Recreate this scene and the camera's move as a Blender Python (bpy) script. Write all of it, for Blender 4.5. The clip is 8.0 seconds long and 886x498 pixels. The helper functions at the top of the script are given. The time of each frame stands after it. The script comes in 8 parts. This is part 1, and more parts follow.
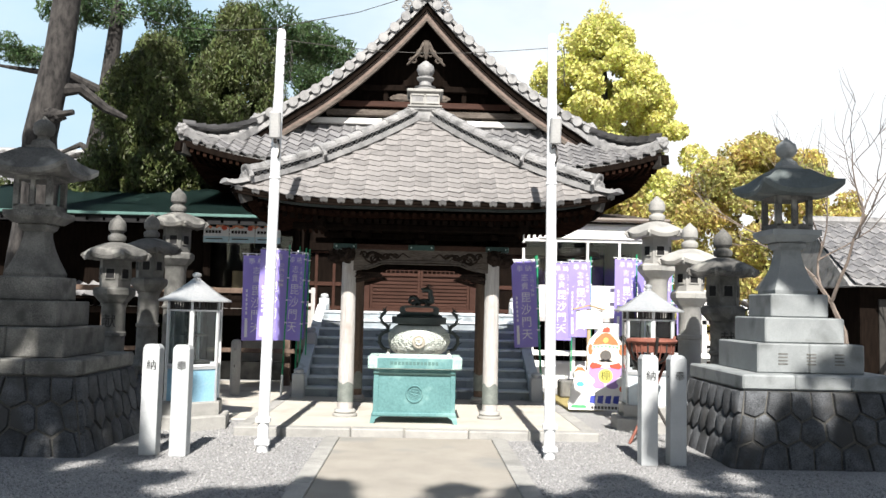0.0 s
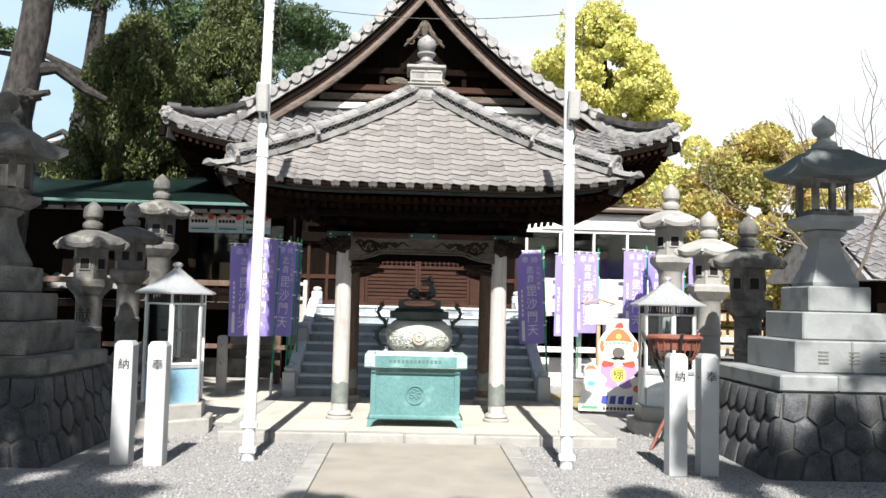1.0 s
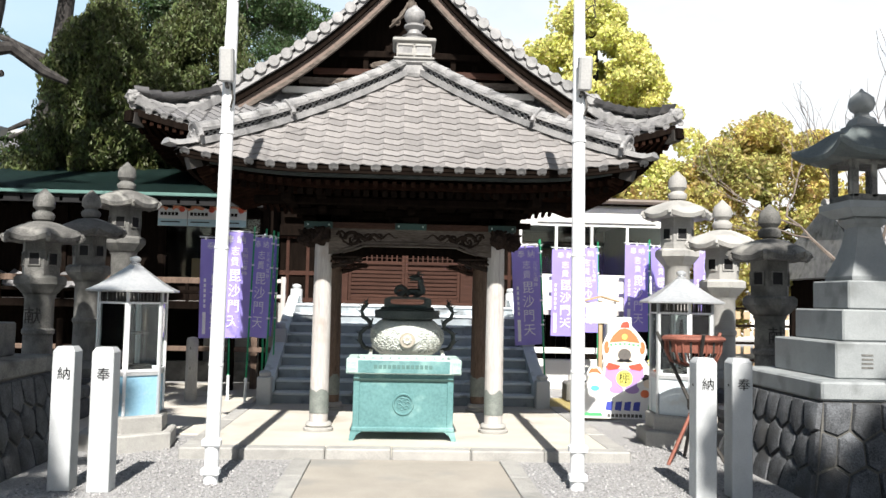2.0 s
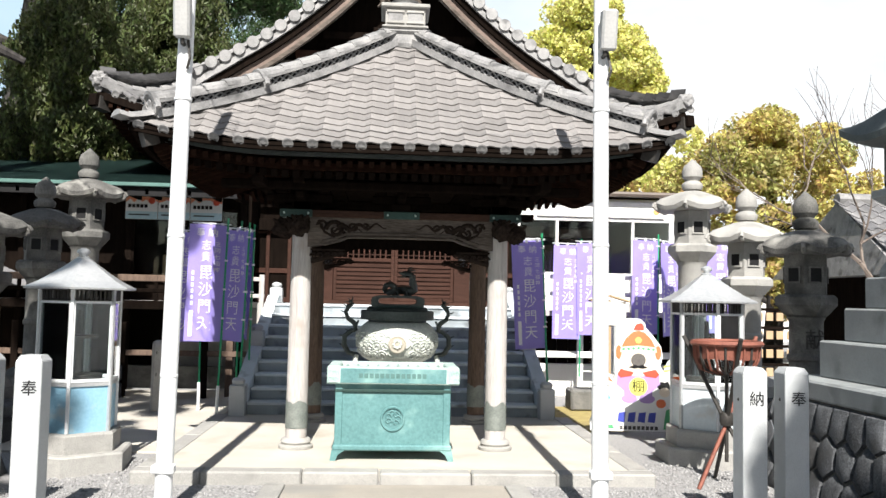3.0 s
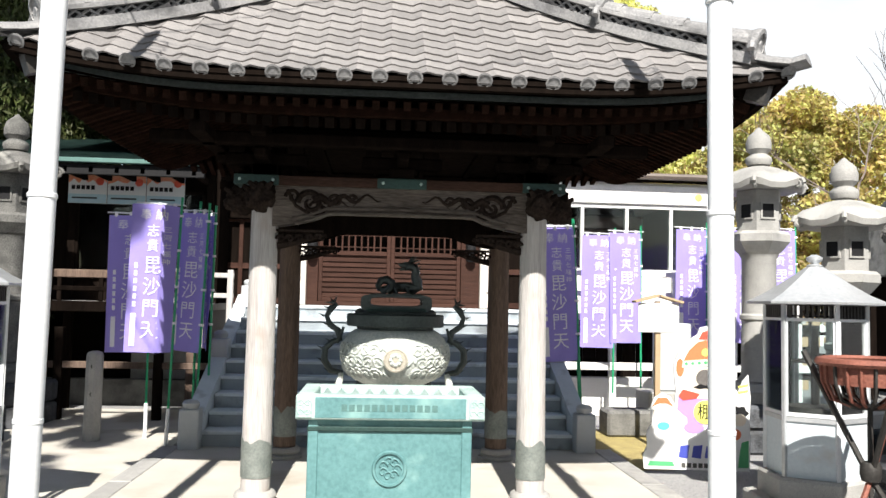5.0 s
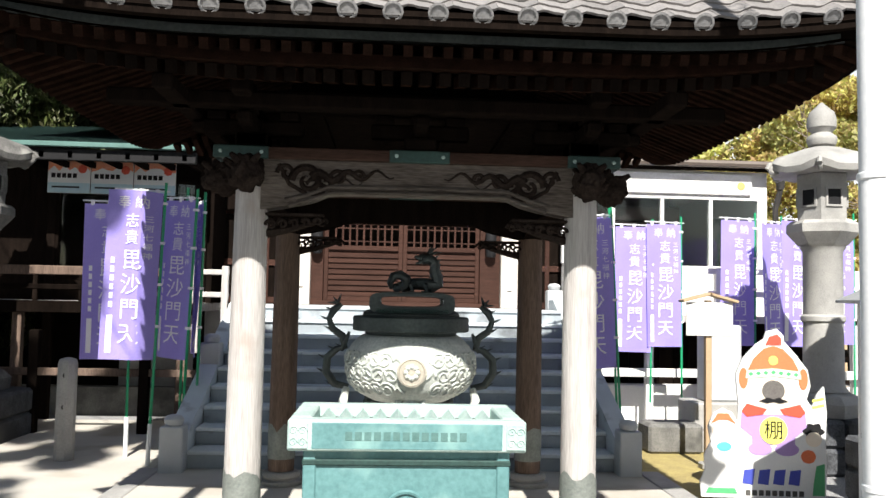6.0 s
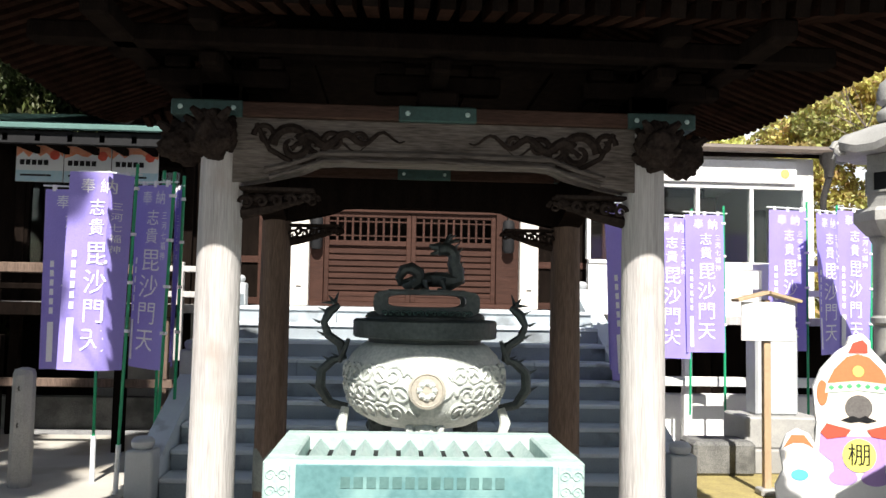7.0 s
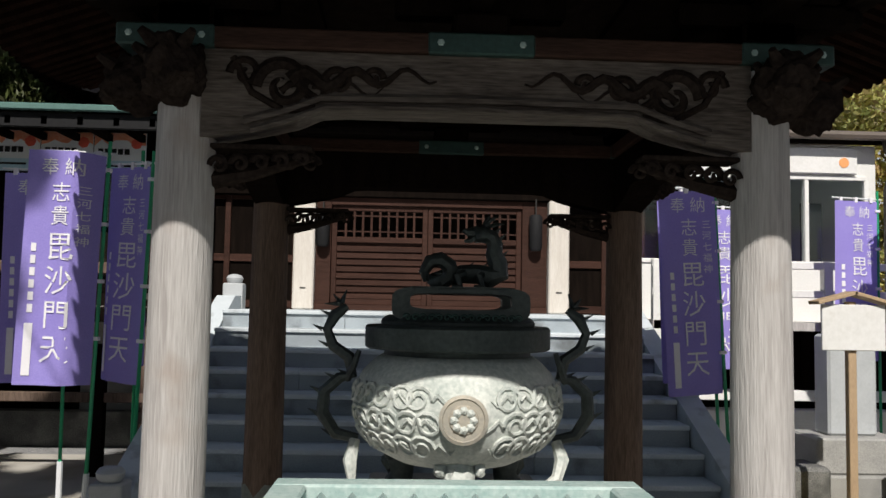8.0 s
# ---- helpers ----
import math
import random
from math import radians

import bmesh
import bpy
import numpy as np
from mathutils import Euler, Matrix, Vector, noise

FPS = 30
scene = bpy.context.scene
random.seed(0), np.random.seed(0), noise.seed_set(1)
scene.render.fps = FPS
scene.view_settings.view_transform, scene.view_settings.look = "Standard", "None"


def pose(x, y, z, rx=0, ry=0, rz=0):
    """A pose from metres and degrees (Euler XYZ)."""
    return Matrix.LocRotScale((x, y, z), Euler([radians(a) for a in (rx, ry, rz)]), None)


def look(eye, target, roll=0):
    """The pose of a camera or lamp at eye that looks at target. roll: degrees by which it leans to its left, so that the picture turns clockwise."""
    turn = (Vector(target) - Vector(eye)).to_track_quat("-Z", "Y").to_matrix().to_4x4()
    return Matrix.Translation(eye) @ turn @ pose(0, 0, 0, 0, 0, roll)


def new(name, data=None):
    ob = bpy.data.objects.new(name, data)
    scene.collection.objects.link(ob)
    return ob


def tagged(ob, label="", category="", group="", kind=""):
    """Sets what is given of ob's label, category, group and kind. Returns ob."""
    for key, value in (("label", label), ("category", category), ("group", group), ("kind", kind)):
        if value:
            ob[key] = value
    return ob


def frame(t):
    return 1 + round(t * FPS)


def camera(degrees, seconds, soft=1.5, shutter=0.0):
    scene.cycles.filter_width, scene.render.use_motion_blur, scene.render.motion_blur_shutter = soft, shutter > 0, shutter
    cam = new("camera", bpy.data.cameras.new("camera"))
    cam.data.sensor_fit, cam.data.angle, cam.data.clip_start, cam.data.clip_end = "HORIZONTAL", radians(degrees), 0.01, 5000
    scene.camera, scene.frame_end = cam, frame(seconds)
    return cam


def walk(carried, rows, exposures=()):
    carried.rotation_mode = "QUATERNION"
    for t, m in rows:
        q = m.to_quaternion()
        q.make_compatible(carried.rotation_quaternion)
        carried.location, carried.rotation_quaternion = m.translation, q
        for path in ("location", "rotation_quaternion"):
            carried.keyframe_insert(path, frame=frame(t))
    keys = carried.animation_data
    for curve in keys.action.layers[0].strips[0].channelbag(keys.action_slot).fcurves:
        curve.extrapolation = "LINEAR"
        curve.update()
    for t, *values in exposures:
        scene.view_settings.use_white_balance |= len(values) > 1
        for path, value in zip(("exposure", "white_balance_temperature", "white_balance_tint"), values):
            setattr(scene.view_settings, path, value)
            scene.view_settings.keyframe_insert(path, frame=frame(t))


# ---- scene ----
cam = camera(56.0, 8.0)
PATH = [
    (0, (-0.033, 0.604, 1.44), (0.023, 2.598, 1.577), 1.3),
    (0.5, (-0.085, 0.991, 1.435), (-0.024, 2.986, 1.566), 1.3),
    (1, (-0.132, 1.458, 1.415), (-0.058, 3.453, 1.541), 1.4),
    (1.5, (-0.149, 1.955, 1.419), (-0.058, 3.949, 1.54), 1.3),
    (3, (-0.148, 3.56, 1.392), (-0.012, 5.552, 1.517), 1.2),
    (3.5, (-0.122, 4.118, 1.396), (0.019, 6.109, 1.521), 1.3),
    (4, (-0.127, 4.646, 1.388), (0.021, 6.637, 1.517), 1.3),
    (4.5, (-0.13, 5.178, 1.38), (0.022, 7.167, 1.510), 1.3),
    (6, (-0.157, 6.791, 1.386), (-0.033, 8.783, 1.512), 1.2),
    (6.5, (-0.157, 7.306, 1.384), (-0.041, 9.299, 1.511), 1.2),
    (7, (-0.175, 7.839, 1.375), (-0.064, 9.832, 1.504), 1.1),
    (7.5, (-0.203, 8.333, 1.366), (-0.104, 10.326, 1.501), 1.2),
    (8, (-0.236, 8.832, 1.358), (-0.147, 10.825, 1.498), 1.1),
]
EXPOSURES = [(0, 1.0), (7.5, 1.0), (7.7, 0.75), (8.0, -0.1)]
walk(cam, [(t, look(eye, target, roll)) for t, eye, target, roll in PATH], EXPOSURES)

# ---- world and sun ----
SUN_UP, SUN_TURN = radians(45.0), radians(1.0)   # the sun stands behind the first eye, over the forecourt
world = bpy.data.worlds.new("sky")
scene.world = world
world.use_nodes = True
wn = world.node_tree.nodes
wl = world.node_tree.links
sky = wn.new("ShaderNodeTexSky")
sky.sky_type = "NISHITA"
sky.sun_disc = False
sky.sun_elevation = SUN_UP
sky.sun_rotation = radians(180) + SUN_TURN
sky.dust_density = 1.2
sky.air_density = 1.2
wn["Background"].inputs["Strength"].default_value = 0.033
wtc = wn.new("ShaderNodeTexCoord")
wmap = wn.new("ShaderNodeMapping")
wmap.inputs["Scale"].default_value = (1.0, 1.0, 2.2)
wmap.inputs["Location"].default_value = (0.35, 0.2, 0.1)
cloud = wn.new("ShaderNodeTexNoise")
cloud.inputs["Scale"].default_value, cloud.inputs["Detail"].default_value, cloud.inputs["Roughness"].default_value = 1.6, 7, 0.55
cramp = wn.new("ShaderNodeValToRGB")
cramp.color_ramp.elements[0].position, cramp.color_ramp.elements[1].position = 0.34, 0.54
cramp.color_ramp.elements[0].color = (0.8, 0.8, 0.8, 1)
cmix = wn.new("ShaderNodeMixRGB")
tint = wn.new("ShaderNodeMixRGB")   # pale blue haze to the left of the hall, white cloud to its right
tint.inputs[1].default_value, tint.inputs[2].default_value = (8.8, 12.6, 15.6, 1), (19.0, 19.2, 19.5, 1)
wl.new(wtc.outputs["Generated"], wmap.inputs["Vector"])
wl.new(wmap.outputs[0], cloud.inputs["Vector"])
wl.new(cloud.outputs["Fac"], cramp.inputs[0])
sep = wn.new("ShaderNodeSeparateXYZ")
high = wn.new("ShaderNodeMapRange")
high.inputs["From Min"].default_value, high.inputs["From Max"].default_value = 0.36, 0.6
high.inputs["To Min"].default_value, high.inputs["To Max"].default_value = 1.0, 0.4
hmul = wn.new("ShaderNodeMath")
hmul.operation = "MULTIPLY"
wl.new(wtc.outputs["Generated"], sep.inputs[0])
wl.new(sep.outputs["Z"], high.inputs["Value"])
wl.new(cramp.outputs[0], hmul.inputs[0])
wl.new(high.outputs[0], hmul.inputs[1])
thin = wn.new("ShaderNodeMapRange")
thin.inputs["From Min"].default_value, thin.inputs["From Max"].default_value = -0.3, 0.3
tadd = wn.new("ShaderNodeMath")
tadd.operation = "MULTIPLY_ADD"
tadd.inputs[1].default_value, tadd.use_clamp = 1.2, True
tsub = wn.new("ShaderNodeMath")
tsub.operation = "SUBTRACT"
tsub.inputs[1].default_value = 0.6
wl.new(sep.outputs["X"], thin.inputs["Value"])
wl.new(thin.outputs[0], tsub.inputs[0])
wl.new(cloud.outputs["Fac"], tadd.inputs[0])
wl.new(tsub.outputs[0], tadd.inputs[2])
wl.new(tadd.outputs[0], tint.inputs[0])
wl.new(tint.outputs[0], cmix.inputs[2])
clear = wn.new("ShaderNodeMapRange")   # cloud is kept beyond the hall, thinned over the unseen forecourt to cut fill light
clear.inputs["From Min"].default_value, clear.inputs["From Max"].default_value = -0.1, 0.45
clear.inputs["To Min"].default_value, clear.inputs["To Max"].default_value = 0.08, 1.0
cmul = wn.new("ShaderNodeMath")
cmul.operation = "MULTIPLY"
wl.new(sep.outputs["Y"], clear.inputs["Value"])
wl.new(hmul.outputs[0], cmul.inputs[0])
wl.new(clear.outputs[0], cmul.inputs[1])
wl.new(cmul.outputs[0], cmix.inputs[0])
wl.new(sky.outputs[0], cmix.inputs[1])
wl.new(cmix.outputs[0], wn["Background"].inputs["Color"])
lamp = bpy.data.lights.new("sun", "SUN")
lamp.energy, lamp.angle, lamp.color = 5.0, radians(0.6), (1.0, 0.955, 0.89)
sun = new("sun", lamp)
sun.matrix_world = look((0, 0, 0), (math.sin(SUN_TURN) * math.cos(SUN_UP), math.cos(SUN_TURN) * math.cos(SUN_UP), -math.sin(SUN_UP)))


# ---- materials ----
def surface(name, light, dark, scale=6.0, rough=0.8, bump=0.2, metal=0.0, fine=60.0, vary=0.0, stretch=(1, 1, 1), patch=0.5, stain=None, stain_scale=1.5, stain_at=0.62, spec=0.5):
    """A weathered surface: two colours mixed by coarse and fine noise, optional stains, relief from the fine noise."""
    m = bpy.data.materials.new(name)
    m.use_nodes = True
    n, l = m.node_tree.nodes, m.node_tree.links
    bs = n["Principled BSDF"]
    tc = n.new("ShaderNodeTexCoord")
    mp = n.new("ShaderNodeMapping")
    mp.inputs["Scale"].default_value = stretch
    l.new(tc.outputs["Object"], mp.inputs["Vector"])
    big, small = n.new("ShaderNodeTexNoise"), n.new("ShaderNodeTexNoise")
    big.inputs["Scale"].default_value, small.inputs["Scale"].default_value = scale, fine
    big.inputs["Detail"].default_value, small.inputs["Detail"].default_value = 6, 4
    l.new(mp.outputs[0], big.inputs["Vector"])
    l.new(mp.outputs[0], small.inputs["Vector"])
    add = n.new("ShaderNodeMath")
    add.operation = "MULTIPLY_ADD"
    add.inputs[1].default_value = patch
    l.new(big.outputs["Fac"], add.inputs[0])
    half = n.new("ShaderNodeMath")
    half.operation = "MULTIPLY"
    half.inputs[1].default_value = 1 - patch
    l.new(small.outputs["Fac"], half.inputs[0])
    l.new(half.outputs[0], add.inputs[2])
    ramp = n.new("ShaderNodeValToRGB")
    ramp.color_ramp.elements[0].position, ramp.color_ramp.elements[1].position = 0.35, 0.65
    ramp.color_ramp.elements[0].color, ramp.color_ramp.elements[1].color = (*dark, 1), (*light, 1)
    l.new(add.outputs[0], ramp.inputs[0])
    out = ramp.outputs[0]
    if stain:
        sn = n.new("ShaderNodeTexNoise")
        sn.inputs["Scale"].default_value, sn.inputs["Detail"].default_value = stain_scale, 8
        l.new(tc.outputs["Object"], sn.inputs["Vector"])
        sr = n.new("ShaderNodeValToRGB")
        sr.color_ramp.elements[0].position, sr.color_ramp.elements[1].position = stain_at - 0.08, stain_at + 0.08
        l.new(sn.outputs["Fac"], sr.inputs[0])
        mx = n.new("ShaderNodeMixRGB")
        mx.inputs[2].default_value = (*stain, 1)
        l.new(sr.outputs[0], mx.inputs[0])
        l.new(out, mx.inputs[1])
        out = mx.outputs[0]
    if vary:
        oi = n.new("ShaderNodeObjectInfo")
        hs = n.new("ShaderNodeHueSaturation")
        mr = n.new("ShaderNodeMapRange")
        mr.inputs["To Min"].default_value, mr.inputs["To Max"].default_value = 1 - vary, 1 + vary
        l.new(oi.outputs["Random"], mr.inputs["Value"])
        l.new(mr.outputs[0], hs.inputs["Value"])
        l.new(out, hs.inputs["Color"])
        out = hs.outputs[0]
    l.new(out, bs.inputs["Base Color"])
    bs.inputs["Roughness"].default_value, bs.inputs["Metallic"].default_value = rough, metal
    bs.inputs["Specular IOR Level"].default_value = spec
    if bump:
        bp = n.new("ShaderNodeBump")
        bp.inputs["Strength"].default_value, bp.inputs["Distance"].default_value = bump, 0.02
        l.new(add.outputs[0], bp.inputs["Height"])
        l.new(bp.outputs[0], bs.inputs["Normal"])
    return m


def island(m, low=0.6, high=1.3, hue=0.03):
    """Lets each loose piece of a joined mesh differ a little in hue and value."""
    n, l = m.node_tree.nodes, m.node_tree.links
    bs = n["Principled BSDF"]
    src = bs.inputs["Base Color"].links[0].from_socket
    geo = n.new("ShaderNodeNewGeometry")
    hs = n.new("ShaderNodeHueSaturation")
    for key, a, b in (("Value", low, high), ("Hue", 0.5 - hue, 0.5 + hue)):
        mr = n.new("ShaderNodeMapRange")
        mr.inputs["To Min"].default_value, mr.inputs["To Max"].default_value = a, b
        l.new(geo.outputs["Random Per Island"], mr.inputs["Value"])
        l.new(mr.outputs[0], hs.inputs[key])
    l.new(src, hs.inputs["Color"])
    l.new(hs.outputs[0], bs.inputs["Base Color"])
    return m


def leafy(m, share=0.35):
    """Lets some light through thin leaves."""
    n, l = m.node_tree.nodes, m.node_tree.links
    bs, out = n["Principled BSDF"], n["Material Output"]
    tr = n.new("ShaderNodeBsdfTranslucent")
    l.new(bs.inputs["Base Color"].links[0].from_socket, tr.inputs["Color"])
    mix = n.new("ShaderNodeMixShader")
    mix.inputs[0].default_value = share
    l.new(bs.outputs[0], mix.inputs[1])
    l.new(tr.outputs[0], mix.inputs[2])
    l.new(mix.outputs[0], out.inputs["Surface"])
    return m


def glass(name, tint=(0.9, 0.95, 0.95), rough=0.02):
    """Thin pane: partly clear, with a real gloss."""
    m = bpy.data.materials.new(name)
    m.use_nodes = True
    n, l = m.node_tree.nodes, m.node_tree.links
    tr, gl, mix, fr = n.new("ShaderNodeBsdfTransparent"), n.new("ShaderNodeBsdfGlossy"), n.new("ShaderNodeMixShader"), n.new("ShaderNodeFresnel")
    tr.inputs["Color"].default_value = (*tint, 1)
    gl.inputs["Roughness"].default_value = rough
    fr.inputs["IOR"].default_value = 1.6
    l.new(fr.outputs[0], mix.inputs[0])
    l.new(tr.outputs[0], mix.inputs[1])
    l.new(gl.outputs[0], mix.inputs[2])
    l.new(mix.outputs[0], n["Material Output"].inputs["Surface"])
    return m


GRAVEL = surface("gravel", (0.44, 0.435, 0.43), (0.17, 0.17, 0.175), 40, 0.95, 1.0, fine=130, patch=0.5)
CHIPS = island(surface("gravel_chips", (0.43, 0.425, 0.42), (0.25, 0.25, 0.26), 40, 0.9, 0.2), 0.62, 1.2, 0.01)
ASPHALT = surface("path_concrete", (0.37, 0.342, 0.3), (0.255, 0.235, 0.205), 3, 0.9, 0.3, fine=220, patch=0.4, stain=(0.24, 0.235, 0.22), stain_scale=1.3, stain_at=0.62)
CONCRETE = surface("platform_concrete", (0.54, 0.51, 0.455), (0.42, 0.395, 0.35), 2.2, 0.85, 0.2, fine=160, stain=(0.36, 0.32, 0.26), stain_at=0.64)
GRANITE = surface("granite", (0.42, 0.41, 0.385), (0.24, 0.238, 0.23), 5, 0.75, 0.25, fine=150, patch=0.35, vary=0.12, stain=(0.2, 0.2, 0.19), stain_scale=2.2, stain_at=0.66)
GRANITE_CLEAN = surface("dressed_granite", (0.52, 0.54, 0.55), (0.36, 0.375, 0.385), 6, 0.6, 0.12, fine=220, patch=0.3, vary=0.06)
GRANITE_OLD = surface("weathered_granite", (0.23, 0.226, 0.21), (0.06, 0.06, 0.058), 4, 0.9, 0.5, fine=90, patch=0.5, vary=0.12, stain=(0.07, 0.07, 0.065), stain_scale=3.5, stain_at=0.58)
# Treads are painted paler than risers for skylight falling from above
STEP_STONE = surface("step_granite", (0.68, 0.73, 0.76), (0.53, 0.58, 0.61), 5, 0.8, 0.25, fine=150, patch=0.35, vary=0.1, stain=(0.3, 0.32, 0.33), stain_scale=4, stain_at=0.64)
SHADED_RISER = surface("riser_granite", (0.37, 0.415, 0.445), (0.25, 0.285, 0.31), 5, 0.85, 0.3, fine=120, patch=0.4, vary=0.15, stain=(0.12, 0.13, 0.135), stain_scale=3.5, stain_at=0.62)
RUBBLE = surface("wall_stone", (0.12, 0.127, 0.138), (0.026, 0.028, 0.031), 7, 0.9, 0.6, fine=70, vary=0.22, stain=(0.05, 0.05, 0.05), stain_scale=3, stain_at=0.58)
# Timber with shade put into its colour, for rear posts and left veranda
SHADED_TIMBER = surface("shaded_post_timber", (0.19, 0.135, 0.105), (0.085, 0.06, 0.047), 2.5, 0.8, 0.4, fine=18, stretch=(9, 9, 0.8), patch=0.45, spec=0.12)
GRANITE_BLUE = surface("blue_grey_granite", (0.31, 0.33, 0.335), (0.19, 0.205, 0.21), 4, 0.7, 0.2, fine=180, patch=0.4, vary=0.08, stain=(0.13, 0.14, 0.14), stain_scale=2.5, stain_at=0.62)
# Greenish roof granite, darkened to carry the canopy's shade
ROOF_STONE = surface("slate_green_granite", (0.13, 0.15, 0.15), (0.065, 0.08, 0.08), 4, 0.75, 0.3, fine=90, stain=(0.2, 0.21, 0.2), stain_scale=3, stain_at=0.66)
LICHEN = surface("blackened_granite", (0.17, 0.165, 0.155), (0.05, 0.05, 0.048), 4, 0.9, 0.6, fine=70, stain=(0.3, 0.295, 0.27), stain_scale=3.5, stain_at=0.62)
MORTAR = surface("dark_joint", (0.12, 0.115, 0.105), (0.06, 0.06, 0.055), 10, 0.95, 0.4)
TILE = surface("roof_tile", (0.27, 0.255, 0.245), (0.17, 0.163, 0.162), 5, 0.6, 0.25, fine=80, vary=0.16, spec=0.4, stain=(0.22, 0.17, 0.14), stain_scale=2.2, stain_at=0.66)
TILE_DARK = island(surface("hall_roof_tile", (0.26, 0.255, 0.255), (0.15, 0.15, 0.16), 3, 0.5, 0.2, fine=60), 0.75, 1.2, 0.01)
TILE_RIDGE = surface("ridge_tile", (0.34, 0.335, 0.33), (0.17, 0.17, 0.175), 6, 0.55, 0.35, fine=70, vary=0.15, stain=(0.1, 0.1, 0.1), stain_scale=5, stain_at=0.62)
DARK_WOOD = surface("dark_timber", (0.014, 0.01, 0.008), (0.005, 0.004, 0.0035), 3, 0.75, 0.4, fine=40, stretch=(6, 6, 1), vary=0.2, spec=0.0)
RAFTER_WOOD = surface("rafter_timber", (0.03, 0.015, 0.011), (0.009, 0.006, 0.004), 4, 0.8, 0.3, fine=40, stretch=(4, 1, 4), vary=0.25, spec=0.0)
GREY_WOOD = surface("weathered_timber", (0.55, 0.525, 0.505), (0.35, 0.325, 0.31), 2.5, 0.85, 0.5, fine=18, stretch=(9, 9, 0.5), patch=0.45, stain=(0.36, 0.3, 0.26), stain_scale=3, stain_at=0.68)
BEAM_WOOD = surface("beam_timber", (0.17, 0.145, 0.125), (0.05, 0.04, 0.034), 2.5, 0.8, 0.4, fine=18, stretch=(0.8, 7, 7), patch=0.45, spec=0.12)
PLATE_WOOD = surface("brown_plate_timber", (0.075, 0.042, 0.031), (0.03, 0.017, 0.013), 3, 0.75, 0.3, fine=25, stretch=(0.8, 6, 6), spec=0.1)
CARVED_WOOD = surface("carved_timber", (0.04, 0.03, 0.025), (0.012, 0.009, 0.008), 9, 0.85, 0.5, fine=60, spec=0.0)
RED_WOOD = surface("brown_door_timber", (0.06, 0.028, 0.02), (0.03, 0.014, 0.01), 3, 0.55, 0.25, fine=30, stretch=(1, 4, 8), vary=0.12, spec=0.12)
PALE_WOOD = surface("pale_timber", (0.5, 0.36, 0.22), (0.36, 0.25, 0.15), 4, 0.7, 0.2, fine=30, stretch=(6, 6, 1))
WHITE_PAINT = surface("white_paint", (0.82, 0.81, 0.79), (0.7, 0.69, 0.66), 2, 0.5, 0.05, fine=30, stain=(0.5, 0.46, 0.4), stain_scale=4, stain_at=0.72)
WHITE_METAL = surface("galvanised_white", (0.78, 0.79, 0.8), (0.66, 0.68, 0.7), 3, 0.4, 0.05, fine=50, stain=(0.45, 0.36, 0.28), stain_scale=3, stain_at=0.74)
PATINA = surface("copper_patina", (0.13, 0.28, 0.285), (0.08, 0.19, 0.195), 3.5, 0.6, 0.15, metal=0.1, fine=40, stain=(0.24, 0.41, 0.39), stain_scale=3, stain_at=0.6)
PATINA_DARK = surface("dark_patina", (0.03, 0.075, 0.066), (0.014, 0.036, 0.032), 5, 0.6, 0.2, metal=0.2, fine=50)
PATINA_PALE = surface("pale_patina", (0.5, 0.6, 0.57), (0.3, 0.43, 0.41), 6, 0.65, 0.2, metal=0.1, fine=60)
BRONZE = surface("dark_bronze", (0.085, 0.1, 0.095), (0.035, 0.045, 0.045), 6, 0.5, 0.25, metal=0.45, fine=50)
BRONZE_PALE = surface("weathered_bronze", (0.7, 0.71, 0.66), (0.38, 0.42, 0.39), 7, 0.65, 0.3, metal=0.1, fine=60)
RUST = surface("rusty_iron", (0.3, 0.11, 0.075), (0.15, 0.05, 0.035), 8, 0.7, 0.4, metal=0.2, fine=60)
IRON = surface("dark_iron", (0.06, 0.055, 0.05), (0.03, 0.028, 0.026), 8, 0.6, 0.3, metal=0.3)
TIN = surface("zinc_sheet", (0.6, 0.61, 0.62), (0.46, 0.48, 0.5), 3, 0.4, 0.05, metal=0.5, fine=30)
BLUE_PANEL = surface("blue_panel", (0.3, 0.52, 0.66), (0.22, 0.42, 0.56), 2, 0.5, 0.05, fine=40, stain=(0.42, 0.46, 0.46), stain_scale=4, stain_at=0.66)
PURPLE = leafy(surface("purple_cloth", (0.37, 0.31, 0.75), (0.29, 0.23, 0.66), 2, 0.8, 0.1, fine=120), 0.15)
CLOTH_WHITE = surface("white_dye", (0.85, 0.83, 0.86), (0.78, 0.76, 0.8), 4, 0.8, 0.0)
GREEN_POLE = surface("green_plastic", (0.02, 0.36, 0.16), (0.015, 0.28, 0.12), 3, 0.35, 0.0)
BLACK = surface("black_paint", (0.016, 0.016, 0.017), (0.01, 0.01, 0.011), 5, 0.7, 0.0, spec=0.2)
# Near-black colour standing for the unlit depth of rooms
ROOM_SHADE = surface("dark_interior", (0.03, 0.025, 0.02), (0.02, 0.016, 0.014), 2, 0.9, 0.0, spec=0.0)
PLASTER = surface("white_plaster", (0.8, 0.79, 0.76), (0.7, 0.69, 0.66), 1.5, 0.85, 0.1, fine=60)
PANE = glass("window_glass")
BARK = surface("pine_bark", (0.055, 0.05, 0.047), (0.01, 0.009, 0.009), 13, 0.95, 1.0, fine=40, stretch=(1, 1, 0.45), patch=0.85)
LIMB = surface("limb_bark", (0.22, 0.18, 0.15), (0.1, 0.08, 0.07), 8, 0.95, 0.6, fine=30, stretch=(1, 1, 0.5))
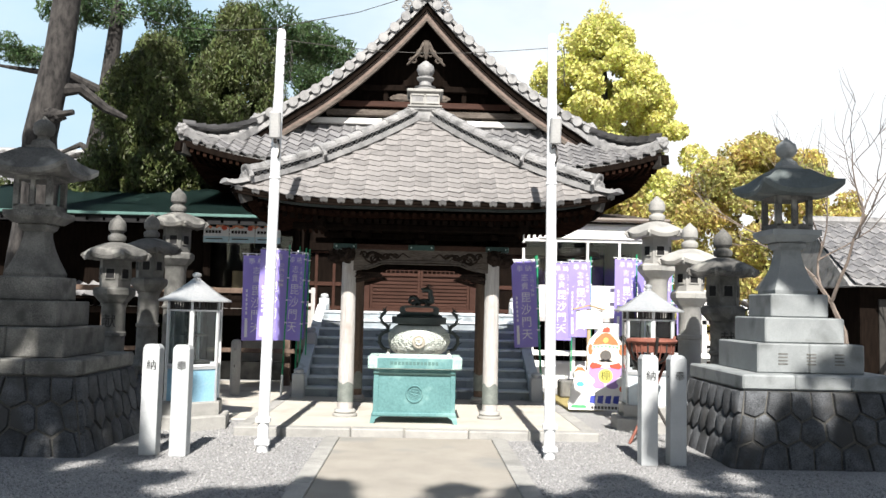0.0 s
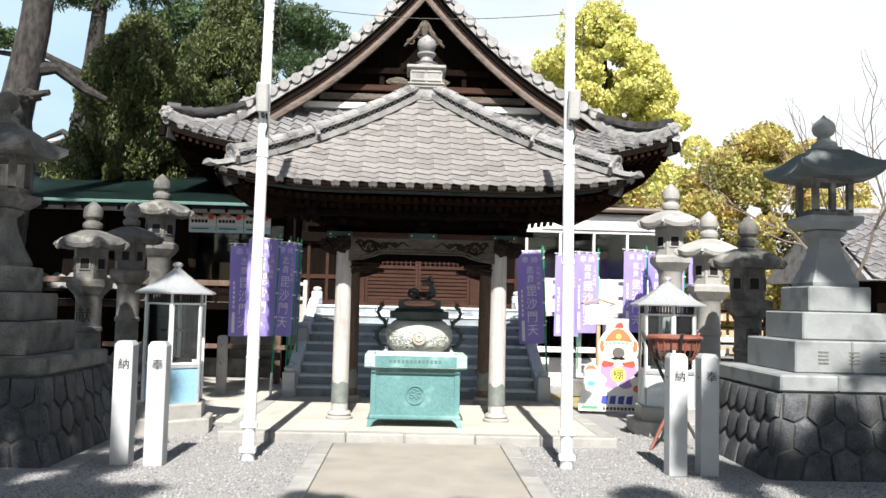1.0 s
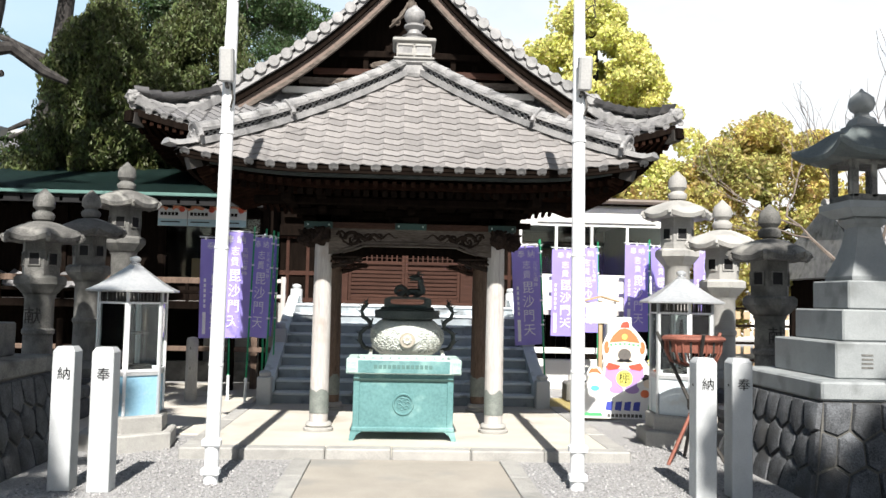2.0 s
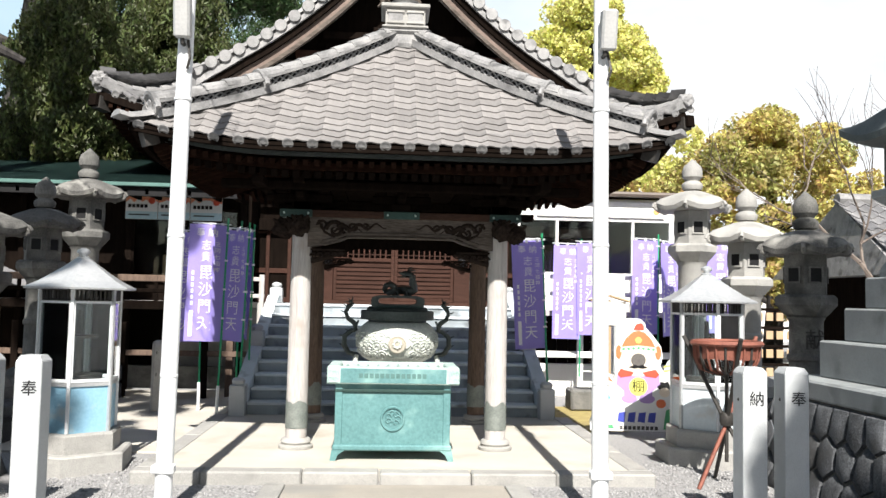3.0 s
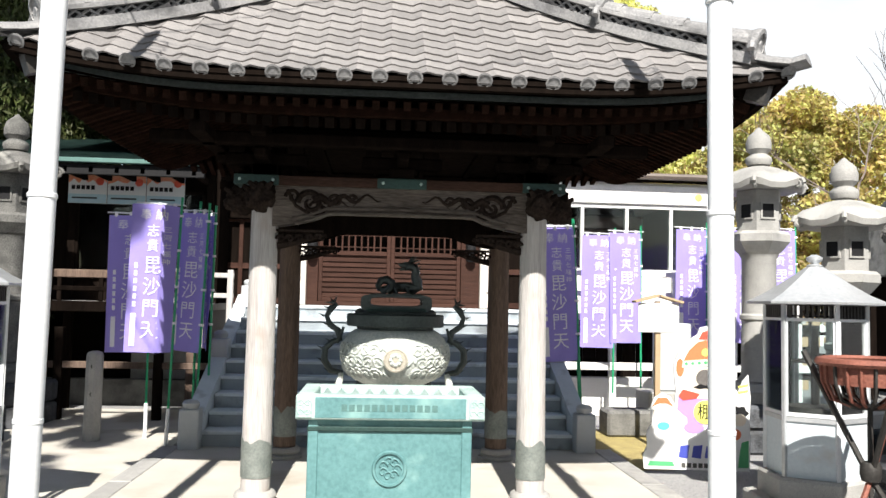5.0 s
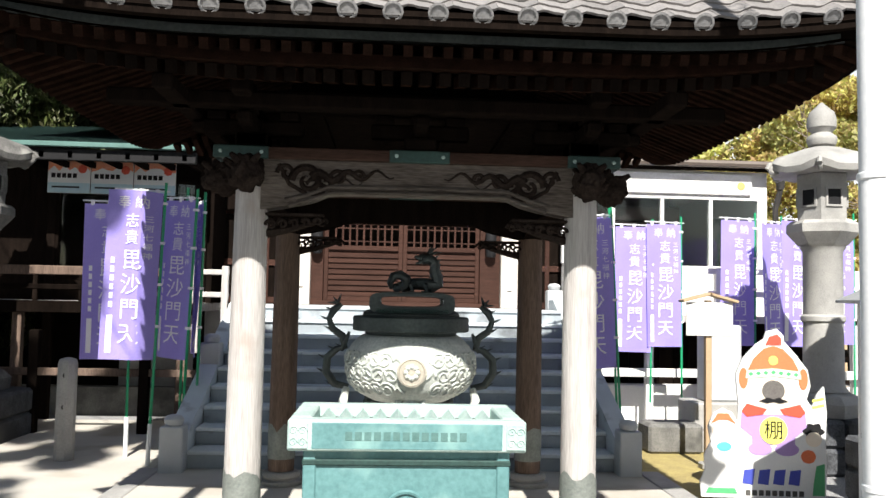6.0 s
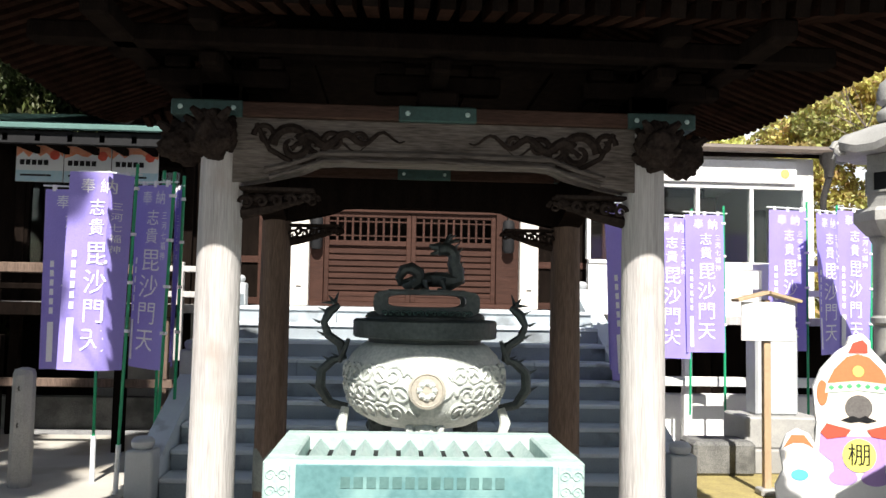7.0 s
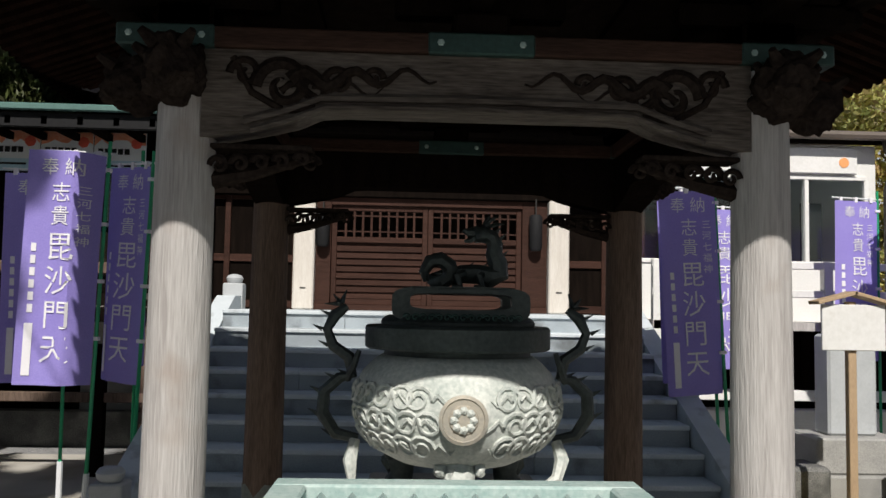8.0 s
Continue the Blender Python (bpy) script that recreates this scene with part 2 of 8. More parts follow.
MOSS = surface("mossy_earth", (0.4, 0.33, 0.12), (0.24, 0.19, 0.08), 6, 0.95, 0.4, fine=60)
LEAF_DARK = leafy(island(surface("dark_foliage", (0.095, 0.11, 0.03), (0.03, 0.045, 0.015), 2, 0.6, 0.0), 0.4, 2.0, 0.03), 0.25)
LEAF_PINE = leafy(island(surface("pine_needles", (0.06, 0.1, 0.03), (0.03, 0.06, 0.02), 2, 0.6, 0.0), 0.5, 1.8, 0.03), 0.25)
LEAF_GINKGO = leafy(island(surface("ginkgo_leaves", (0.7, 0.66, 0.24), (0.55, 0.56, 0.19), 0.6, 0.6, 0.0), 0.75, 1.35, 0.03), 0.4)
LEAF_GOLD = leafy(island(surface("golden_foliage", (0.58, 0.45, 0.15), (0.34, 0.34, 0.12), 0.9, 0.6, 0.0, patch=0.9), 0.65, 1.4, 0.04), 0.4)


# ---- small builders ----
def empty(name, at, label="", category="", group="", kind="", turn=0.0):
    ob = new(name)
    ob.matrix_basis = pose(*at, 0, 0, turn)
    return tagged(ob, label, category, group, kind)


def mesh(name, bm, material, smooth=False):
    me = bpy.data.meshes.new(name)
    bm.normal_update()
    bm.to_mesh(me)
    bm.free()
    me.materials.append(material)
    if smooth:
        me.polygons.foreach_set("use_smooth", [True] * len(me.polygons))
        me.set_sharp_from_angle(angle=radians(40))
    return me


def part(name, bm, material, parent=None, label="", smooth=False, kind=""):
    ob = new(name, mesh(name, bm, material, smooth))
    if parent:
        ob.parent = parent
    return tagged(ob, label, kind=kind)


def again(ob, m, parent=None):
    """Another object on the same mesh."""
    o = new(ob.name.split(".")[0], ob.data)
    o.parent = parent or ob.parent
    o.matrix_basis = m
    return o


def quick(name, verts, faces, material, parent=None, label="", smooth=False, kind=""):
    me = bpy.data.meshes.new(name)
    me.from_pydata([tuple(v) for v in verts], [], faces)
    me.materials.append(material)
    if smooth:
        me.polygons.foreach_set("use_smooth", [True] * len(me.polygons))
        me.set_sharp_from_angle(angle=radians(45))
    ob = new(name, me)
    if parent:
        ob.parent = parent
    return tagged(ob, label, kind=kind)


def block(x0, x1, y0, y1, z0, z1, bevel=0.0, bm=None, taper=0.0):
    """A box, bevelled; taper draws the top in on every side."""
    own = bmesh.new()
    bmesh.ops.create_cube(own, size=1.0, matrix=Matrix.LocRotScale(((x0 + x1) / 2, (y0 + y1) / 2, (z0 + z1) / 2), None, (x1 - x0, y1 - y0, z1 - z0)))
    if taper:
        for v in own.verts:
            if v.co.z > (z0 + z1) / 2:
                v.co.x += taper if v.co.x < (x0 + x1) / 2 else -taper
                v.co.y += taper if v.co.y < (y0 + y1) / 2 else -taper
    if bevel:
        bmesh.ops.bevel(own, geom=own.edges[:], offset=bevel, segments=1, affect="EDGES")
    if bm is None:
        return own
    me = bpy.data.meshes.new("tmp")
    own.to_mesh(me)
    own.free()
    bm.from_mesh(me)
    bpy.data.meshes.remove(me)
    return bm


def lathe(profile, n=16, bm=None, at=(0, 0), power=1.0, phase=0.0, lobes=0.0):
    """A turned form from (radius, height) pairs; n=6 makes it hexagonal."""
    bm = bm or bmesh.new()
    rings = []
    for r, z in profile:
        ring = []
        for k in range(n):
            a = 2 * math.pi * k / n + phase
            rr = r * (1 + lobes * math.cos(n / 2 * (a - phase)))
            ring.append(bm.verts.new((at[0] + rr * math.cos(a), at[1] + rr * math.sin(a), z)))
        rings.append(ring)
    for a, b in zip(rings, rings[1:]):
        for k in range(n):
            bm.faces.new((a[k], a[(k + 1) % n], b[(k + 1) % n], b[k]))
    bm.faces.new(rings[0][::-1])
    bm.faces.new(rings[-1])
    return bm


def tube(points, radii, n=8, bm=None, flat=1.0):
    """A tube through points; radii is one number or one for each point."""
    bm = bm or bmesh.new()
    pts = [Vector(p) for p in points]
    if not hasattr(radii, "__len__"):
        radii = [radii] * len(pts)
    rings = []
    side = None
    for i, p in enumerate(pts):
        d = (pts[min(i + 1, len(pts) - 1)] - pts[max(i - 1, 0)]).normalized()
        if side is None:
            side = d.orthogonal().normalized()
        side = (side - d * side.dot(d)).normalized()
        up = d.cross(side)
        rings.append([bm.verts.new(p + radii[i] * (math.cos(2 * math.pi * k / n) * side + flat * math.sin(2 * math.pi * k / n) * up)) for k in range(n)])
    for a, b in zip(rings, rings[1:]):
        for k in range(n):
            bm.faces.new((a[k], a[(k + 1) % n], b[(k + 1) % n], b[k]))
    bm.faces.new(rings[0][::-1])
    bm.faces.new(rings[-1])
    return bm


def sweep(points, section, bm=None, up=Vector((0, 0, 1))):
    """A closed section (across, upward) carried along points, kept upright."""
    bm = bm or bmesh.new()
    pts = [Vector(p) for p in points]
    rings = []
    for i, p in enumerate(pts):
        d = (pts[min(i + 1, len(pts) - 1)] - pts[max(i - 1, 0)]).normalized()
        side = d.cross(up).normalized()
        lift = side.cross(d)
        rings.append([bm.verts.new(p + a * side + b * lift) for a, b in section])
    n = len(section)
    for a, b in zip(rings, rings[1:]):
        for k in range(n):
            bm.faces.new((a[k], a[(k + 1) % n], b[(k + 1) % n], b[k]))
    bm.faces.new(rings[0][::-1])
    bm.faces.new(rings[-1])
    return bm


def arc_section(w, h, n=6):
    return [(w * math.cos(math.pi * k / n), h * math.sin(math.pi * k / n)) for k in range(n + 1)]


GLYPH_STORE = {}


def glyphs(text, size, material, parent, m, depth=0.002, name="lettering", vertical=False, label=""):
    """Writing in the built-in font as a flat mesh part. m: pose in the parent; the text faces local +z."""
    key = (text, size, depth, vertical)
    if key in GLYPH_STORE:
        ob = new(name, GLYPH_STORE[key].copy())
        ob.data.materials.clear()
        ob.data.materials.append(material)
        ob.parent = parent
        ob.matrix_basis = m
        return tagged(ob, label)
    cu = bpy.data.curves.new("writing", "FONT")
    cu.body = "\n".join(text) if vertical else text
    cu.size, cu.align_x, cu.align_y, cu.extrude = size, "CENTER", "CENTER", depth
    cu.space_line = 0.95
    cu.resolution_u = 2
    tmp = bpy.data.objects.new("writing", cu)
    scene.collection.objects.link(tmp)
    me = bpy.data.meshes.new_from_object(tmp.evaluated_get(bpy.context.evaluated_depsgraph_get()))
    bpy.data.objects.remove(tmp)
    bpy.data.curves.remove(cu)
    GLYPH_STORE[key] = me.copy()
    me.materials.clear()
    me.materials.append(material)
    ob = new(name, me)
    ob.parent = parent
    ob.matrix_basis = m
    return tagged(ob, label)


# ---- ground ----
G = -0.10
def ground():
    xs = [-900, -60, -20, -8, 8, 20, 60, 900]
    verts, faces = [], []
    for y in (-600, -60, -20, 40, 90, 1500):
        for x in xs:
            verts.append((x, y, G))
    for j in range(5):
        for i in range(7):
            a = j * 8 + i
            faces.append((a, a + 1, a + 9, a + 8))
    tagged(quick("ground", verts, faces, GRAVEL), "pale grey gravel forecourt", "ground", kind="structure")
    path = tagged(part("path", block(-0.895, 0.845, -8, 10.36, G - 0.05, G + 0.012), ASPHALT), "worn concrete approach path", "path", kind="structure")
    rng = random.Random(3)
    for x0, x1 in ((-1.065, -0.9), (0.85, 1.015)):
        kerb = empty("path_kerb", (0, 0, 0), "granite edging strip along the approach path", "kerb", kind="structure")
        y = -3.0
        while y < 10.3:
            step = min(0.9, 10.335 - y)
            part("kerb_stone", block(x0, x1, y + 0.004, y + step - 0.004, G - 0.05, G + 0.022 + rng.uniform(0, 0.004), 0.006), GRANITE, kerb)
            y += step
    # the paved platform in front of the steps
    tagged(part("platform", block(-1.95, 1.93, 10.56, 13.75, G - 0.05, 0.0), CONCRETE), "sunlit beige concrete platform", "platform", kind="structure")
    edge = empty("platform_edge", (0, 0, 0), "worn granite edge stones of the platform", "edging", kind="structure")
    x = -2.13
    for w in (0.55, 0.8, 0.62, 0.75, 0.7, 0.83):
        part("edge_stone", block(x + 0.003, min(x + w, 2.12) - 0.003, 10.37 + rng.uniform(0, 0.012), 10.557, G - 0.05, 0.003 + rng.uniform(-0.004, 0.004), 0.014), GRANITE, edge)
        x += w
    for x0, x1 in ((-2.13, -1.953), (1.933, 2.12)):
        y = 10.56
        for w in (0.85, 0.78, 0.9, 0.65):
            part("edge_stone", block(x0, x1, y + 0.003, min(y + w, 13.74) - 0.003, G - 0.05, 0.003 + rng.uniform(-0.004, 0.004), 0.012), GRANITE, edge)
            y += w
    tagged(part("side_paving", block(-7.5, -2.136, 11.7, 16.9, G - 0.05, G + 0.02), CONCRETE), "pale worn paving beside the platform", "paving", kind="structure")
ground()



# ---- roof tiles ----
def tile_mesh(w, length, wave=0.015, thick=0.02, cols=8):
    """One wavy pantile: x across, y up the slope, z out of the roof, with a lip on its lower edge."""
    vs, fs = [], []
    for y, lift in ((0.0, thick), (length, 0.0)):
        for i in range(cols + 1):
            u = i / cols
            vs.append(((u - 0.5) * w, y, lift + wave * (math.sin(2 * math.pi * (u + 0.15)) + 0.4 * math.sin(4 * math.pi * (u + 0.15)))))
    for i in range(cols + 1):
        x, y, z = vs[i]
        vs.append((x, 0.004, z - thick * 1.1))
    n = cols + 1
    for i in range(cols):
        fs.append((i, i + 1, n + i + 1, n + i))
        fs.append((2 * n + i, 2 * n + i + 1, i + 1, i))
    return vs, fs


def frame_on(surf, a, s, da=0.01, ds=0.01):
    """The pose on a roof surface, x along the eave and y up the slope."""
    p = Vector(surf(a, s))
    x = (Vector(surf(a + da, s)) - Vector(surf(a - da, s))).normalized()
    y = (Vector(surf(a, s + ds)) - Vector(surf(a, s - ds))).normalized()
    z = x.cross(y).normalized()
    y = z.cross(x)
    m = Matrix((x, y, z)).transposed().to_4x4()
    m.translation = p
    return m


def lay_tiles(surf, half, rows, w, length, inside=0.0, keep=None):
    """Poses of all tiles on a roof face: half(s) is its half width at s."""
    out = []
    for i in range(rows):
        s = i / rows
        h = half(s) - inside
        k = int(h / w + 0.5)
        for c in range(-k, k + 1):
            if abs(c * w) <= h and (keep is None or keep(c * w, s)):
                out.append(frame_on(surf, c * w, s))
    return out


def joined_tiles(name, poses, shape, material, parent, label=""):
    vs, fs = shape
    base = np.array([(*v, 1.0) for v in vs])
    av, af = [], []
    for m in poses:
        off = len(av)
        av.extend((base @ np.array(m).T)[:, :3].tolist())
        af.extend(tuple(off + k for k in f) for f in fs)
    return quick(name, av, af, material, parent, label, True, "stuff")


# ---- incense pavilion ----
CX, CY = -0.01, 12.36
HX, HY, OY = 2.27, 1.77, -0.19
PX, PY = 0.935, 0.855


def pavilion_height(s, u):
    lift = max(0.0, (abs(u) - 0.42) / 0.58)
    return 2.675 + 1.465 * (0.78 * s + 0.22 * s * s) + 0.13 * lift * lift * (1 - s) ** 2


def pavilion_face(k):
    def surf(a, s):
        q = 1 - s
        if k in (0, 2):
            u = a / max(HX * q, 0.02)
            z = pavilion_height(s, min(1.1, abs(u)))
            return (a, OY - HY * q, z) if k == 0 else (-a, OY + HY * q, z)
        u = a / max(HY * q, 0.02)
        z = pavilion_height(s, min(1.1, abs(u)))
        return (HX * q, OY + a, z) if k == 1 else (-HX * q, OY - a, z)
    return surf


def carved_scroll(bm, cx, cz, r, y, turns=1.6, th=0.012, flip=1):
    pts = []
    for i in range(26):
        a = i / 25 * turns * 2 * math.pi
        rr = r * (1 - 0.8 * i / 25)
        pts.append((cx + flip * rr * math.cos(a), y, cz + rr * math.sin(a)))
    tube(pts, [th * (1 - 0.5 * i / 25) for i in range(26)], 5, bm)


def lump(bm, rng, c, size):
    """Carved beast-like mass: one knobbly, deeply cut body."""
    off = Vector((rng.uniform(0, 50), rng.uniform(0, 50), rng.uniform(0, 50)))
    made = bmesh.ops.create_icosphere(bm, subdivisions=4 if min(size) > 0.07 else 3, radius=1.0)
    for v in made["verts"]:
        d = v.co.normalized()
        f = 0.88 + 0.32 * noise.noise(d * 2.0 + off) + 0.2 * abs(noise.noise(d * 4.5 + off)) + 0.06 * noise.noise(d * 9 + off)
        v.co = Vector(c) + Vector((d.x * size[0], d.y * size[1], d.z * size[2])) * max(0.35, f)


def pavilion():
    rng = random.Random(11)
    pav = empty("incense_pavilion", (CX, CY, 0), "open timber incense pavilion with a grey tiled pyramid roof", "pavilion")
    # posts on stone bases
    for sx in (-1, 1):
        for sy in (-1, 1):
            x, y = sx * PX, sy * PY
            post = part("post", lathe([(0.098, 0.085), (0.1, 0.5), (0.097, 1.2), (0.09, 2.14)], 20, at=(x, y)), GREY_WOOD if sy < 0 else SHADED_TIMBER, pav, "sun-bleached round timber post" if sy < 0 else "round timber post, browned for shade", True)
            part("post_base", lathe([(0.155, 0.0), (0.16, 0.012), (0.16, 0.03), (0.128, 0.042), (0.142, 0.062), (0.135, 0.085), (0.118, 0.098)], 24, at=(x, y)), GRANITE, post, "round stone base", True)
            shoe = bmesh.new()
            n = 24
            low, top = [], []
            for k in range(n):
                a = 2 * math.pi * k / n
                low.append(shoe.verts.new((x + 0.104 * math.cos(a), y + 0.104 * math.sin(a), 0.19)))
                zz = 0.40 + 0.05 * abs(math.sin(2 * a + 0.6)) + rng.uniform(-0.012, 0.012)
                top.append(shoe.verts.new((x + 0.1035 * math.cos(a), y + 0.1035 * math.sin(a), zz)))
            for k in range(n):
                shoe.faces.new((low[k], low[(k + 1) % n], top[(k + 1) % n], top[k]))
            part("post_shoe", shoe, surface("shoe_patina", (0.24, 0.26, 0.24), (0.14, 0.16, 0.15), 12, 0.6, 0.3, metal=0.2), post, "tarnished copper sheath with a scalloped edge", True)
            for c, size, what in (((x + sx * 0.03, y + sy * 0.05, 2.06), (0.115, 0.12, 0.1), "carved bracket block"), ((x + sx * 0.17, y, 2.05), (0.11, 0.075, 0.1), "dark carved beast head"), ((x, y + sy * 0.18, 2.07), (0.085, 0.11, 0.1), "dark carved beast head")):
                head = bmesh.new()
                lump(head, rng, c, size)
                for f in (-1, 1):
                    tube([Vector(c) + Vector((f * size[0] * 0.5, sy * size[1] * 0.5, size[2] * 0.5)), Vector(c) + Vector((f * size[0] * 0.9, sy * size[1] * 0.8, size[2] * 0.8))], [0.025, 0.012], 6, head)
                part("post_head", head, CARVED_WOOD, post, what, True)
    # beams: front, back and sides
    def rainbow(name, horizontal_x, off, z_top, carve):
        bm = bmesh.new()
        half = (PX if horizontal_x else PY) - 0.06
        n = 24
        ring = []
        for i in range(n + 1):
            t = -half + 2 * half * i / n
            u = abs(t) / half
            z0 = 1.975 - 0.1 * max(0.0, (u - 0.58) / 0.42) ** 0.6 if u > 0.58 else 1.975
            for d in (-0.075, 0.075):
                ring.append((t, d, z0, z_top))
        grid = []
        for t, d, z0, z1 in ring:
            a = (t, off + d) if horizontal_x else (off + d, t)
            grid.append((bm.verts.new((*a, z0)), bm.verts.new((*a, z1))))
        for i in range(n):
            a, b, c, e = grid[2 * i], grid[2 * i + 1], grid[2 * i + 2], grid[2 * i + 3]
            for q in ((a[0], c[0], c[1], a[1]), (b[1], e[1], e[0], b[0]), (a[1], c[1], e[1], b[1]), (a[0], b[0], e[0], c[0])):
                bm.faces.new(q)
        bmesh.ops.recalc_face_normals(bm, faces=bm.faces[:])
        # beams behind the front one get near-black timber to paint their shadow
        beam = part(name, bm, BEAM_WOOD if carve else DARK_WOOD, pav, "weathered carved rainbow beam" if carve else "rainbow beam, painted dark for shade")
        if carve:
            y = off - 0.078
            lip = bmesh.new()
            pts = [(-0.74, y, 1.93), (-0.62, y, 1.965), (-0.5, y, 2.01), (0.0, y, 2.016), (0.5, y, 2.01), (0.62, y, 1.965), (0.74, y, 1.93)]
            tube(pts, [0.02] * 7, 6, lip, 0.6)
            tube([(p[0] * 0.97, p[1] - 0.008, p[2] - 0.032) for p in pts], [0.014] * 7, 6, lip, 0.7)
            part("moulding", lip, BEAM_WOOD, beam)
            for f in (-1, 1):
                sc = bmesh.new()
                carved_scroll(sc, f * 0.62, 2.04, 0.088, y, 1.25, 0.024, f)
                carved_scroll(sc, f * 0.45, 2.06, 0.045, y, 1.3, 0.014, f)
                carved_scroll(sc, f * 0.74, 2.08, 0.05, y, 1.3, 0.014, f)
                carved_scroll(sc, f * 0.34, 2.075, 0.032, y, 1.2, 0.012, -f)
                carved_scroll(sc, f * 0.52, 2.03, 0.05, y, 1.4, 0.013, -f)
                wave = [(f * (0.6 - 0.46 * i / 20), y, 2.06 + 0.025 * math.sin(i * 0.9) + 0.03 * i / 20) for i in range(21)]
                tube(wave, [0.027 * (1 - i / 23) for i in range(21)], 6, sc)
                tube([(p[0] + f * 0.03, p[1], p[2] - 0.035) for p in wave[:15]], [0.014 * (1 - i / 16) for i in range(15)], 6, sc)
                tube([(f * 0.78, y, 2.13), (f * 0.72, y, 2.02), (f * 0.62, y, 1.965), (f * 0.52, y, 1.975)], 0.012, 6, sc)
                part("cloud_carving", sc, CARVED_WOOD, beam, "carved cloud and wave relief", True)
                lump_bm = bmesh.new()
                lump(lump_bm, rng, (f * 0.625, y + 0.015, 2.055), (0.05, 0.025, 0.045))
                part("carved_knob", lump_bm, BEAM_WOOD, beam, "", True)
        return beam
    rainbow("front_beam", True, -PY, 2.156, True)
    rainbow("back_beam", True, PY, 2.156, False)
    for off in (-PX, PX):
        rainbow("side_beam", False, off, 2.156, False)
    # openwork elbows under the front and back beams
    for sy in (-1, 1):
        for f in (-1, 1):
            el = bmesh.new()
            y = sy * PY
            block(min(f * 0.85, f * 0.53), max(f * 0.85, f * 0.53), y - 0.05, y + 0.05, 1.845, 1.862, 0.004, el)
            for i in range(5):
                carved_scroll(el, f * (0.82 - 0.065 * i), 1.815 - 0.006 * (4 - i), 0.03 - 0.002 * i, y - 0.045, 1.2, 0.011, f)
                carved_scroll(el, f * (0.80 - 0.065 * i), 1.815, 0.028, y + 0.035, 1.2, 0.011, -f)
            tube([(f * 0.85, y, 1.75), (f * 0.72, y, 1.775), (f * 0.53, y, 1.83)], [0.03, 0.022, 0.012], 6, el)
            part("elbow_bracket", el, CARVED_WOOD, pav, "openwork carved elbow bracket", True)
    # wall plate with copper fittings
    for horizontal, off in ((True, -PY), (True, PY), (False, -PX), (False, PX)):
        half = (PX if horizontal else PY) + 0.2
        bm = block(-half, half, off - 0.1, off + 0.1, 2.158, 2.222, 0.006) if horizontal else block(off - 0.1, off + 0.1, -half + 0.31, half - 0.31, 2.158, 2.222, 0.006)
        plate = part("wall_plate", bm, PLATE_WOOD, pav, "flat timber plate with green copper caps")
        if horizontal:
            for a, b in ((-half - 0.004, -half + 0.3), (-0.17, 0.17), (half - 0.3, half + 0.004)):
                part("copper_cap", block(a, b, off - 0.105, off + 0.105, 2.155, 2.225, 0.006), PATINA_DARK, plate, "green copper fitting")
                for q in (a + 0.04, b - 0.04):
                    part("rivet", lathe([(0.012, 0), (0.008, 0.006)], 6, at=(0, 0)), PATINA_PALE, plate).matrix_basis = pose(q, off - 0.106, 2.19, 90)
    # bearing blocks and bracket arms above the plate
    for horizontal, off in ((True, -PY), (True, PY), (False, -PX), (False, PX)):
        for t in (-PX if horizontal else -PY, 0, PX if horizontal else PY):
            x, y = (t, off) if horizontal else (off, t)
            bk = part("bracket_set", block(x - 0.09, x + 0.09, y - 0.09, y + 0.09, 2.224, 2.30, 0.012), DARK_WOOD, pav, "dark stepped bracket set")
            for k in (-1, 0, 1):
                ax, ay = (x + k * 0.2, y) if horizontal else (x, y + k * 0.2)
                part("bearing_block", block(ax - 0.055, ax + 0.055, ay - 0.055, ay + 0.055, 2.38, 2.43, 0.008), DARK_WOOD, bk)
            dx, dy = (0.28, 0.045) if horizontal else (0.045, 0.28)
            part("bracket_arm", block(x - dx, x + dx, y - dy, y + dy, 2.30, 2.38, 0.012), DARK_WOOD, bk)
            out = -1 if off < 0 else 1
            if horizontal:
                part("bracket_arm", block(x - 0.04, x + 0.04, min(y, y + out * 0.34), max(y, y + out * 0.34), 2.31, 2.37, 0.012), DARK_WOOD, bk)
            else:
                part("bracket_arm", block(min(x, x + out * 0.34), max(x, x + out * 0.34), y - 0.04, y + 0.04, 2.31, 2.37, 0.012), DARK_WOOD, bk)
        a, b = (PX + 0.5, 0.05) if horizontal else (0.05, PY + 0.5)
        cx, cy = (0, off) if horizontal else (off, 0)
        part("purlin", block(cx - a, cx + a, cy - b, cy + b, 2.43, 2.52, 0.01), DARK_WOOD, pav)
        o = 0.33 if off > 0 else -0.33
        cx, cy = (0, off + o) if horizontal else (off + o, 0)
        part("purlin", block(cx - a - 0.2 * (a > 0.1), cx + a + 0.2 * (a > 0.1), cy - b - 0.2 * (b > 0.1), cy + b + 0.2 * (b > 0.1), 2.38, 2.46, 0.01), DARK_WOOD, pav)
    part("inner_ceiling", block(-PX, PX, -PY, PY, 2.53, 2.56), DARK_WOOD, pav)
    for t in (-0.6, -0.2, 0.2, 0.6):
        part("ceiling_batten", block(t - 0.02, t + 0.02, -PY, PY, 2.50, 2.53), DARK_WOOD, pav)
    # rafters fanned straight out on each side, under boards
    RZ = 0.22
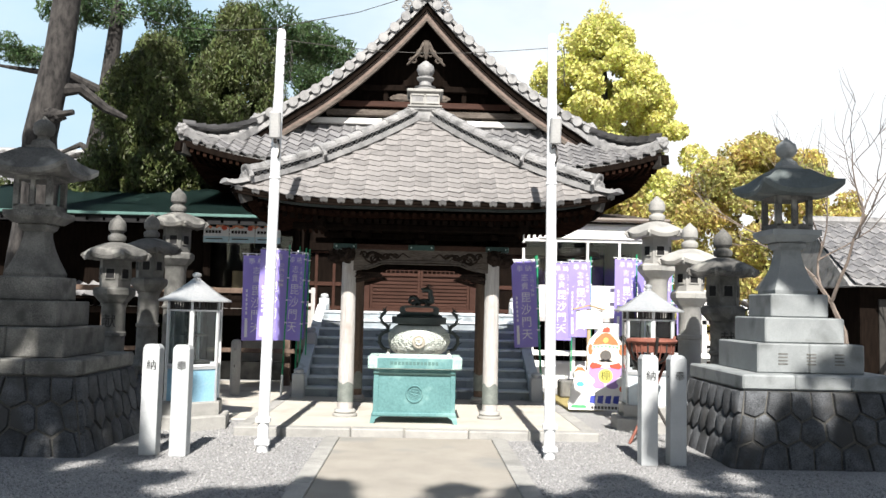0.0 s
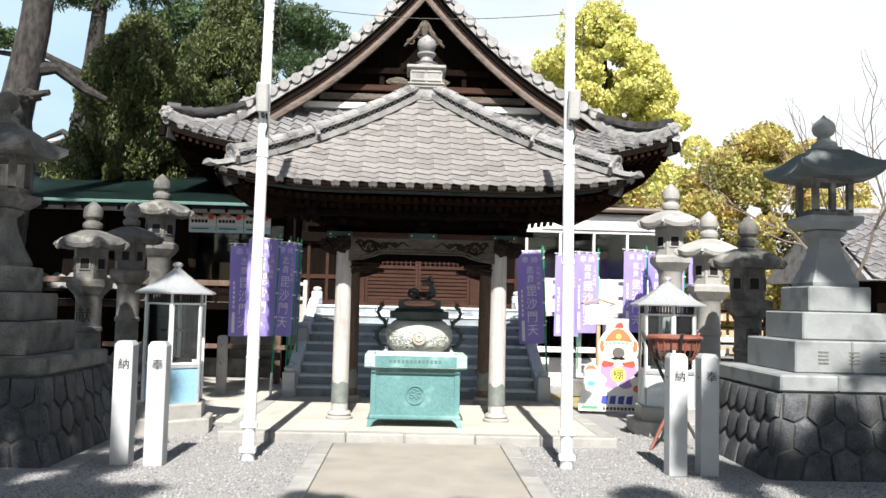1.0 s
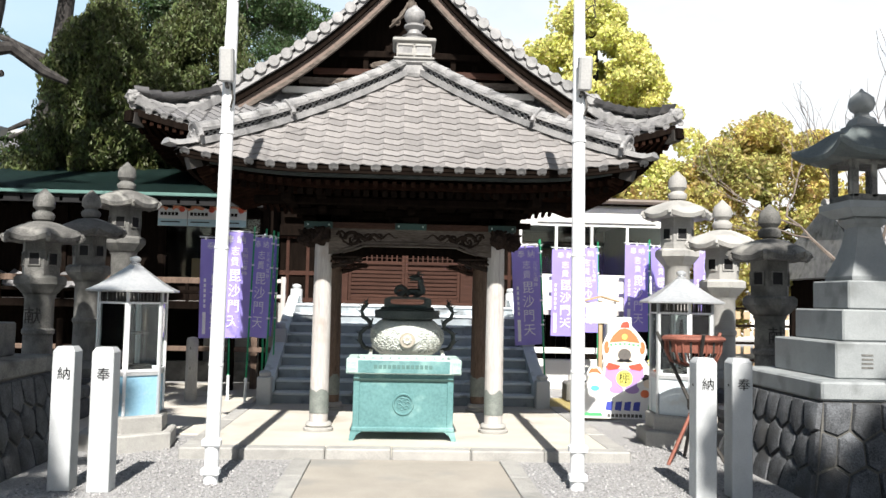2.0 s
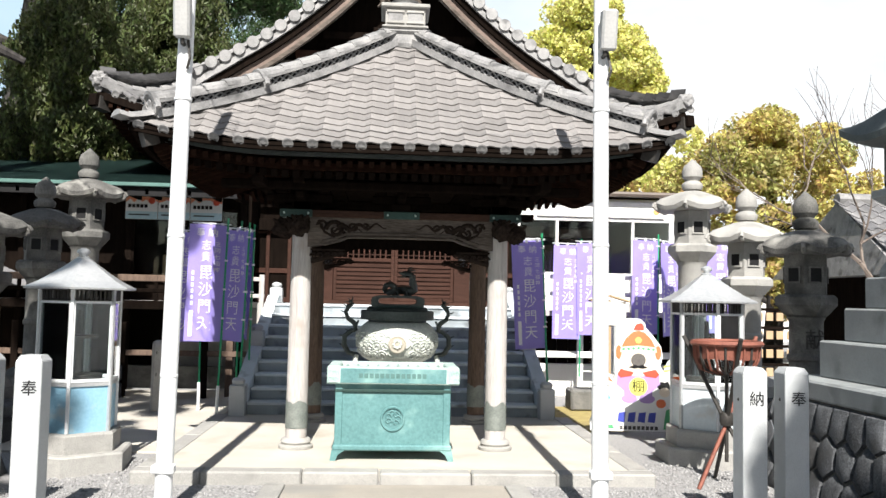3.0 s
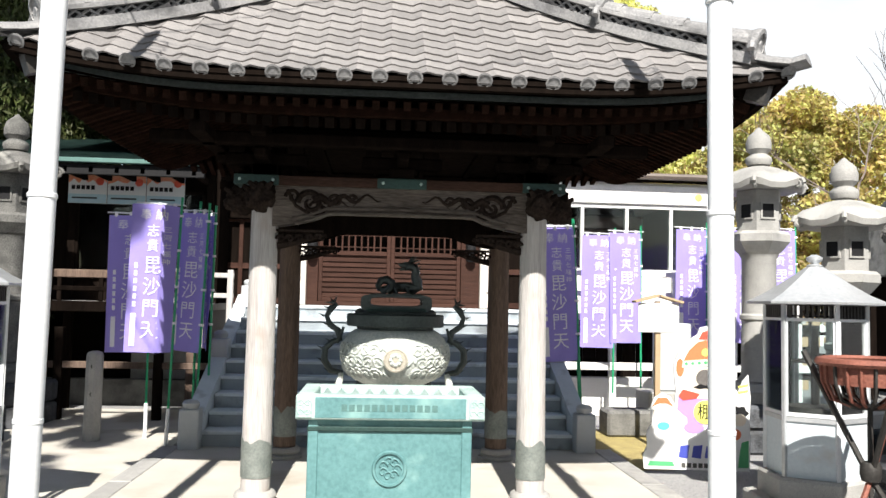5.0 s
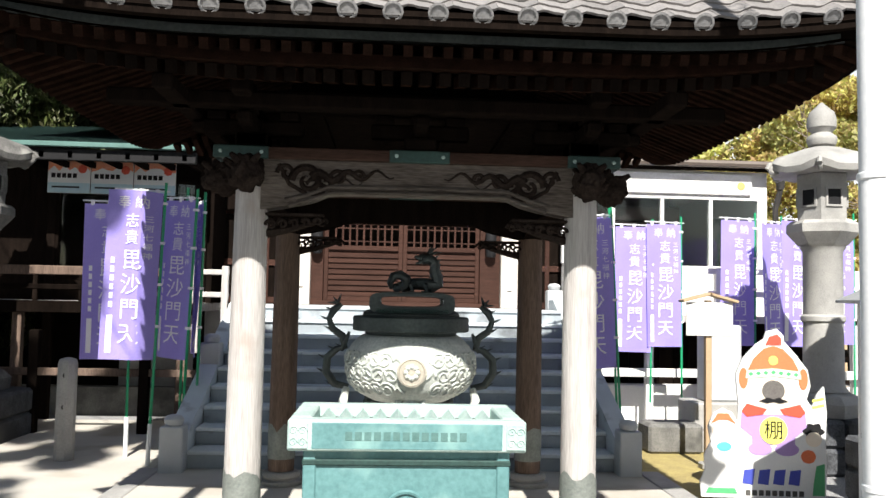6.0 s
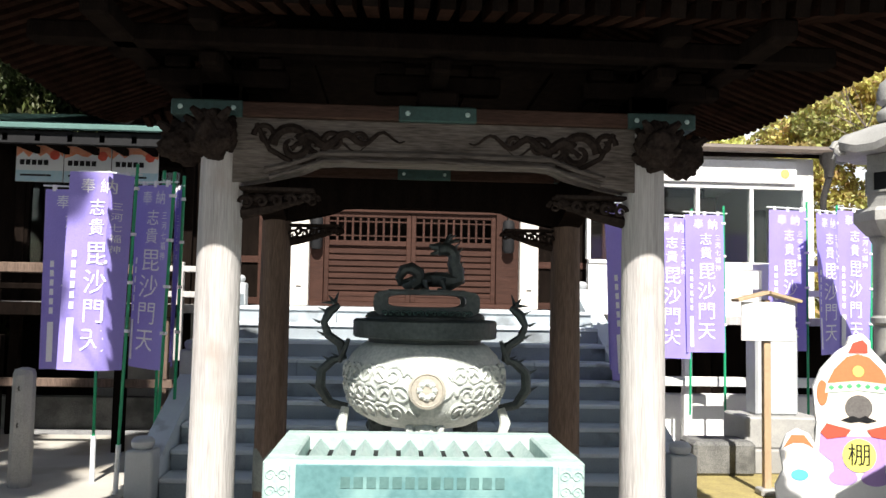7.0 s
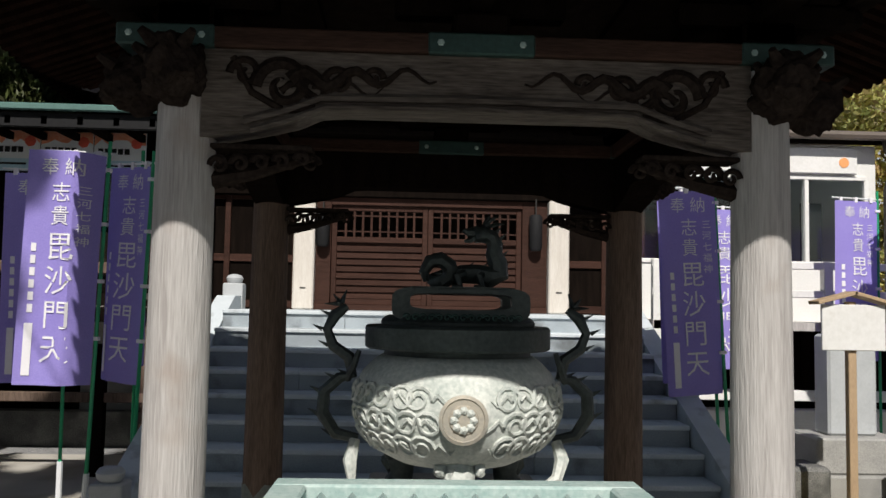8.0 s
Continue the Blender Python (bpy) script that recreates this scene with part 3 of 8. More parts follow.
    for k in range(4):
        surf = pavilion_face(k)
        wide, deep = (HX, HY) if k in (0, 2) else (HY, HX)
        inner_half = (PX if k in (0, 2) else PY)
        inner = 1 - ((PY if k in (0, 2) else PX) - 0.05) / deep
        n = int(2 * wide / 0.092)
        for i in range(n):
            a = -wide + 0.06 + (2 * wide - 0.12) * i / (n - 1)
            s1 = 0.075
            s2 = min(inner, 1 - abs(a) / wide - 0.01)
            if s2 - s1 < 0.03:
                continue
            pts = []
            for j in range(4):
                s = s1 + (s2 - s1) * j / 3
                p = Vector(surf(a, s))
                p.z = p.z - RZ - 0.02
                if j:
                    p.z = min(p.z, pts[0][2] + 0.36 * (s - s1) * deep)
                pts.append(p)
            part("rafter", sweep(pts, [(-0.021, -0.026), (0.021, -0.026), (0.021, 0.026), (-0.021, 0.026)]), RAFTER_WOOD, pav)
        if k == 0:
            n = int(2 * wide / 0.105)
            for i in range(n):
                a = (-wide + 0.1 + (2 * wide - 0.2) * i / (n - 1)) * 0.9
                p, q = Vector(surf(a, 0.2)), Vector(surf(a, 0.42))
                p.z -= 0.46
                q.z = p.z + 0.09
                lower = part("base_rafter", sweep([p, q], [(-0.026, -0.03), (0.026, -0.03), (0.026, 0.03), (-0.026, 0.03)]), RAFTER_WOOD, pav)
                tip = p - (q - p).normalized() * 0.006
                part("rafter_end", sweep([tip, p], [(-0.028, -0.032), (0.028, -0.032), (0.028, 0.032), (-0.028, 0.032)]), DARK_WOOD, lower, "dark end grain")
            pts = [Vector(surf((-1 + 2 * i / 24) * wide * 0.84, 0.19)) - Vector((0, 0, 0.38)) for i in range(25)]
            part("eave_batten", sweep(pts, [(-0.03, -0.03), (0.03, -0.03), (0.03, 0.03), (-0.03, 0.03)]), RAFTER_WOOD, pav, "brown batten between the two rafter tiers")
        # boards over the rafters and the eave fascia
        bm = bmesh.new()
        m = 24
        rows = []
        for s in (0.08, 0.2, 0.42):
            row = []
            for i in range(m + 1):
                q = 1 - s
                a = (-1 + 2 * i / m) * wide * q
                p = Vector(surf(a, s))
                z = p.z - 0.19
                row.append(bm.verts.new((p.x, p.y, min(z, pavilion_height(0.01, abs(-1 + 2 * i / m)) - 0.19 + 0.4 * s * deep))))
            rows.append(row)
        for r0, r1 in zip(rows, rows[1:]):
            for i in range(m):
                bm.faces.new((r0[i], r0[i + 1], r1[i + 1], r1[i]))
        bmesh.ops.solidify(bm, geom=bm.faces[:], thickness=0.018)
        part("soffit", bm, RAFTER_WOOD, pav, "brown eave boards")
        pts = [Vector(surf((-1 + 2 * i / m) * wide * 0.985, 0.02)) - Vector((0, 0, 0.06)) for i in range(m + 1)]
        part("fascia", sweep(pts, [(-0.025, -0.035), (0.025, -0.035), (0.025, 0.03), (-0.025, 0.03)]), DARK_WOOD, pav, "dark eave fascia")
        pts = [p + Vector((0, 0, -0.035)) + (Vector((0, 0.16, 0)) if k == 0 else Vector((0, 0, 0))) for p in pts]
        if k == 0:
            part("flying_purlin", sweep(pts, [(-0.02, -0.02), (0.02, -0.02), (0.02, 0.02), (-0.02, 0.02)]), BRONZE, pav, "dark eave batten")
        # roof deck
        bm = bmesh.new()
        rows = []
        for j in range(13):
            s = j / 12 * 0.985
            rows.append([bm.verts.new(Vector(surf((-1 + 2 * i / m) * wide * (1 - s), s)) - Vector((0, 0, 0.035))) for i in range(m + 1)])
        for r0, r1 in zip(rows, rows[1:]):
            for i in range(m):
                bm.faces.new((r0[i], r0[i + 1], r1[i + 1], r1[i]))
        part("roof_deck", bm, DARK_WOOD, pav, "dark roof boarding")
    # corner rafters
    for sx in (-1, 1):
        for sy in (-1, 1):
            pts = []
            for j in range(8):
                s = 0.05 + 0.45 * j / 7
                p = Vector((sx * HX * (1 - s), OY + sy * HY * (1 - s), min(pavilion_height(s, 1) - 0.17, 2.74 + 0.5 * s)))
                pts.append(p)
            part("corner_rafter", sweep(pts, [(-0.045, -0.07), (0.045, -0.07), (0.045, 0.05), (-0.045, 0.05)]), DARK_WOOD, pav, "heavy corner rafter")
            part("rafter_cap", sweep([pts[0] + (pts[0] - pts[1]) * 0.03, pts[1] * 0.6 + pts[0] * 0.4], [(-0.048, -0.073), (0.048, -0.073), (0.048, 0.053), (-0.048, 0.053)]), IRON, pav, "dark metal cap")
    # the tiles: the front face piece by piece, the others joined
    w, rows = 0.2, 17
    length = 1 / rows * math.hypot(HY, 1.465)
    shape = tile_mesh(w * 1.0, length * 1.12, 0.0095, 0.0105)
    me = bpy.data.meshes.new("tile")
    me.from_pydata(shape[0], [], shape[1])
    me.materials.append(TILE)
    me.polygons.foreach_set("use_smooth", [True] * len(me.polygons))
    me.set_sharp_from_angle(angle=radians(50))
    for m in lay_tiles(pavilion_face(0), lambda s: HX * (1 - s), rows, w, length, 0.03):
        o = new("tile", me)
        o.parent = pav
        o.matrix_basis = m @ pose(0, 0, 0, rng.uniform(-0.8, 0.8), rng.uniform(-0.8, 0.8), rng.uniform(-0.5, 0.5))
    others = []
    for k in (1, 2, 3):
        half = (lambda s: HY * (1 - s)) if k in (1, 3) else (lambda s: HX * (1 - s))
        others += lay_tiles(pavilion_face(k), half, rows, w, length, 0.03)
    joined_tiles("roof_tiles", others, shape, TILE_DARK, pav)
    # round eave-end tiles on the front and sides
    disc = lathe([(0.043, 0.0), (0.047, 0.012), (0.036, 0.014), (0.034, 0.008), (0.012, 0.01)], 14)
    first = None
    for k in (0, 1, 3):
        surf = pavilion_face(k)
        half = HX if k == 0 else HY
        n = int(half / w)
        for c in range(-n, n + 1):
            m = frame_on(surf, c * w + 0.035, 0.0) @ pose(0, -0.004, -0.012, 90)
            if first is None:
                first = part("eave_tile", disc, TILE_RIDGE, pav, "round-faced eave tile", True)
                first.matrix_basis = m
            else:
                again(first, m)
    # hip ridges with lattice bands, cap tiles and end ornaments
    for sx in (-1, 1):
        for sy in (-1, 1):
            hip = lambda s: Vector((sx * HX * (1 - s), OY + sy * HY * (1 - s), pavilion_height(s, 1)))
            front = sy < 0
            for s0, s1, big in ((0.075, 0.44, 0.85), (0.42, 0.965, 1.0)):
                pts = [hip(s0 + (s1 - s0) * i / 10) for i in range(11)]
                h = 0.075 * big
                rid = part("hip_ridge", sweep(pts, [(-0.1, -0.03), (0.1, -0.03), (0.1, 0.035), (-0.1, 0.035)]), TILE_RIDGE, pav, "layered hip ridge with a lattice band")
                # black core puts shade into the lattice openings
                part("ridge_core", sweep([p + Vector((0, 0, 0.03)) for p in pts], [(-0.05, 0.0), (0.05, 0.0), (0.05, h), (-0.05, h)]), BLACK, rid)
                lat = bmesh.new()
                length_all = sum((b - a).length for a, b in zip(pts, pts[1:]))
                cnt = int(length_all / 0.085)
                for side in (-1, 1):
                    for i in range(cnt):
                        for up in (0, 1):
                            ta, tb = i / cnt, (i + 1) / cnt
                            pa, pb = hip(s0 + (s1 - s0) * ta), hip(s0 + (s1 - s0) * tb)
                            d = (pb - pa).normalized()
                            sd = d.cross(Vector((0, 0, 1))).normalized() * (0.058 * side)
                            za, zb = (0.036, 0.03 + h - 0.004) if up else (0.03 + h - 0.004, 0.036)
                            tube([pa + sd + Vector((0, 0, za)), pb + sd + Vector((0, 0, zb))], 0.009, 4, lat)
                part("lattice_band", lat, TILE_RIDGE, rid)
                part("ridge_course", sweep([p + Vector((0, 0, 0.03 + h)) for p in pts], [(-0.1, 0.0), (0.1, 0.0), (0.1, 0.026), (-0.1, 0.026)]), TILE_RIDGE, rid)
                m = max(3, int(length_all / 0.2))
                for i in range(m):
                    a, b = hip(s0 + (s1 - s0) * i / m), hip(s0 + (s1 - s0) * (i + 1.06) / m)
                    up = Vector((0, 0, 0.052 + h))
                    part("cap_tile", sweep([a + up + Vector((0, 0, 0.016)), a * 0.85 + b * 0.15 + up + Vector((0, 0, 0.012)), b + up], arc_section(0.078, 0.07)), TILE_RIDGE, rid, smooth=False)
                p, q = hip(s0), hip(s0 + 0.03)
                d = (p - q).normalized()
                oni = bmesh.new()
                rot = d.to_track_quat("Z", "Y").to_matrix().to_4x4()
                lathe([(0.085, -0.03), (0.1, 0.0), (0.1, 0.03), (0.075, 0.035), (0.07, 0.02), (0.03, 0.02), (0.026, 0.035)], 18, oni)
                bmesh.ops.transform(oni, matrix=Matrix.Translation(p + Vector((0, 0, 0.075 + h * 0.6))) @ rot, verts=oni.verts[:])
                sideways = d.cross(Vector((0, 0, 1))).normalized()
                for f in (-1, 1):
                    spi = []
                    for i in range(18):
                        a = i / 17 * 1.5 * 2 * math.pi
                        r = 0.075 * (1 - 0.75 * i / 17)
                        spi.append(p + sideways * f * (0.07 + r * math.cos(a)) + Vector((0, 0, 0.0 + r * math.sin(a) + 0.05)) + d * 0.01)
                    tube(spi, [0.024 * (1 - 0.5 * i / 17) for i in range(18)], 6, oni)
                part("ridge_end", oni, TILE_RIDGE, rid, "scrolled ridge-end ornament", True)
            tip = [hip(0.09), hip(0.04), hip(0.0) + Vector((0, 0, 0.01)), hip(-0.03) + Vector((0, 0, 0.05))]
            part("corner_tile", sweep(tip, arc_section(0.1, 0.055) ), TILE_RIDGE, pav, "upturned corner tile")
    # crown: lattice collar, square box, turned jewel
    col = lathe([(0.24, 4.06), (0.26, 4.1), (0.26, 4.2), (0.3, 4.22), (0.3, 4.25), (0.2, 4.27)], 4, phase=math.pi / 4)
    crown = part("crown", col, TILE_RIDGE, pav, "tiled crown with a box and a jewel finial")
    crown.matrix_basis = pose(0, OY, -0.07)
    boxm = bmesh.new()
    block(-0.235, 0.235, -0.235, 0.235, 4.25, 4.275, 0.006, boxm)
    block(-0.205, 0.205, -0.205, 0.205, 4.275, 4.46, 0.004, boxm)
    block(-0.25, 0.25, -0.25, 0.25, 4.455, 4.50, 0.01, boxm)
    part("crown_box", boxm, GRANITE, crown, "pale square dew basin")
    for f in (-1, 1):
        part("box_panel", block(f * 0.1 - 0.075, f * 0.1 + 0.075, -0.214, -0.207, 4.315, 4.42, 0.002), TILE_RIDGE, crown)
        fr = bmesh.new()
        for z in (4.308, 4.42):
            block(f * 0.1 - 0.09, f * 0.1 + 0.09, -0.225, -0.207, z - 0.01, z + 0.012, 0, fr)
        part("panel_rim", fr, GRANITE, crown)
    part("jewel", lathe([(0.19, 4.5), (0.2, 4.525), (0.13, 4.555), (0.15, 4.58), (0.09, 4.6), (0.08, 4.65), (0.12, 4.69), (0.12, 4.715), (0.075, 4.73), (0.11, 4.775), (0.125, 4.83), (0.11, 4.885), (0.06, 4.925), (0.015, 4.96)], 20), TILE_RIDGE, crown, "turned jewel finial", True)
pavilion()


# ---- stone steps ----
STEP_Y, RISE, RUN, COUNT = 13.72, 0.1455, 0.275, 9
def steps():
    rng = random.Random(5)
    st = empty("stone_steps", (0, STEP_Y, 0), "wide flight of grey granite steps with sloping side walls", "steps", kind="structure")
    for i in range(COUNT):
        y0 = i * RUN
        y1 = y0 + RUN + 0.06 if i < COUNT - 1 else 17.8 - STEP_Y
        cuts = [-1.76] + sorted(rng.uniform(-1.3, 1.3) for _ in range(2)) + [1.74]
        for a, b in zip(cuts, cuts[1:]):
            step = part("step", block(a + 0.002, b - 0.002, y0, y1, i * RISE - 0.02 * (i > 0), (i + 1) * RISE - 0.035), SHADED_RISER, st, "granite step")
            part("tread", block(a + 0.002, b - 0.002, y0 - 0.025, y1, (i + 1) * RISE - 0.034, (i + 1) * RISE, 0.007), STEP_STONE, step, "granite tread, paler as if skylit")
    for sx in (-1, 1):
        x0, x1 = (-1.93, -1.765) if sx < 0 else (1.745, 1.91)
        bm = bmesh.new()
        top_y, top_z = COUNT * RUN + 0.25, COUNT * RISE + 0.12
        prof = [(-0.02, G), (-0.02, 0.26), (0.02, 0.28), (1.15, 0.28 + 1.13 * (top_z - 0.28) / (top_y)), (top_y, top_z), (top_y + 0.3, top_z), (top_y + 0.3, G)]
        a = [bm.verts.new((x0, y, z)) for y, z in prof]
        b = [bm.verts.new((x1, y, z)) for y, z in prof]
        bm.faces.new(a)
        bm.faces.new(b[::-1])
        for i in range(len(prof)):
            j = (i + 1) % len(prof)
            bm.faces.new((a[i], b[i], b[j], a[j]))
        bmesh.ops.recalc_face_normals(bm, faces=bm.faces[:])
        wall = part("side_wall", bm, STEP_STONE, st, "sloping granite side wall")
        for y, z0, z1 in ((-0.1, G, 0.36), (1.22, 0.5, 0.95), (top_y + 0.36, 0.9, 1.55)):
            nm = bmesh.new()
            block(x0 - 0.01, x1 + 0.01, y - 0.09, y + 0.09, z0, z1, 0.012, nm)
            lathe([(0.06, z1), (0.075, z1 + 0.02), (0.08, z1 + 0.05), (0.06, z1 + 0.075), (0.02, z1 + 0.085)], 12, nm, ((x0 + x1) / 2, y))
            part("newel", nm, GRANITE_CLEAN, wall, "stone newel with a rounded cap", True)
steps()


# ---- main hall ----
HALL_Y = 17.8
def hall_side(x):
    x = abs(x)
    return 7.62 - 1.17 * x + 0.115 * x * x if x < 3.06 else 5.117 - 0.62 * (x - 3.06) + 0.03 * (x - 3.06) ** 2


EX, EY0, EY1 = 4.47, 15.95, 24.5
def hall_front(a, s):
    q = EX - 1.5 * s
    u = min(1.0, abs(a) / q)
    lift = max(0.0, (u - 0.45) / 0.55)
    return (a, EY0 + 1.4 * s, 4.04 + 1.0 * (0.75 * s + 0.25 * s * s) + 0.42 * lift ** 2 * (1 - s) ** 2)


def hall():
    rng = random.Random(8)
    h = empty("main_hall", (0, 0, 0), "dark timber temple hall with a big hip-and-gable tiled roof", "temple")
    # floor and plinth
    part("plinth", block(-3.6, 3.6, HALL_Y - 0.02, 24.0, G, 1.30), GRANITE, h)
    wall_z = 4.36
    # dark panelled walls either side, back room shell
    for x0, x1 in ((-3.6, -1.42), (1.51, 3.6)):
        w = part("wall", block(x0, x1, HALL_Y + 0.05, HALL_Y + 0.17, 1.30, wall_z), DARK_WOOD, h, "dark boarded wall")
        n = int((x1 - x0) / 0.36)
        for i in range(n + 1):
            x = x0 + (x1 - x0) * i / n
            part("stile", block(x - 0.03, x + 0.03, HALL_Y + 0.01, HALL_Y + 0.05, 1.30, 2.6, 0.004), RED_WOOD if abs(x) < 2.4 else DARK_WOOD, w)
        for z in (1.36, 1.85, 2.52):
            part("rail", block(x0, x1, HALL_Y + 0.02, HALL_Y + 0.052, z - 0.04, z + 0.04, 0.004), RED_WOOD, w)
    for x0, x1, y0, y1 in ((-3.6, -3.45, HALL_Y + 0.17, 24), (3.45, 3.6, HALL_Y + 0.17, 24), (-3.6, 3.6, 24, 24.12)):
        part("wall", block(x0, x1, y0, y1, 1.30, wall_z), DARK_WOOD, h)
    part("wall", block(-1.42, 1.51, HALL_Y + 0.1, HALL_Y + 0.2, 2.62, wall_z), DARK_WOOD, h)
    part("lintel", block(-3.7, 3.7, HALL_Y - 0.08, HALL_Y + 0.12, 2.52, 2.72, 0.01), DARK_WOOD, h)
    part("lintel", block(-3.7, 3.7, HALL_Y - 0.1, HALL_Y + 0.12, 3.2, 3.38, 0.01), DARK_WOOD, h)
    # carved frieze under the lintel
    fz = bmesh.new()
    for i in range(14):
        carved_scroll(fz, -1.2 + i * 0.185, 2.83 + 0.03 * (i % 2), 0.07, HALL_Y - 0.1, 1.4, 0.016, 1 if i % 2 else -1)
    part("frieze_carving", fz, CARVED_WOOD, h, "carved timber frieze", True)
    # white front columns
    for x0, x1 in ((-1.42, -1.2), (1.29, 1.51)):
        col = part("column", block(x0, x1, HALL_Y - 0.16, HALL_Y + 0.06, 1.31, 2.52, 0.015), surface("bleached_column", (0.7, 0.66, 0.6), (0.58, 0.53, 0.47), 3, 0.8, 0.2, fine=20, stretch=(8, 8, 1)), h, "bleached square timber column")
        part("nail_plate", block((x0 + x1) / 2 - 0.03, (x0 + x1) / 2 + 0.03, HALL_Y - 0.166, HALL_Y - 0.158, 1.53, 1.545), IRON, col)
    # a pair of lattice doors
    def slab(x0, x1, z0, z1, y0, y1, parent, mat=RED_WOOD, name="board", bevel=0.004):
        return part(name, block(x0, x1, y0, y1, z0, z1, bevel), mat, parent)
    frame_ob = empty("door_1", (0, HALL_Y, 0), "closed pair of brown slatted doors with barred tops", "door", kind="structure")
    slab(-1.2, -1.04, 1.31, 2.52, -0.02, 0.1, frame_ob, name="jamb")
    slab(1.02, 1.29, 1.31, 2.52, -0.02, 0.1, frame_ob, name="jamb")
    slab(-1.2, 1.29, 1.31, 1.37, -0.06, 0.1, frame_ob, name="threshold")
    slab(-1.04, 1.02, 2.44, 2.52, -0.02, 0.1, frame_ob, name="head")
    for x0, x1 in ((-1.035, -0.005), (0.0, 1.015)):
        leaf = part("door_leaf", block(x0, x1, 0.055, 0.075, 1.37, 2.06), RED_WOOD, frame_ob, "brown slatted door leaf")
        for a, b in ((x0, x0 + 0.055), (x1 - 0.055, x1)):
            slab(a, b, 1.37, 2.44, 0.015, 0.06, leaf, name="stile")
        for z in (1.40, 2.07, 2.41):
            slab(x0 + 0.055, x1 - 0.055, z - 0.03, z + 0.03, 0.017, 0.06, leaf, name="rail")
        for i in range(8):
            z = 1.46 + i * 0.073
            o = slab(x0 + 0.055, x1 - 0.055, z - 0.028, z + 0.028, 0.026, 0.055, leaf, name="slat")
        for i in range(9):
            x = x0 + 0.055 + (x1 - x0 - 0.11) * (i + 1) / 10
            slab(x - 0.012, x + 0.012, 2.10, 2.38, 0.025, 0.05, leaf, name="bar", bevel=0)
        for z in (2.16, 2.33):
            slab(x0 + 0.055, x1 - 0.055, z - 0.008, z + 0.008, 0.03, 0.045, leaf, name="cross_bar", bevel=0)
    # near-black sheet behind the bars in place of the room's shade
    part("dark_inside", block(-1.04, 1.02, 0.3, 0.35, 1.3, 2.6), ROOM_SHADE, frame_ob)
    for x in (-1.12, 1.155):
        lan = empty("hanging_lantern", (x, HALL_Y - 0.1, 1.98), "black cylindrical hanging lantern beside the doors", "lantern", "hall lanterns")
        part("body", lathe([(0.05, 0.0), (0.07, 0.03), (0.072, 0.36), (0.05, 0.39)], 12), BLACK, lan, smooth=True)
        part("chain", tube([(0, 0, 0.39), (0, 0, 0.56)], 0.008, 5), IRON, lan)
    # eave underside: boards, rafters
    below = set(h.children)
    bm = bmesh.new()
    m = 24
    for (sa, sb) in ((0.01, 1.25),):
        ra, rb = [], []
        for i in range(m + 1):
            u = -1 + 2 * i / m
            p = hall_front(u * EX, 0.01)
            ra.append(bm.verts.new((p[0], p[1], p[2] - 0.13)))
            rb.append(bm.verts.new((u * 3.6, HALL_Y + 0.1, 4.2)))
        for i in range(m):
            bm.faces.new((ra[i], ra[i + 1], rb[i + 1], rb[i]))
    for sx in (-1, 1):
        ra, rb = [], []
        for i in range(m + 1):
            y = EY0 + (EY1 - EY0) * i / m
            lift = max(0, 1 - i / 6) ** 2
            ra.append(bm.verts.new((sx * EX, y, 3.94 + 0.42 * lift)))
            rb.append(bm.verts.new((sx * 3.6, max(y, HALL_Y), 4.2)))
        for i in range(m):
            bm.faces.new((ra[i], ra[i + 1], rb[i + 1], rb[i]))
    part("soffit", bm, RAFTER_WOOD, h, "brown boarded eaves")
    n = 74
    for i in range(n):
        a = -EX + 0.06 + (2 * EX - 0.12) * i / (n - 1)
        p = Vector(hall_front(a, 0.02)) - Vector((0, 0, 0.2))
        q = Vector((a, HALL_Y - 0.1 if abs(a) < 3.5 else EY0 + 0.3 + (EX - abs(a)) * 1.2, 4.08))
        part("rafter", sweep([p, q], [(-0.03, -0.04), (0.03, -0.04), (0.03, 0.04), (-0.03, 0.04)]), RAFTER_WOOD, h)
    for sx in (-1, 1):
        for i in range(34):
            y = EY0 + 0.3 + i * 0.15
            lift = max(0, 1 - (y - EY0) / 2.1) ** 2
            part("rafter", sweep([(sx * (EX - 0.05), y, 3.86 + 0.42 * lift), (sx * 3.55, max(y, HALL_Y - 0.2), 4.1)], [(-0.03, -0.04), (0.03, -0.04), (0.03, 0.04), (-0.03, 0.04)]), RAFTER_WOOD, h)
        tip = Vector((sx * EX, EY0, hall_front(EX, 0)[2] - 0.22))
        part("corner_rafter", sweep([tip + Vector((sx * 0.06, -0.06, 0.04)), tip * 0.5 + Vector((sx * 3.6, HALL_Y, 4.1)) * 0.5 - Vector((0, 0, 0.05)), (sx * 3.5, HALL_Y, 4.1)], [(-0.07, -0.1), (0.07, -0.1), (0.07, 0.08), (-0.07, 0.08)]), DARK_WOOD, h)
        part("rafter_cap", sweep([tip + Vector((sx * 0.015, -0.015, 0.01)), tip * 0.9 + Vector((sx * 3.6, HALL_Y, 4.1)) * 0.1], [(-0.076, -0.106), (0.076, -0.106), (0.076, 0.086), (-0.076, 0.086)]), IRON, h, "dark metal cap")
    pts = [Vector(hall_front((-1 + 2 * i / m) * EX, 0.0)) - Vector((0, -0.03, 0.09)) for i in range(m + 1)]
    part("fascia", sweep(pts, [(-0.03, -0.06), (0.03, -0.06), (0.03, 0.05), (-0.03, 0.05)]), DARK_WOOD, h)
    # roof decks
    bm = bmesh.new()
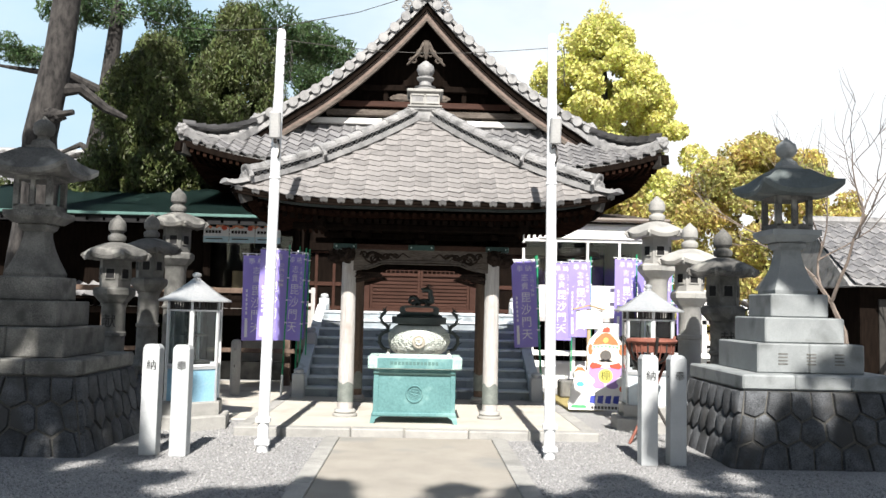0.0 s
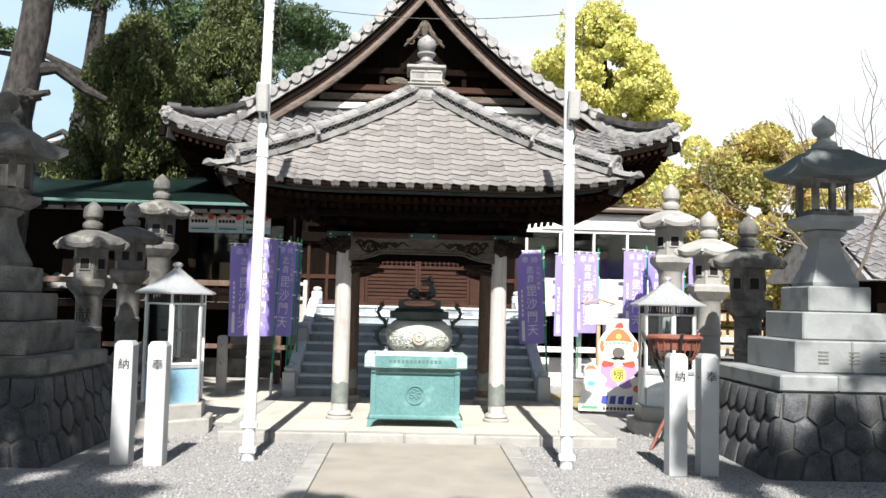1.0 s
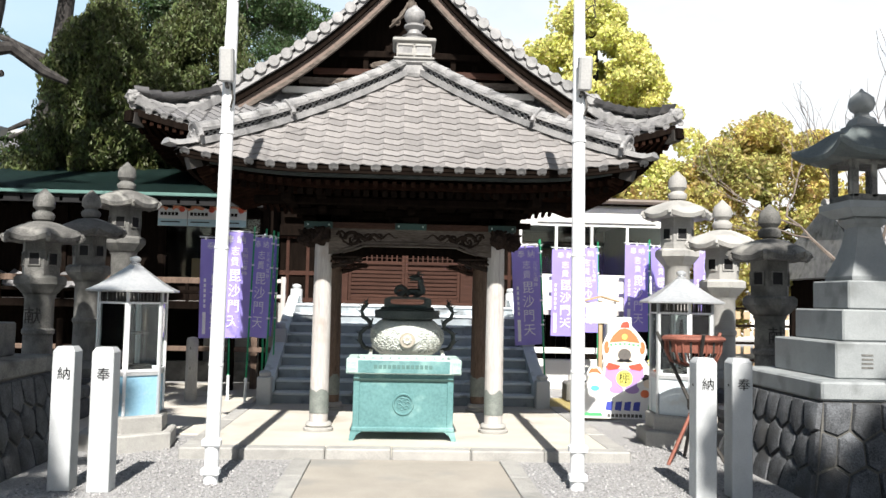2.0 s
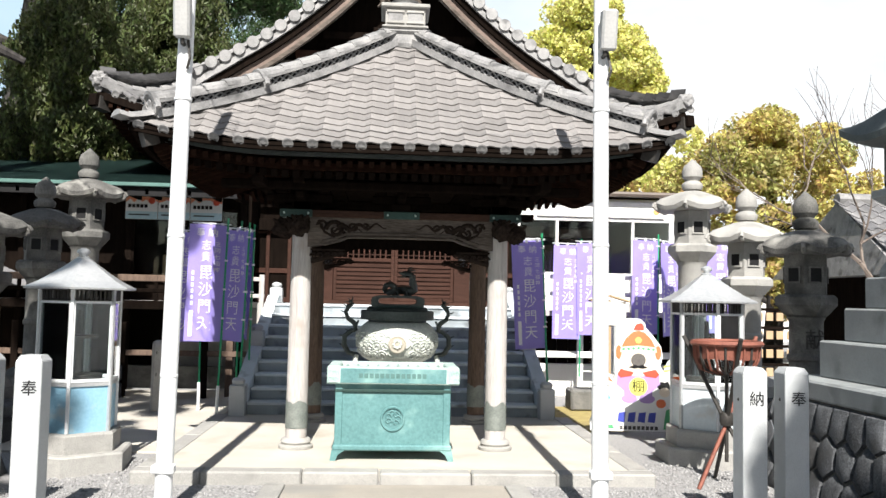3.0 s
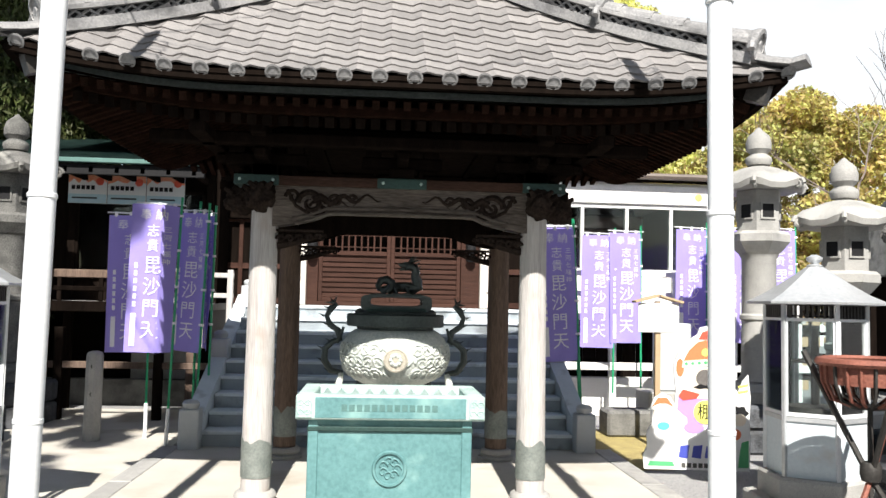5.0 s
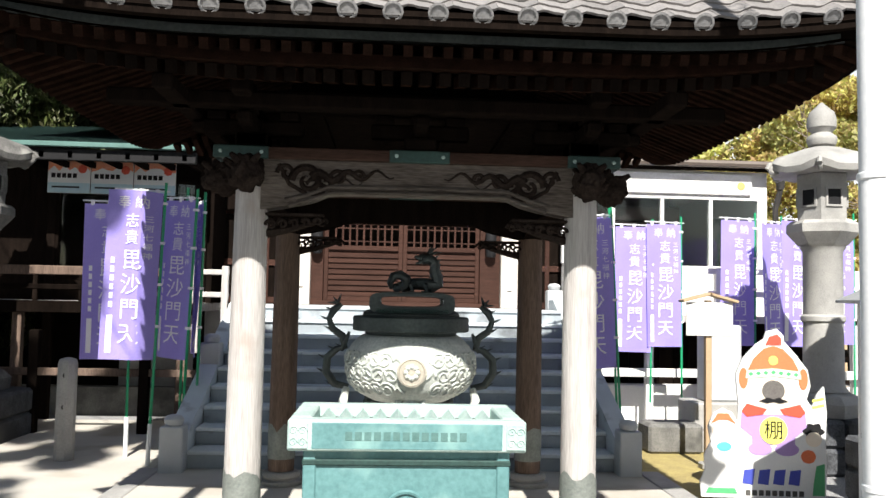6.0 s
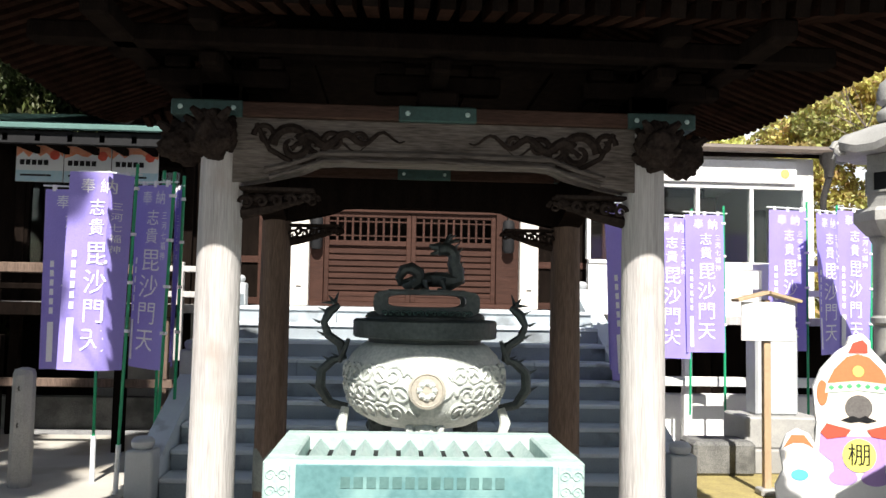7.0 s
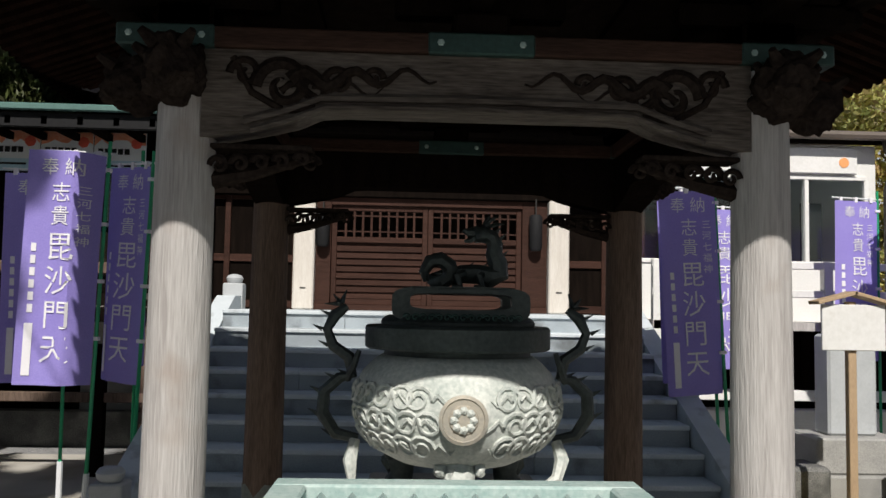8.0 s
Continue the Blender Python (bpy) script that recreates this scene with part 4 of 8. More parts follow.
    rows = [[bm.verts.new(Vector(hall_front((-1 + 2 * i / m) * (EX - 1.5 * s), s)) - Vector((0, 0, 0.05))) for i in range(m + 1)] for s in (0, 0.25, 0.5, 0.75, 1.0, 1.3)]
    for a, b in zip(rows, rows[1:]):
        for i in range(m):
            bm.faces.new((a[i], a[i + 1], b[i + 1], b[i]))
    GY = 17.0
    for sx in (-1, 1):
        xs = [0, 0.4, 0.8, 1.2, 1.6, 2.0, 2.4, 2.8, 3.06, 3.4, 3.9, 4.3, EX]
        rows = []
        for x in xs:
            y0 = GY if x <= 3.06 else GY - (GY - EY0) * (x - 3.06) / (EX - 3.06)
            lift = 0.42 * max(0, (x - 3.06) / (EX - 3.06)) ** 2
            rows.append([bm.verts.new((sx * x, y0 + (EY1 - y0) * j / 6, hall_side(x) - 0.06 + (lift if j == 0 else 0))) for j in range(7)])
        for a, b in zip(rows, rows[1:]):
            for j in range(6):
                bm.faces.new((a[j], a[j + 1], b[j + 1], b[j]))
    part("roof_deck", bm, TILE_RIDGE, h)
    # tiles on the front skirt and both slopes
    w, length = 0.25, 0.21
    shape = tile_mesh(w, length * 1.15, 0.028, 0.026)
    joined_tiles("skirt_tiles", lay_tiles(hall_front, lambda s: EX - 1.5 * s, 8, w, length, 0.02), shape, TILE_DARK, h, "grey wavy roof tiles")
    poses = []
    for sx in (-1, 1):
        def slope(a, s, sx=sx):
            x = EX * (1 - s)
            lift = 0.42 * max(0, (x - 3.06) / (EX - 3.06)) ** 2 * max(0, 1 - (a - EY0) / 2.2) ** 2
            return (sx * x, a, hall_side(x) + lift)
        for i in range(27):
            s = i / 27
            x = EX * (1 - s)
            y = GY + 0.2 if x <= 3.06 else GY - (GY - EY0) * (x - 3.06) / (EX - 3.06) + 0.1
            while y < EY1:
                mm = frame_on(slope, y, s)
                if mm.to_3x3()[2][2] < 0:
                    mm = mm @ pose(0, 0, 0, 0, 180, 0)
                poses.append(mm)
                y += w
    joined_tiles("slope_tiles", poses, shape, TILE_DARK, h, "grey wavy roof tiles")
    # hips of the skirt
    for sx in (-1, 1):
        pts = []
        for i in range(9):
            t = i / 8
            x = EX - (EX - 3.0) * t
            y = EY0 + (17.2 - EY0) * t
            pts.append(Vector((sx * x, y, hall_front(x, 0)[2] * (1 - t) + 5.15 * t - 0.25 * math.sin(math.pi * t) + 0.03)))
        hip = part("hip_ridge", sweep(pts, [(-0.11, -0.03), (0.11, -0.03), (0.11, 0.1), (-0.11, 0.1)]), TILE_RIDGE, h, "curved hip ridge")
        for a, b in zip(pts, pts[1:]):
            part("cap_tile", sweep([a + Vector((0, 0, 0.115)), b + Vector((0, 0, 0.1))], arc_section(0.09, 0.08)), TILE_RIDGE, hip)
        oni = bmesh.new()
        lump(oni, rng, pts[0] + Vector((0, 0, 0.1)), (0.13, 0.1, 0.13))
        part("ridge_end", oni, TILE_RIDGE, hip, "", True)
    # eave discs along the front
    disc = part("eave_tile", lathe([(0.055, 0.0), (0.06, 0.015), (0.045, 0.018), (0.042, 0.01)], 12), TILE_RIDGE, h, "", True)
    disc.matrix_basis = frame_on(hall_front, 0.04, 0.0) @ pose(0, 0, 0, 90)
    for c in list(range(-18, 0)) + list(range(1, 19)):
        again(disc, frame_on(hall_front, c * w + 0.04, 0.0) @ pose(0, -0.004, -0.01, 90))
    # gable: bargeboards, verge tiles, panel, pendant
    for sx in (-1, 1):
        xs = [0.0 + 3.45 * i / 22 for i in range(23)]
        def board(name, y0, y1, top, deep, mat, label=""):
            bm = bmesh.new()
            A = []
            for i, x in enumerate(xs):
                d = deep * (1 + 0.35 * (i / 22))
                z1 = hall_side(x) + top - (0.1 * max(0, (i - 16) / 6))
                A.append([bm.verts.new((sx * x, yy, zz)) for yy, zz in ((y0, z1), (y0, z1 - d * 1.25), (y1, z1 - d * 1.25), (y1, z1))])
            for a, b in zip(A, A[1:]):
                for k in range(4):
                    bm.faces.new((a[k], a[(k + 1) % 4], b[(k + 1) % 4], b[k]))
            bm.faces.new(A[0])
            bm.faces.new(A[-1][::-1])
            bmesh.ops.recalc_face_normals(bm, faces=bm.faces[:])
            return part(name, bm, mat, h, label)
        board("verge_batten", GY - 0.16, GY + 0.1, -0.04, 0.07, TILE_RIDGE)
        board("verge_board", GY - 0.1, GY + 0.02, -0.13, 0.1, DARK_WOOD, "dark verge board")
        board("bargeboard", GY - 0.03, GY + 0.06, -0.24, 0.15, surface("bargeboard_timber", (0.2, 0.145, 0.12), (0.11, 0.08, 0.065), 2, 0.75, 0.2, fine=20), "curved brown bargeboard")
        board("barge_trim", GY - 0.045, GY + 0.04, -0.42, 0.05, BEAM_WOOD, "weathered lower edge of the bargeboard")
        for i in range(15):
            x = 0.2 + 3.15 * i / 14.5
            dx = 0.1
            dirn = Vector((sx * dx, 0, hall_side(x + dx) - hall_side(x))).normalized()
            nrm = Vector((-dirn.z, 0, dirn.x)) if sx > 0 else Vector((dirn.z, 0, -dirn.x))
            c = Vector((sx * x, GY - 0.05, hall_side(x) + 0.02))
            part("verge_tile", tube([c + Vector((0, -0.15, 0)), c + Vector((0, -0.13, 0)), c + Vector((0, 0.35, 0.0))], [0.095, 0.105, 0.1], 14), TILE_RIDGE, h, "round verge tile", True)
        for i in range(24):
            x = 0.28 + 2.9 * i / 23
            a, b = x, x + 0.15
            part("verge_cap", sweep([(sx * a, GY + 0.2, hall_side(a) + 0.13), (sx * b, GY + 0.2, hall_side(b) + 0.125)], arc_section(0.11, 0.09)), TILE_RIDGE, h)
        end = bmesh.new()
        lump(end, rng, (sx * 3.35, GY + 0.1, hall_side(3.35) + 0.12), (0.13, 0.12, 0.13))
        part("ridge_end", end, TILE_RIDGE, h, "", True)
    gp = bmesh.new()
    base = 5.12
    pts2 = [(-2.6, base), (2.6, base)] + [(x, hall_side(x) - 0.3) for x in (2.6, 2.0, 1.5, 1.0, 0.5, 0, -0.5, -1.0, -1.5, -2.0, -2.6)]
    pts2 = [p for i, p in enumerate(pts2) if i < 2 or p[1] > base + 0.02]
    gp.faces.new([gp.verts.new((x, 17.55, z)) for x, z in pts2])
    part("gable_panel", gp, DARK_WOOD, h, "dark boarded gable")
    for z, half, mat in ((5.16, 2.3, WHITE_PAINT), (5.34, 2.0, BEAM_WOOD), (5.52, 1.75, RED_WOOD), (5.86, 1.3, DARK_WOOD)):
        part("gable_beam", block(-half, half, 17.36, 17.55, z - 0.06, z + 0.06, 0.01), mat, h)
    for x in (-1.2, -0.8, -0.4, 0.4, 0.8, 1.2):
        part("gable_strut", block(x - 0.05, x + 0.05, 17.42, 17.55, 5.3, 6.2 - 0.4 * abs(x), 0.008), DARK_WOOD, h)
    for gx in (0.3, -0.5):
        gb = bmesh.new()
        lump(gb, rng, (gx, 17.4, 5.66), (0.22, 0.06, 0.09))
        part("gable_carving", gb, BEAM_WOOD, h, "", True)
    pend = bmesh.new()
    for f in (-1, 1):
        carved_scroll(pend, f * 0.12, 6.45, 0.13, GY - 0.02, 1.4, 0.035, f)
        carved_scroll(pend, f * 0.33, 6.25, 0.1, GY - 0.02, 1.3, 0.03, f)
        tube([(f * 0.05, GY - 0.02, 6.75), (f * 0.2, GY - 0.02, 6.45), (f * 0.5, GY - 0.02, 6.13)], [0.07, 0.06, 0.03], 6, pend)
    tube([(0, GY - 0.02, 6.8), (0, GY - 0.03, 6.5), (0, GY - 0.02, 6.28)], [0.09, 0.1, 0.03], 8, pend)
    bmesh.ops.transform(pend, matrix=Matrix.Translation((0, 0, 6.72)) @ Matrix.Diagonal((0.75, 1, 0.72, 1)) @ Matrix.Translation((0, 0, -6.8)), verts=pend.verts[:])
    part("gable_pendant", pend, BEAM_WOOD, h, "bleached carved gable pendant", True)
    # ridge with its end ornament
    part("main_ridge", block(-0.2, 0.2, GY + 0.05, EY1, 7.45, 8.15, 0.03), TILE_RIDGE, h)
    orn = bmesh.new()
    lathe([(0.1, -0.02), (0.11, 0.0), (0.085, 0.02)], 14, orn)
    bmesh.ops.transform(orn, matrix=pose(0, GY - 0.2, 7.62, 90), verts=orn.verts[:])
    for f in (-1, 1):
        for i in range(6):
            carved_scroll(orn, f * (0.14 + 0.055 * i), 7.62 - 0.085 * i + 0.16, 0.11 - 0.008 * i, GY - 0.14, 1.4, 0.03, f)
            carved_scroll(orn, f * (0.08 + 0.06 * i), 7.85 - 0.05 * i + 0.1, 0.1, GY - 0.1, 1.4, 0.03, -f)
    block(-0.28, 0.28, GY - 0.12, GY + 0.06, 7.5, 8.2, 0.03, orn)
    part("ridge_ornament", orn, TILE_RIDGE, h, "large scrolled ridge-end tile ornament", True)
    # the whole roof stands a little further back and larger
    p = Vector((-0.03, 0.6, 1.44))
    set_back = Matrix.Translation(p) @ Matrix.Scale(1.055, 4) @ Matrix.Translation(-p)
    for o in h.children:
        if o not in below:
            o.matrix_basis = set_back @ o.matrix_basis
hall()


# ---- side buildings ----
def window_unit(parent_name, x0, x1, y, z0, z1, bars, mat, label, num):
    win = empty(parent_name, (0, y, 0), label, "window", kind="structure")
    t = 0.045
    for name, a in (("window_sill", (x0, x1, z0, z0 + t)), ("window_head", (x0, x1, z1 - t, z1))):
        part(name, block(a[0], a[1], -0.05, 0.05, a[2], a[3], 0.004), mat, win)
    xs = [x0 + (x1 - x0) * i / bars for i in range(bars + 1)]
    for x in xs:
        part("window_frame", block(x - t / 2, x + t / 2, -0.045, 0.045, z0 + t, z1 - t, 0.004), mat, win)
    for a, b in zip(xs, xs[1:]):
        pn = part("pane", block(a + t / 2, b - t / 2, -0.004, 0.004, z0 + t, z1 - t), PANE, win)
        pn.visible_shadow = False
    return win


def left_building():
    b = empty("side_office", (0, 0, 0), "low dark timber side building with a copper eave and veranda", "building")
    Y = 16.95
    part("wall", block(-9.5, -4.15, Y, Y + 0.12, 1.3, 3.1), DARK_WOOD, b)
    part("wall", block(-4.15, -2.3, Y, Y + 0.12, 2.78, 3.1), DARK_WOOD, b)
    part("wall", block(-4.15, -2.3, Y, Y + 0.12, 1.3, 1.6), DARK_WOOD, b)
    part("wall", block(-2.5, -2.3, Y, Y + 0.12, 1.6, 2.78), DARK_WOOD, b)
    # back wall coloured near-black so the room looks unlit
    part("wall", block(-9.5, -2.3, 20, 20.1, -0.1, 3.1), ROOM_SHADE, b)
    part("wall", block(-2.45, -2.33, Y + 0.12, 20, 1.3, 3.1), DARK_WOOD, b)
    part("floor", block(-9.5, -2.3, Y - 0.85, 20, 1.22, 1.31), GREY_WOOD, b)
    part("ceiling", block(-9.5, -2.3, Y + 0.12, 20, 3.0, 3.1), DARK_WOOD, b)
    roof = bmesh.new()
    v = [roof.verts.new(p) for p in ((-9.8, 16.1, 3.0), (-2.35, 16.1, 3.0), (-2.35, 20.5, 4.1), (-9.8, 20.5, 4.1))]
    f = roof.faces.new(v)
    bmesh.ops.solidify(roof, geom=[f], thickness=-0.05)
    part("roof", roof, PATINA_DARK, b, "green copper sheet roof")
    part("eave_edge", block(-9.8, -2.35, 16.05, 16.1, 2.99, 3.05, 0.01), surface("eave_copper", (0.1, 0.2, 0.18), (0.06, 0.13, 0.115), 4, 0.6, 0.1), b, "green copper eave edge")
    part("eave_board", block(-9.8, -2.35, 16.12, 16.2, 2.86, 2.98), BLACK, b)
    for i in range(24):
        x = -9.6 + i * 0.31
        part("rafter", block(x - 0.025, x + 0.025, 16.12, Y, 2.88, 2.95), DARK_WOOD, b)
    for x in (-9.0, -7.4, -5.8, -4.18, -2.42):
        part("post", block(x - 0.05, x + 0.05, Y - 0.06, Y + 0.04, -0.1, 3.0, 0.006), DARK_WOOD, b)
        # veranda posts and rails are coloured dark for the shade over this building
        part("post", block(x - 0.05, x + 0.05, 16.1, 16.2, -0.1, 1.25, 0.006), SHADED_TIMBER, b)
    # veranda edge, rails, lower tie
    part("veranda_edge", block(-9.5, -2.3, 16.06, 16.12, 1.18, 1.31, 0.006), DARK_WOOD, b)
    for z, t, mat in ((1.64, 0.05, SHADED_TIMBER), (1.46, 0.03, DARK_WOOD)):
        part("handrail", block(-9.5, -2.45, 16.1, 16.16, z - t, z + t, 0.008), mat, b)
    for i in range(15):
        x = -9.4 + i * 0.49
        part("baluster", block(x - 0.025, x + 0.025, 16.11, 16.15, 1.31, 1.60, 0.004), DARK_WOOD, b)
    part("tie_beam", block(-9.5, -1.95, 15.9, 15.96, 0.52, 0.6, 0.006), SHADED_TIMBER, b, "lower rail, darkened for shade")
    for x in (-7.0, -5.4, -3.9, -2.75):
        part("rail_post", block(x - 0.05, x + 0.05, 15.88, 15.98, -0.1, 1.0, 0.006), DARK_WOOD, b)
    # stone footing under the building
    part("footing", block(-9.5, -2.3, 17.4, 17.6, -0.1, 0.25), GRANITE_OLD, b)
    # rail beside the steps
    br = empty("bridge_rail", (-2.35, 16.2, 1.31), "short bleached timber railing beside the steps", "railing")
    for x in (-0.3, 0.05, 0.36):
        part("baluster", block(x - 0.035, x + 0.035, -0.035, 0.035, -0.55, 0.42, 0.006), GREY_WOOD, br)
    for z in (0.35, 0.1):
        part("rail", block(-0.4, 0.4, -0.03, 0.03, z - 0.03, z + 0.03, 0.006), GREY_WOOD, br)
    window_unit("window_1", -4.12, -2.5, Y, 1.6, 2.78, 2, DARK_WOOD, "dark framed office window with posters behind", 1)
    rng = random.Random(15)
    paper = surface("poster_paper", (0.8, 0.82, 0.82), (0.72, 0.76, 0.78), 4, 0.7, 0.0)
    sky_blue = surface("poster_blue", (0.4, 0.62, 0.72), (0.55, 0.7, 0.76), 9, 0.7, 0.0)
    ink = surface("poster_orange", (0.8, 0.24, 0.1), (0.82, 0.45, 0.3), 9, 0.7, 0.0)
    red_ink = surface("poster_red", (0.8, 0.12, 0.07), (0.6, 0.1, 0.05), 20, 0.7, 0.0)
    for i in range(3):
        x = -4.24 + i * 0.5
        po = empty("poster", (x, Y - 0.07, 2.58), "orange and pale blue festival poster on the window", "poster", "window posters")
        part("sheet", block(0, 0.49, -0.004, 0.004, 0, 0.39), paper, po)
        part("blue_band", block(0.002, 0.488, -0.0075, -0.0045, 0.002, 0.12), sky_blue, po)
        band = bmesh.new()
        edge = [(0.002, 0.388), (0.488, 0.388), (0.488, 0.27)] + [(0.43 - 0.06 * k, 0.3 + rng.uniform(-0.04, 0.03)) for k in range(7)] + [(0.002, 0.26)]
        band.faces.new([band.verts.new((u, -0.006, v)) for u, v in edge][::-1])
        part("orange_band", band, ink, po)
        part("motif", lathe([(0.055, 0), (0.05, 0.003)], 7), red_ink, po).matrix_basis = pose(0.4, -0.0062, 0.29, 90)
        for k in range(5):
            part("bar", block(0.04 + k * 0.062, 0.087 + k * 0.062, -0.008, -0.0045, 0.18, 0.235), BLACK, po)
        part("bar", block(0.05, 0.37, -0.0095, -0.008, 0.06, 0.08), BLACK, po)
    # things behind the glass
    cb = empty("cardboard_box", (-3.5, 17.5, 1.6), "brown cardboard box behind the window", "box")
    part("carton", block(-0.25, 0.25, -0.2, 0.2, 0, 0.45, 0.01), PALE_WOOD, cb)
    part("shelf", block(-0.6, 0.9, -0.25, 0.25, -0.3, -0.01), GREY_WOOD, cb)


def right_building():
    b = empty("side_pavilion_office", (0, 0, 0), "white fronted side building with tall glass windows", "building")
    Y = 17.6
    part("wall", block(2.1, 4.85, Y, Y + 0.12, 2.86, 3.2), PLASTER, b)
    part("wall", block(2.1, 4.85, Y, Y + 0.12, 1.28, 1.88), PLASTER, b)
    part("wall", block(4.74, 4.85, Y, Y + 0.12, 1.88, 2.86), WHITE_PAINT, b)
    part("wall", block(4.75, 4.87, Y + 0.12, 22, 1.28, 3.2), PLASTER, b)
    # back wall near-black, painting the room's darkness behind the windows
    part("wall", block(2.1, 4.85, 22, 22.1, -0.1, 3.2), ROOM_SHADE, b)
    part("floor", block(2.1, 4.85, Y, 22, 1.2, 1.28), GREY_WOOD, b)
    part("ceiling", block(2.1, 4.85, Y + 0.12, 22, 3.1, 3.2), PLASTER, b)
    part("sign_board", block(2.4, 4.62, Y - 0.06, Y - 0.005, 2.88, 3.16, 0.006), WHITE_PAINT, b, "blank white fascia board")
    dot = lathe([(0.055, 0), (0.055, 0.004)], 16)
    bmesh.ops.transform(dot, matrix=pose(4.47, Y - 0.062, 3.0, 90), verts=dot.verts[:])
    part("sign_dot", dot, surface("sign_orange", (0.85, 0.38, 0.14), (0.8, 0.35, 0.13), 5, 0.6, 0), b)
    roof = bmesh.new()
    f = roof.faces.new([roof.verts.new(p) for p in ((1.9, 17.44, 3.26), (5.2, 17.44, 3.26), (5.2, 22.2, 3.95), (1.9, 22.2, 3.95))])
    bmesh.ops.solidify(roof, geom=[f], thickness=-0.06)
    part("roof", roof, surface("roof_felt", (0.2, 0.17, 0.14), (0.12, 0.1, 0.085), 3, 0.8, 0.2), b, "brown sheet roof")
    part("gutter", tube([(1.9, 17.4, 3.27), (5.05, 17.4, 3.27)], 0.05, 8), surface("gutter_brown", (0.14, 0.11, 0.09), (0.1, 0.08, 0.065), 4, 0.5, 0), b, "brown gutter", True)
    part("gutter_hopper", lathe([(0.05, 2.95), (0.06, 3.05), (0.1, 3.14), (0.11, 3.22), (0.12, 3.24)], 10, at=(4.95, 17.42)), IRON, b, "", True)
    part("downpipe", tube([(4.95, 17.42, 2.95), (4.92, 17.5, 2.7), (4.92, 17.5, 0.0)], 0.04, 8), IRON, b, "", True)
    part("fascia", block(1.95, 5.1, 17.47, 17.5, 3.19, 3.25), DARK_WOOD, b)
    window_unit("window_2", 2.1, 4.74, Y + 0.03, 1.88, 2.86, 4, WHITE_PAINT, "tall white framed windows reflecting the forecourt", 2)
    part("signboard", block(4.17, 4.4, Y + 0.3, Y + 0.34, 1.95, 2.6), BLACK, b, "dark inner notice board")
    # veranda with white rails
    part("veranda_floor", block(2.1, 5.6, 16.6, Y, 1.2, 1.28), GREY_WOOD, b)
    for x in (2.15, 2.95, 3.8, 4.6, 5.5):
        part("rail_post", block(x - 0.045, x + 0.045, 16.6, 16.69, -0.1, 1.86, 0.006), WHITE_PAINT, b, "white rail post")
    for z in (1.82, 1.55):
        part("rail", block(2.1, 5.6, 16.615, 16.675, z - 0.035, z + 0.035, 0.006), WHITE_PAINT, b, "white rail")
    part("tie_beam", block(2.0, 5.6, 16.5, 16.56, 0.55, 0.65, 0.006), WHITE_PAINT, b)
    n = 18
    for i in range(n):
        x = 2.15 + i * 0.19
        part("board", block(x, x + 0.18, 17.3, 17.33, 0.2, 1.2), DARK_WOOD, b)
    part("low_wall", block(2.05, 5.6, 16.9, 17.1, -0.1, 0.42, 0.01), PLASTER, b, "low white wall")
left_building()
right_building()


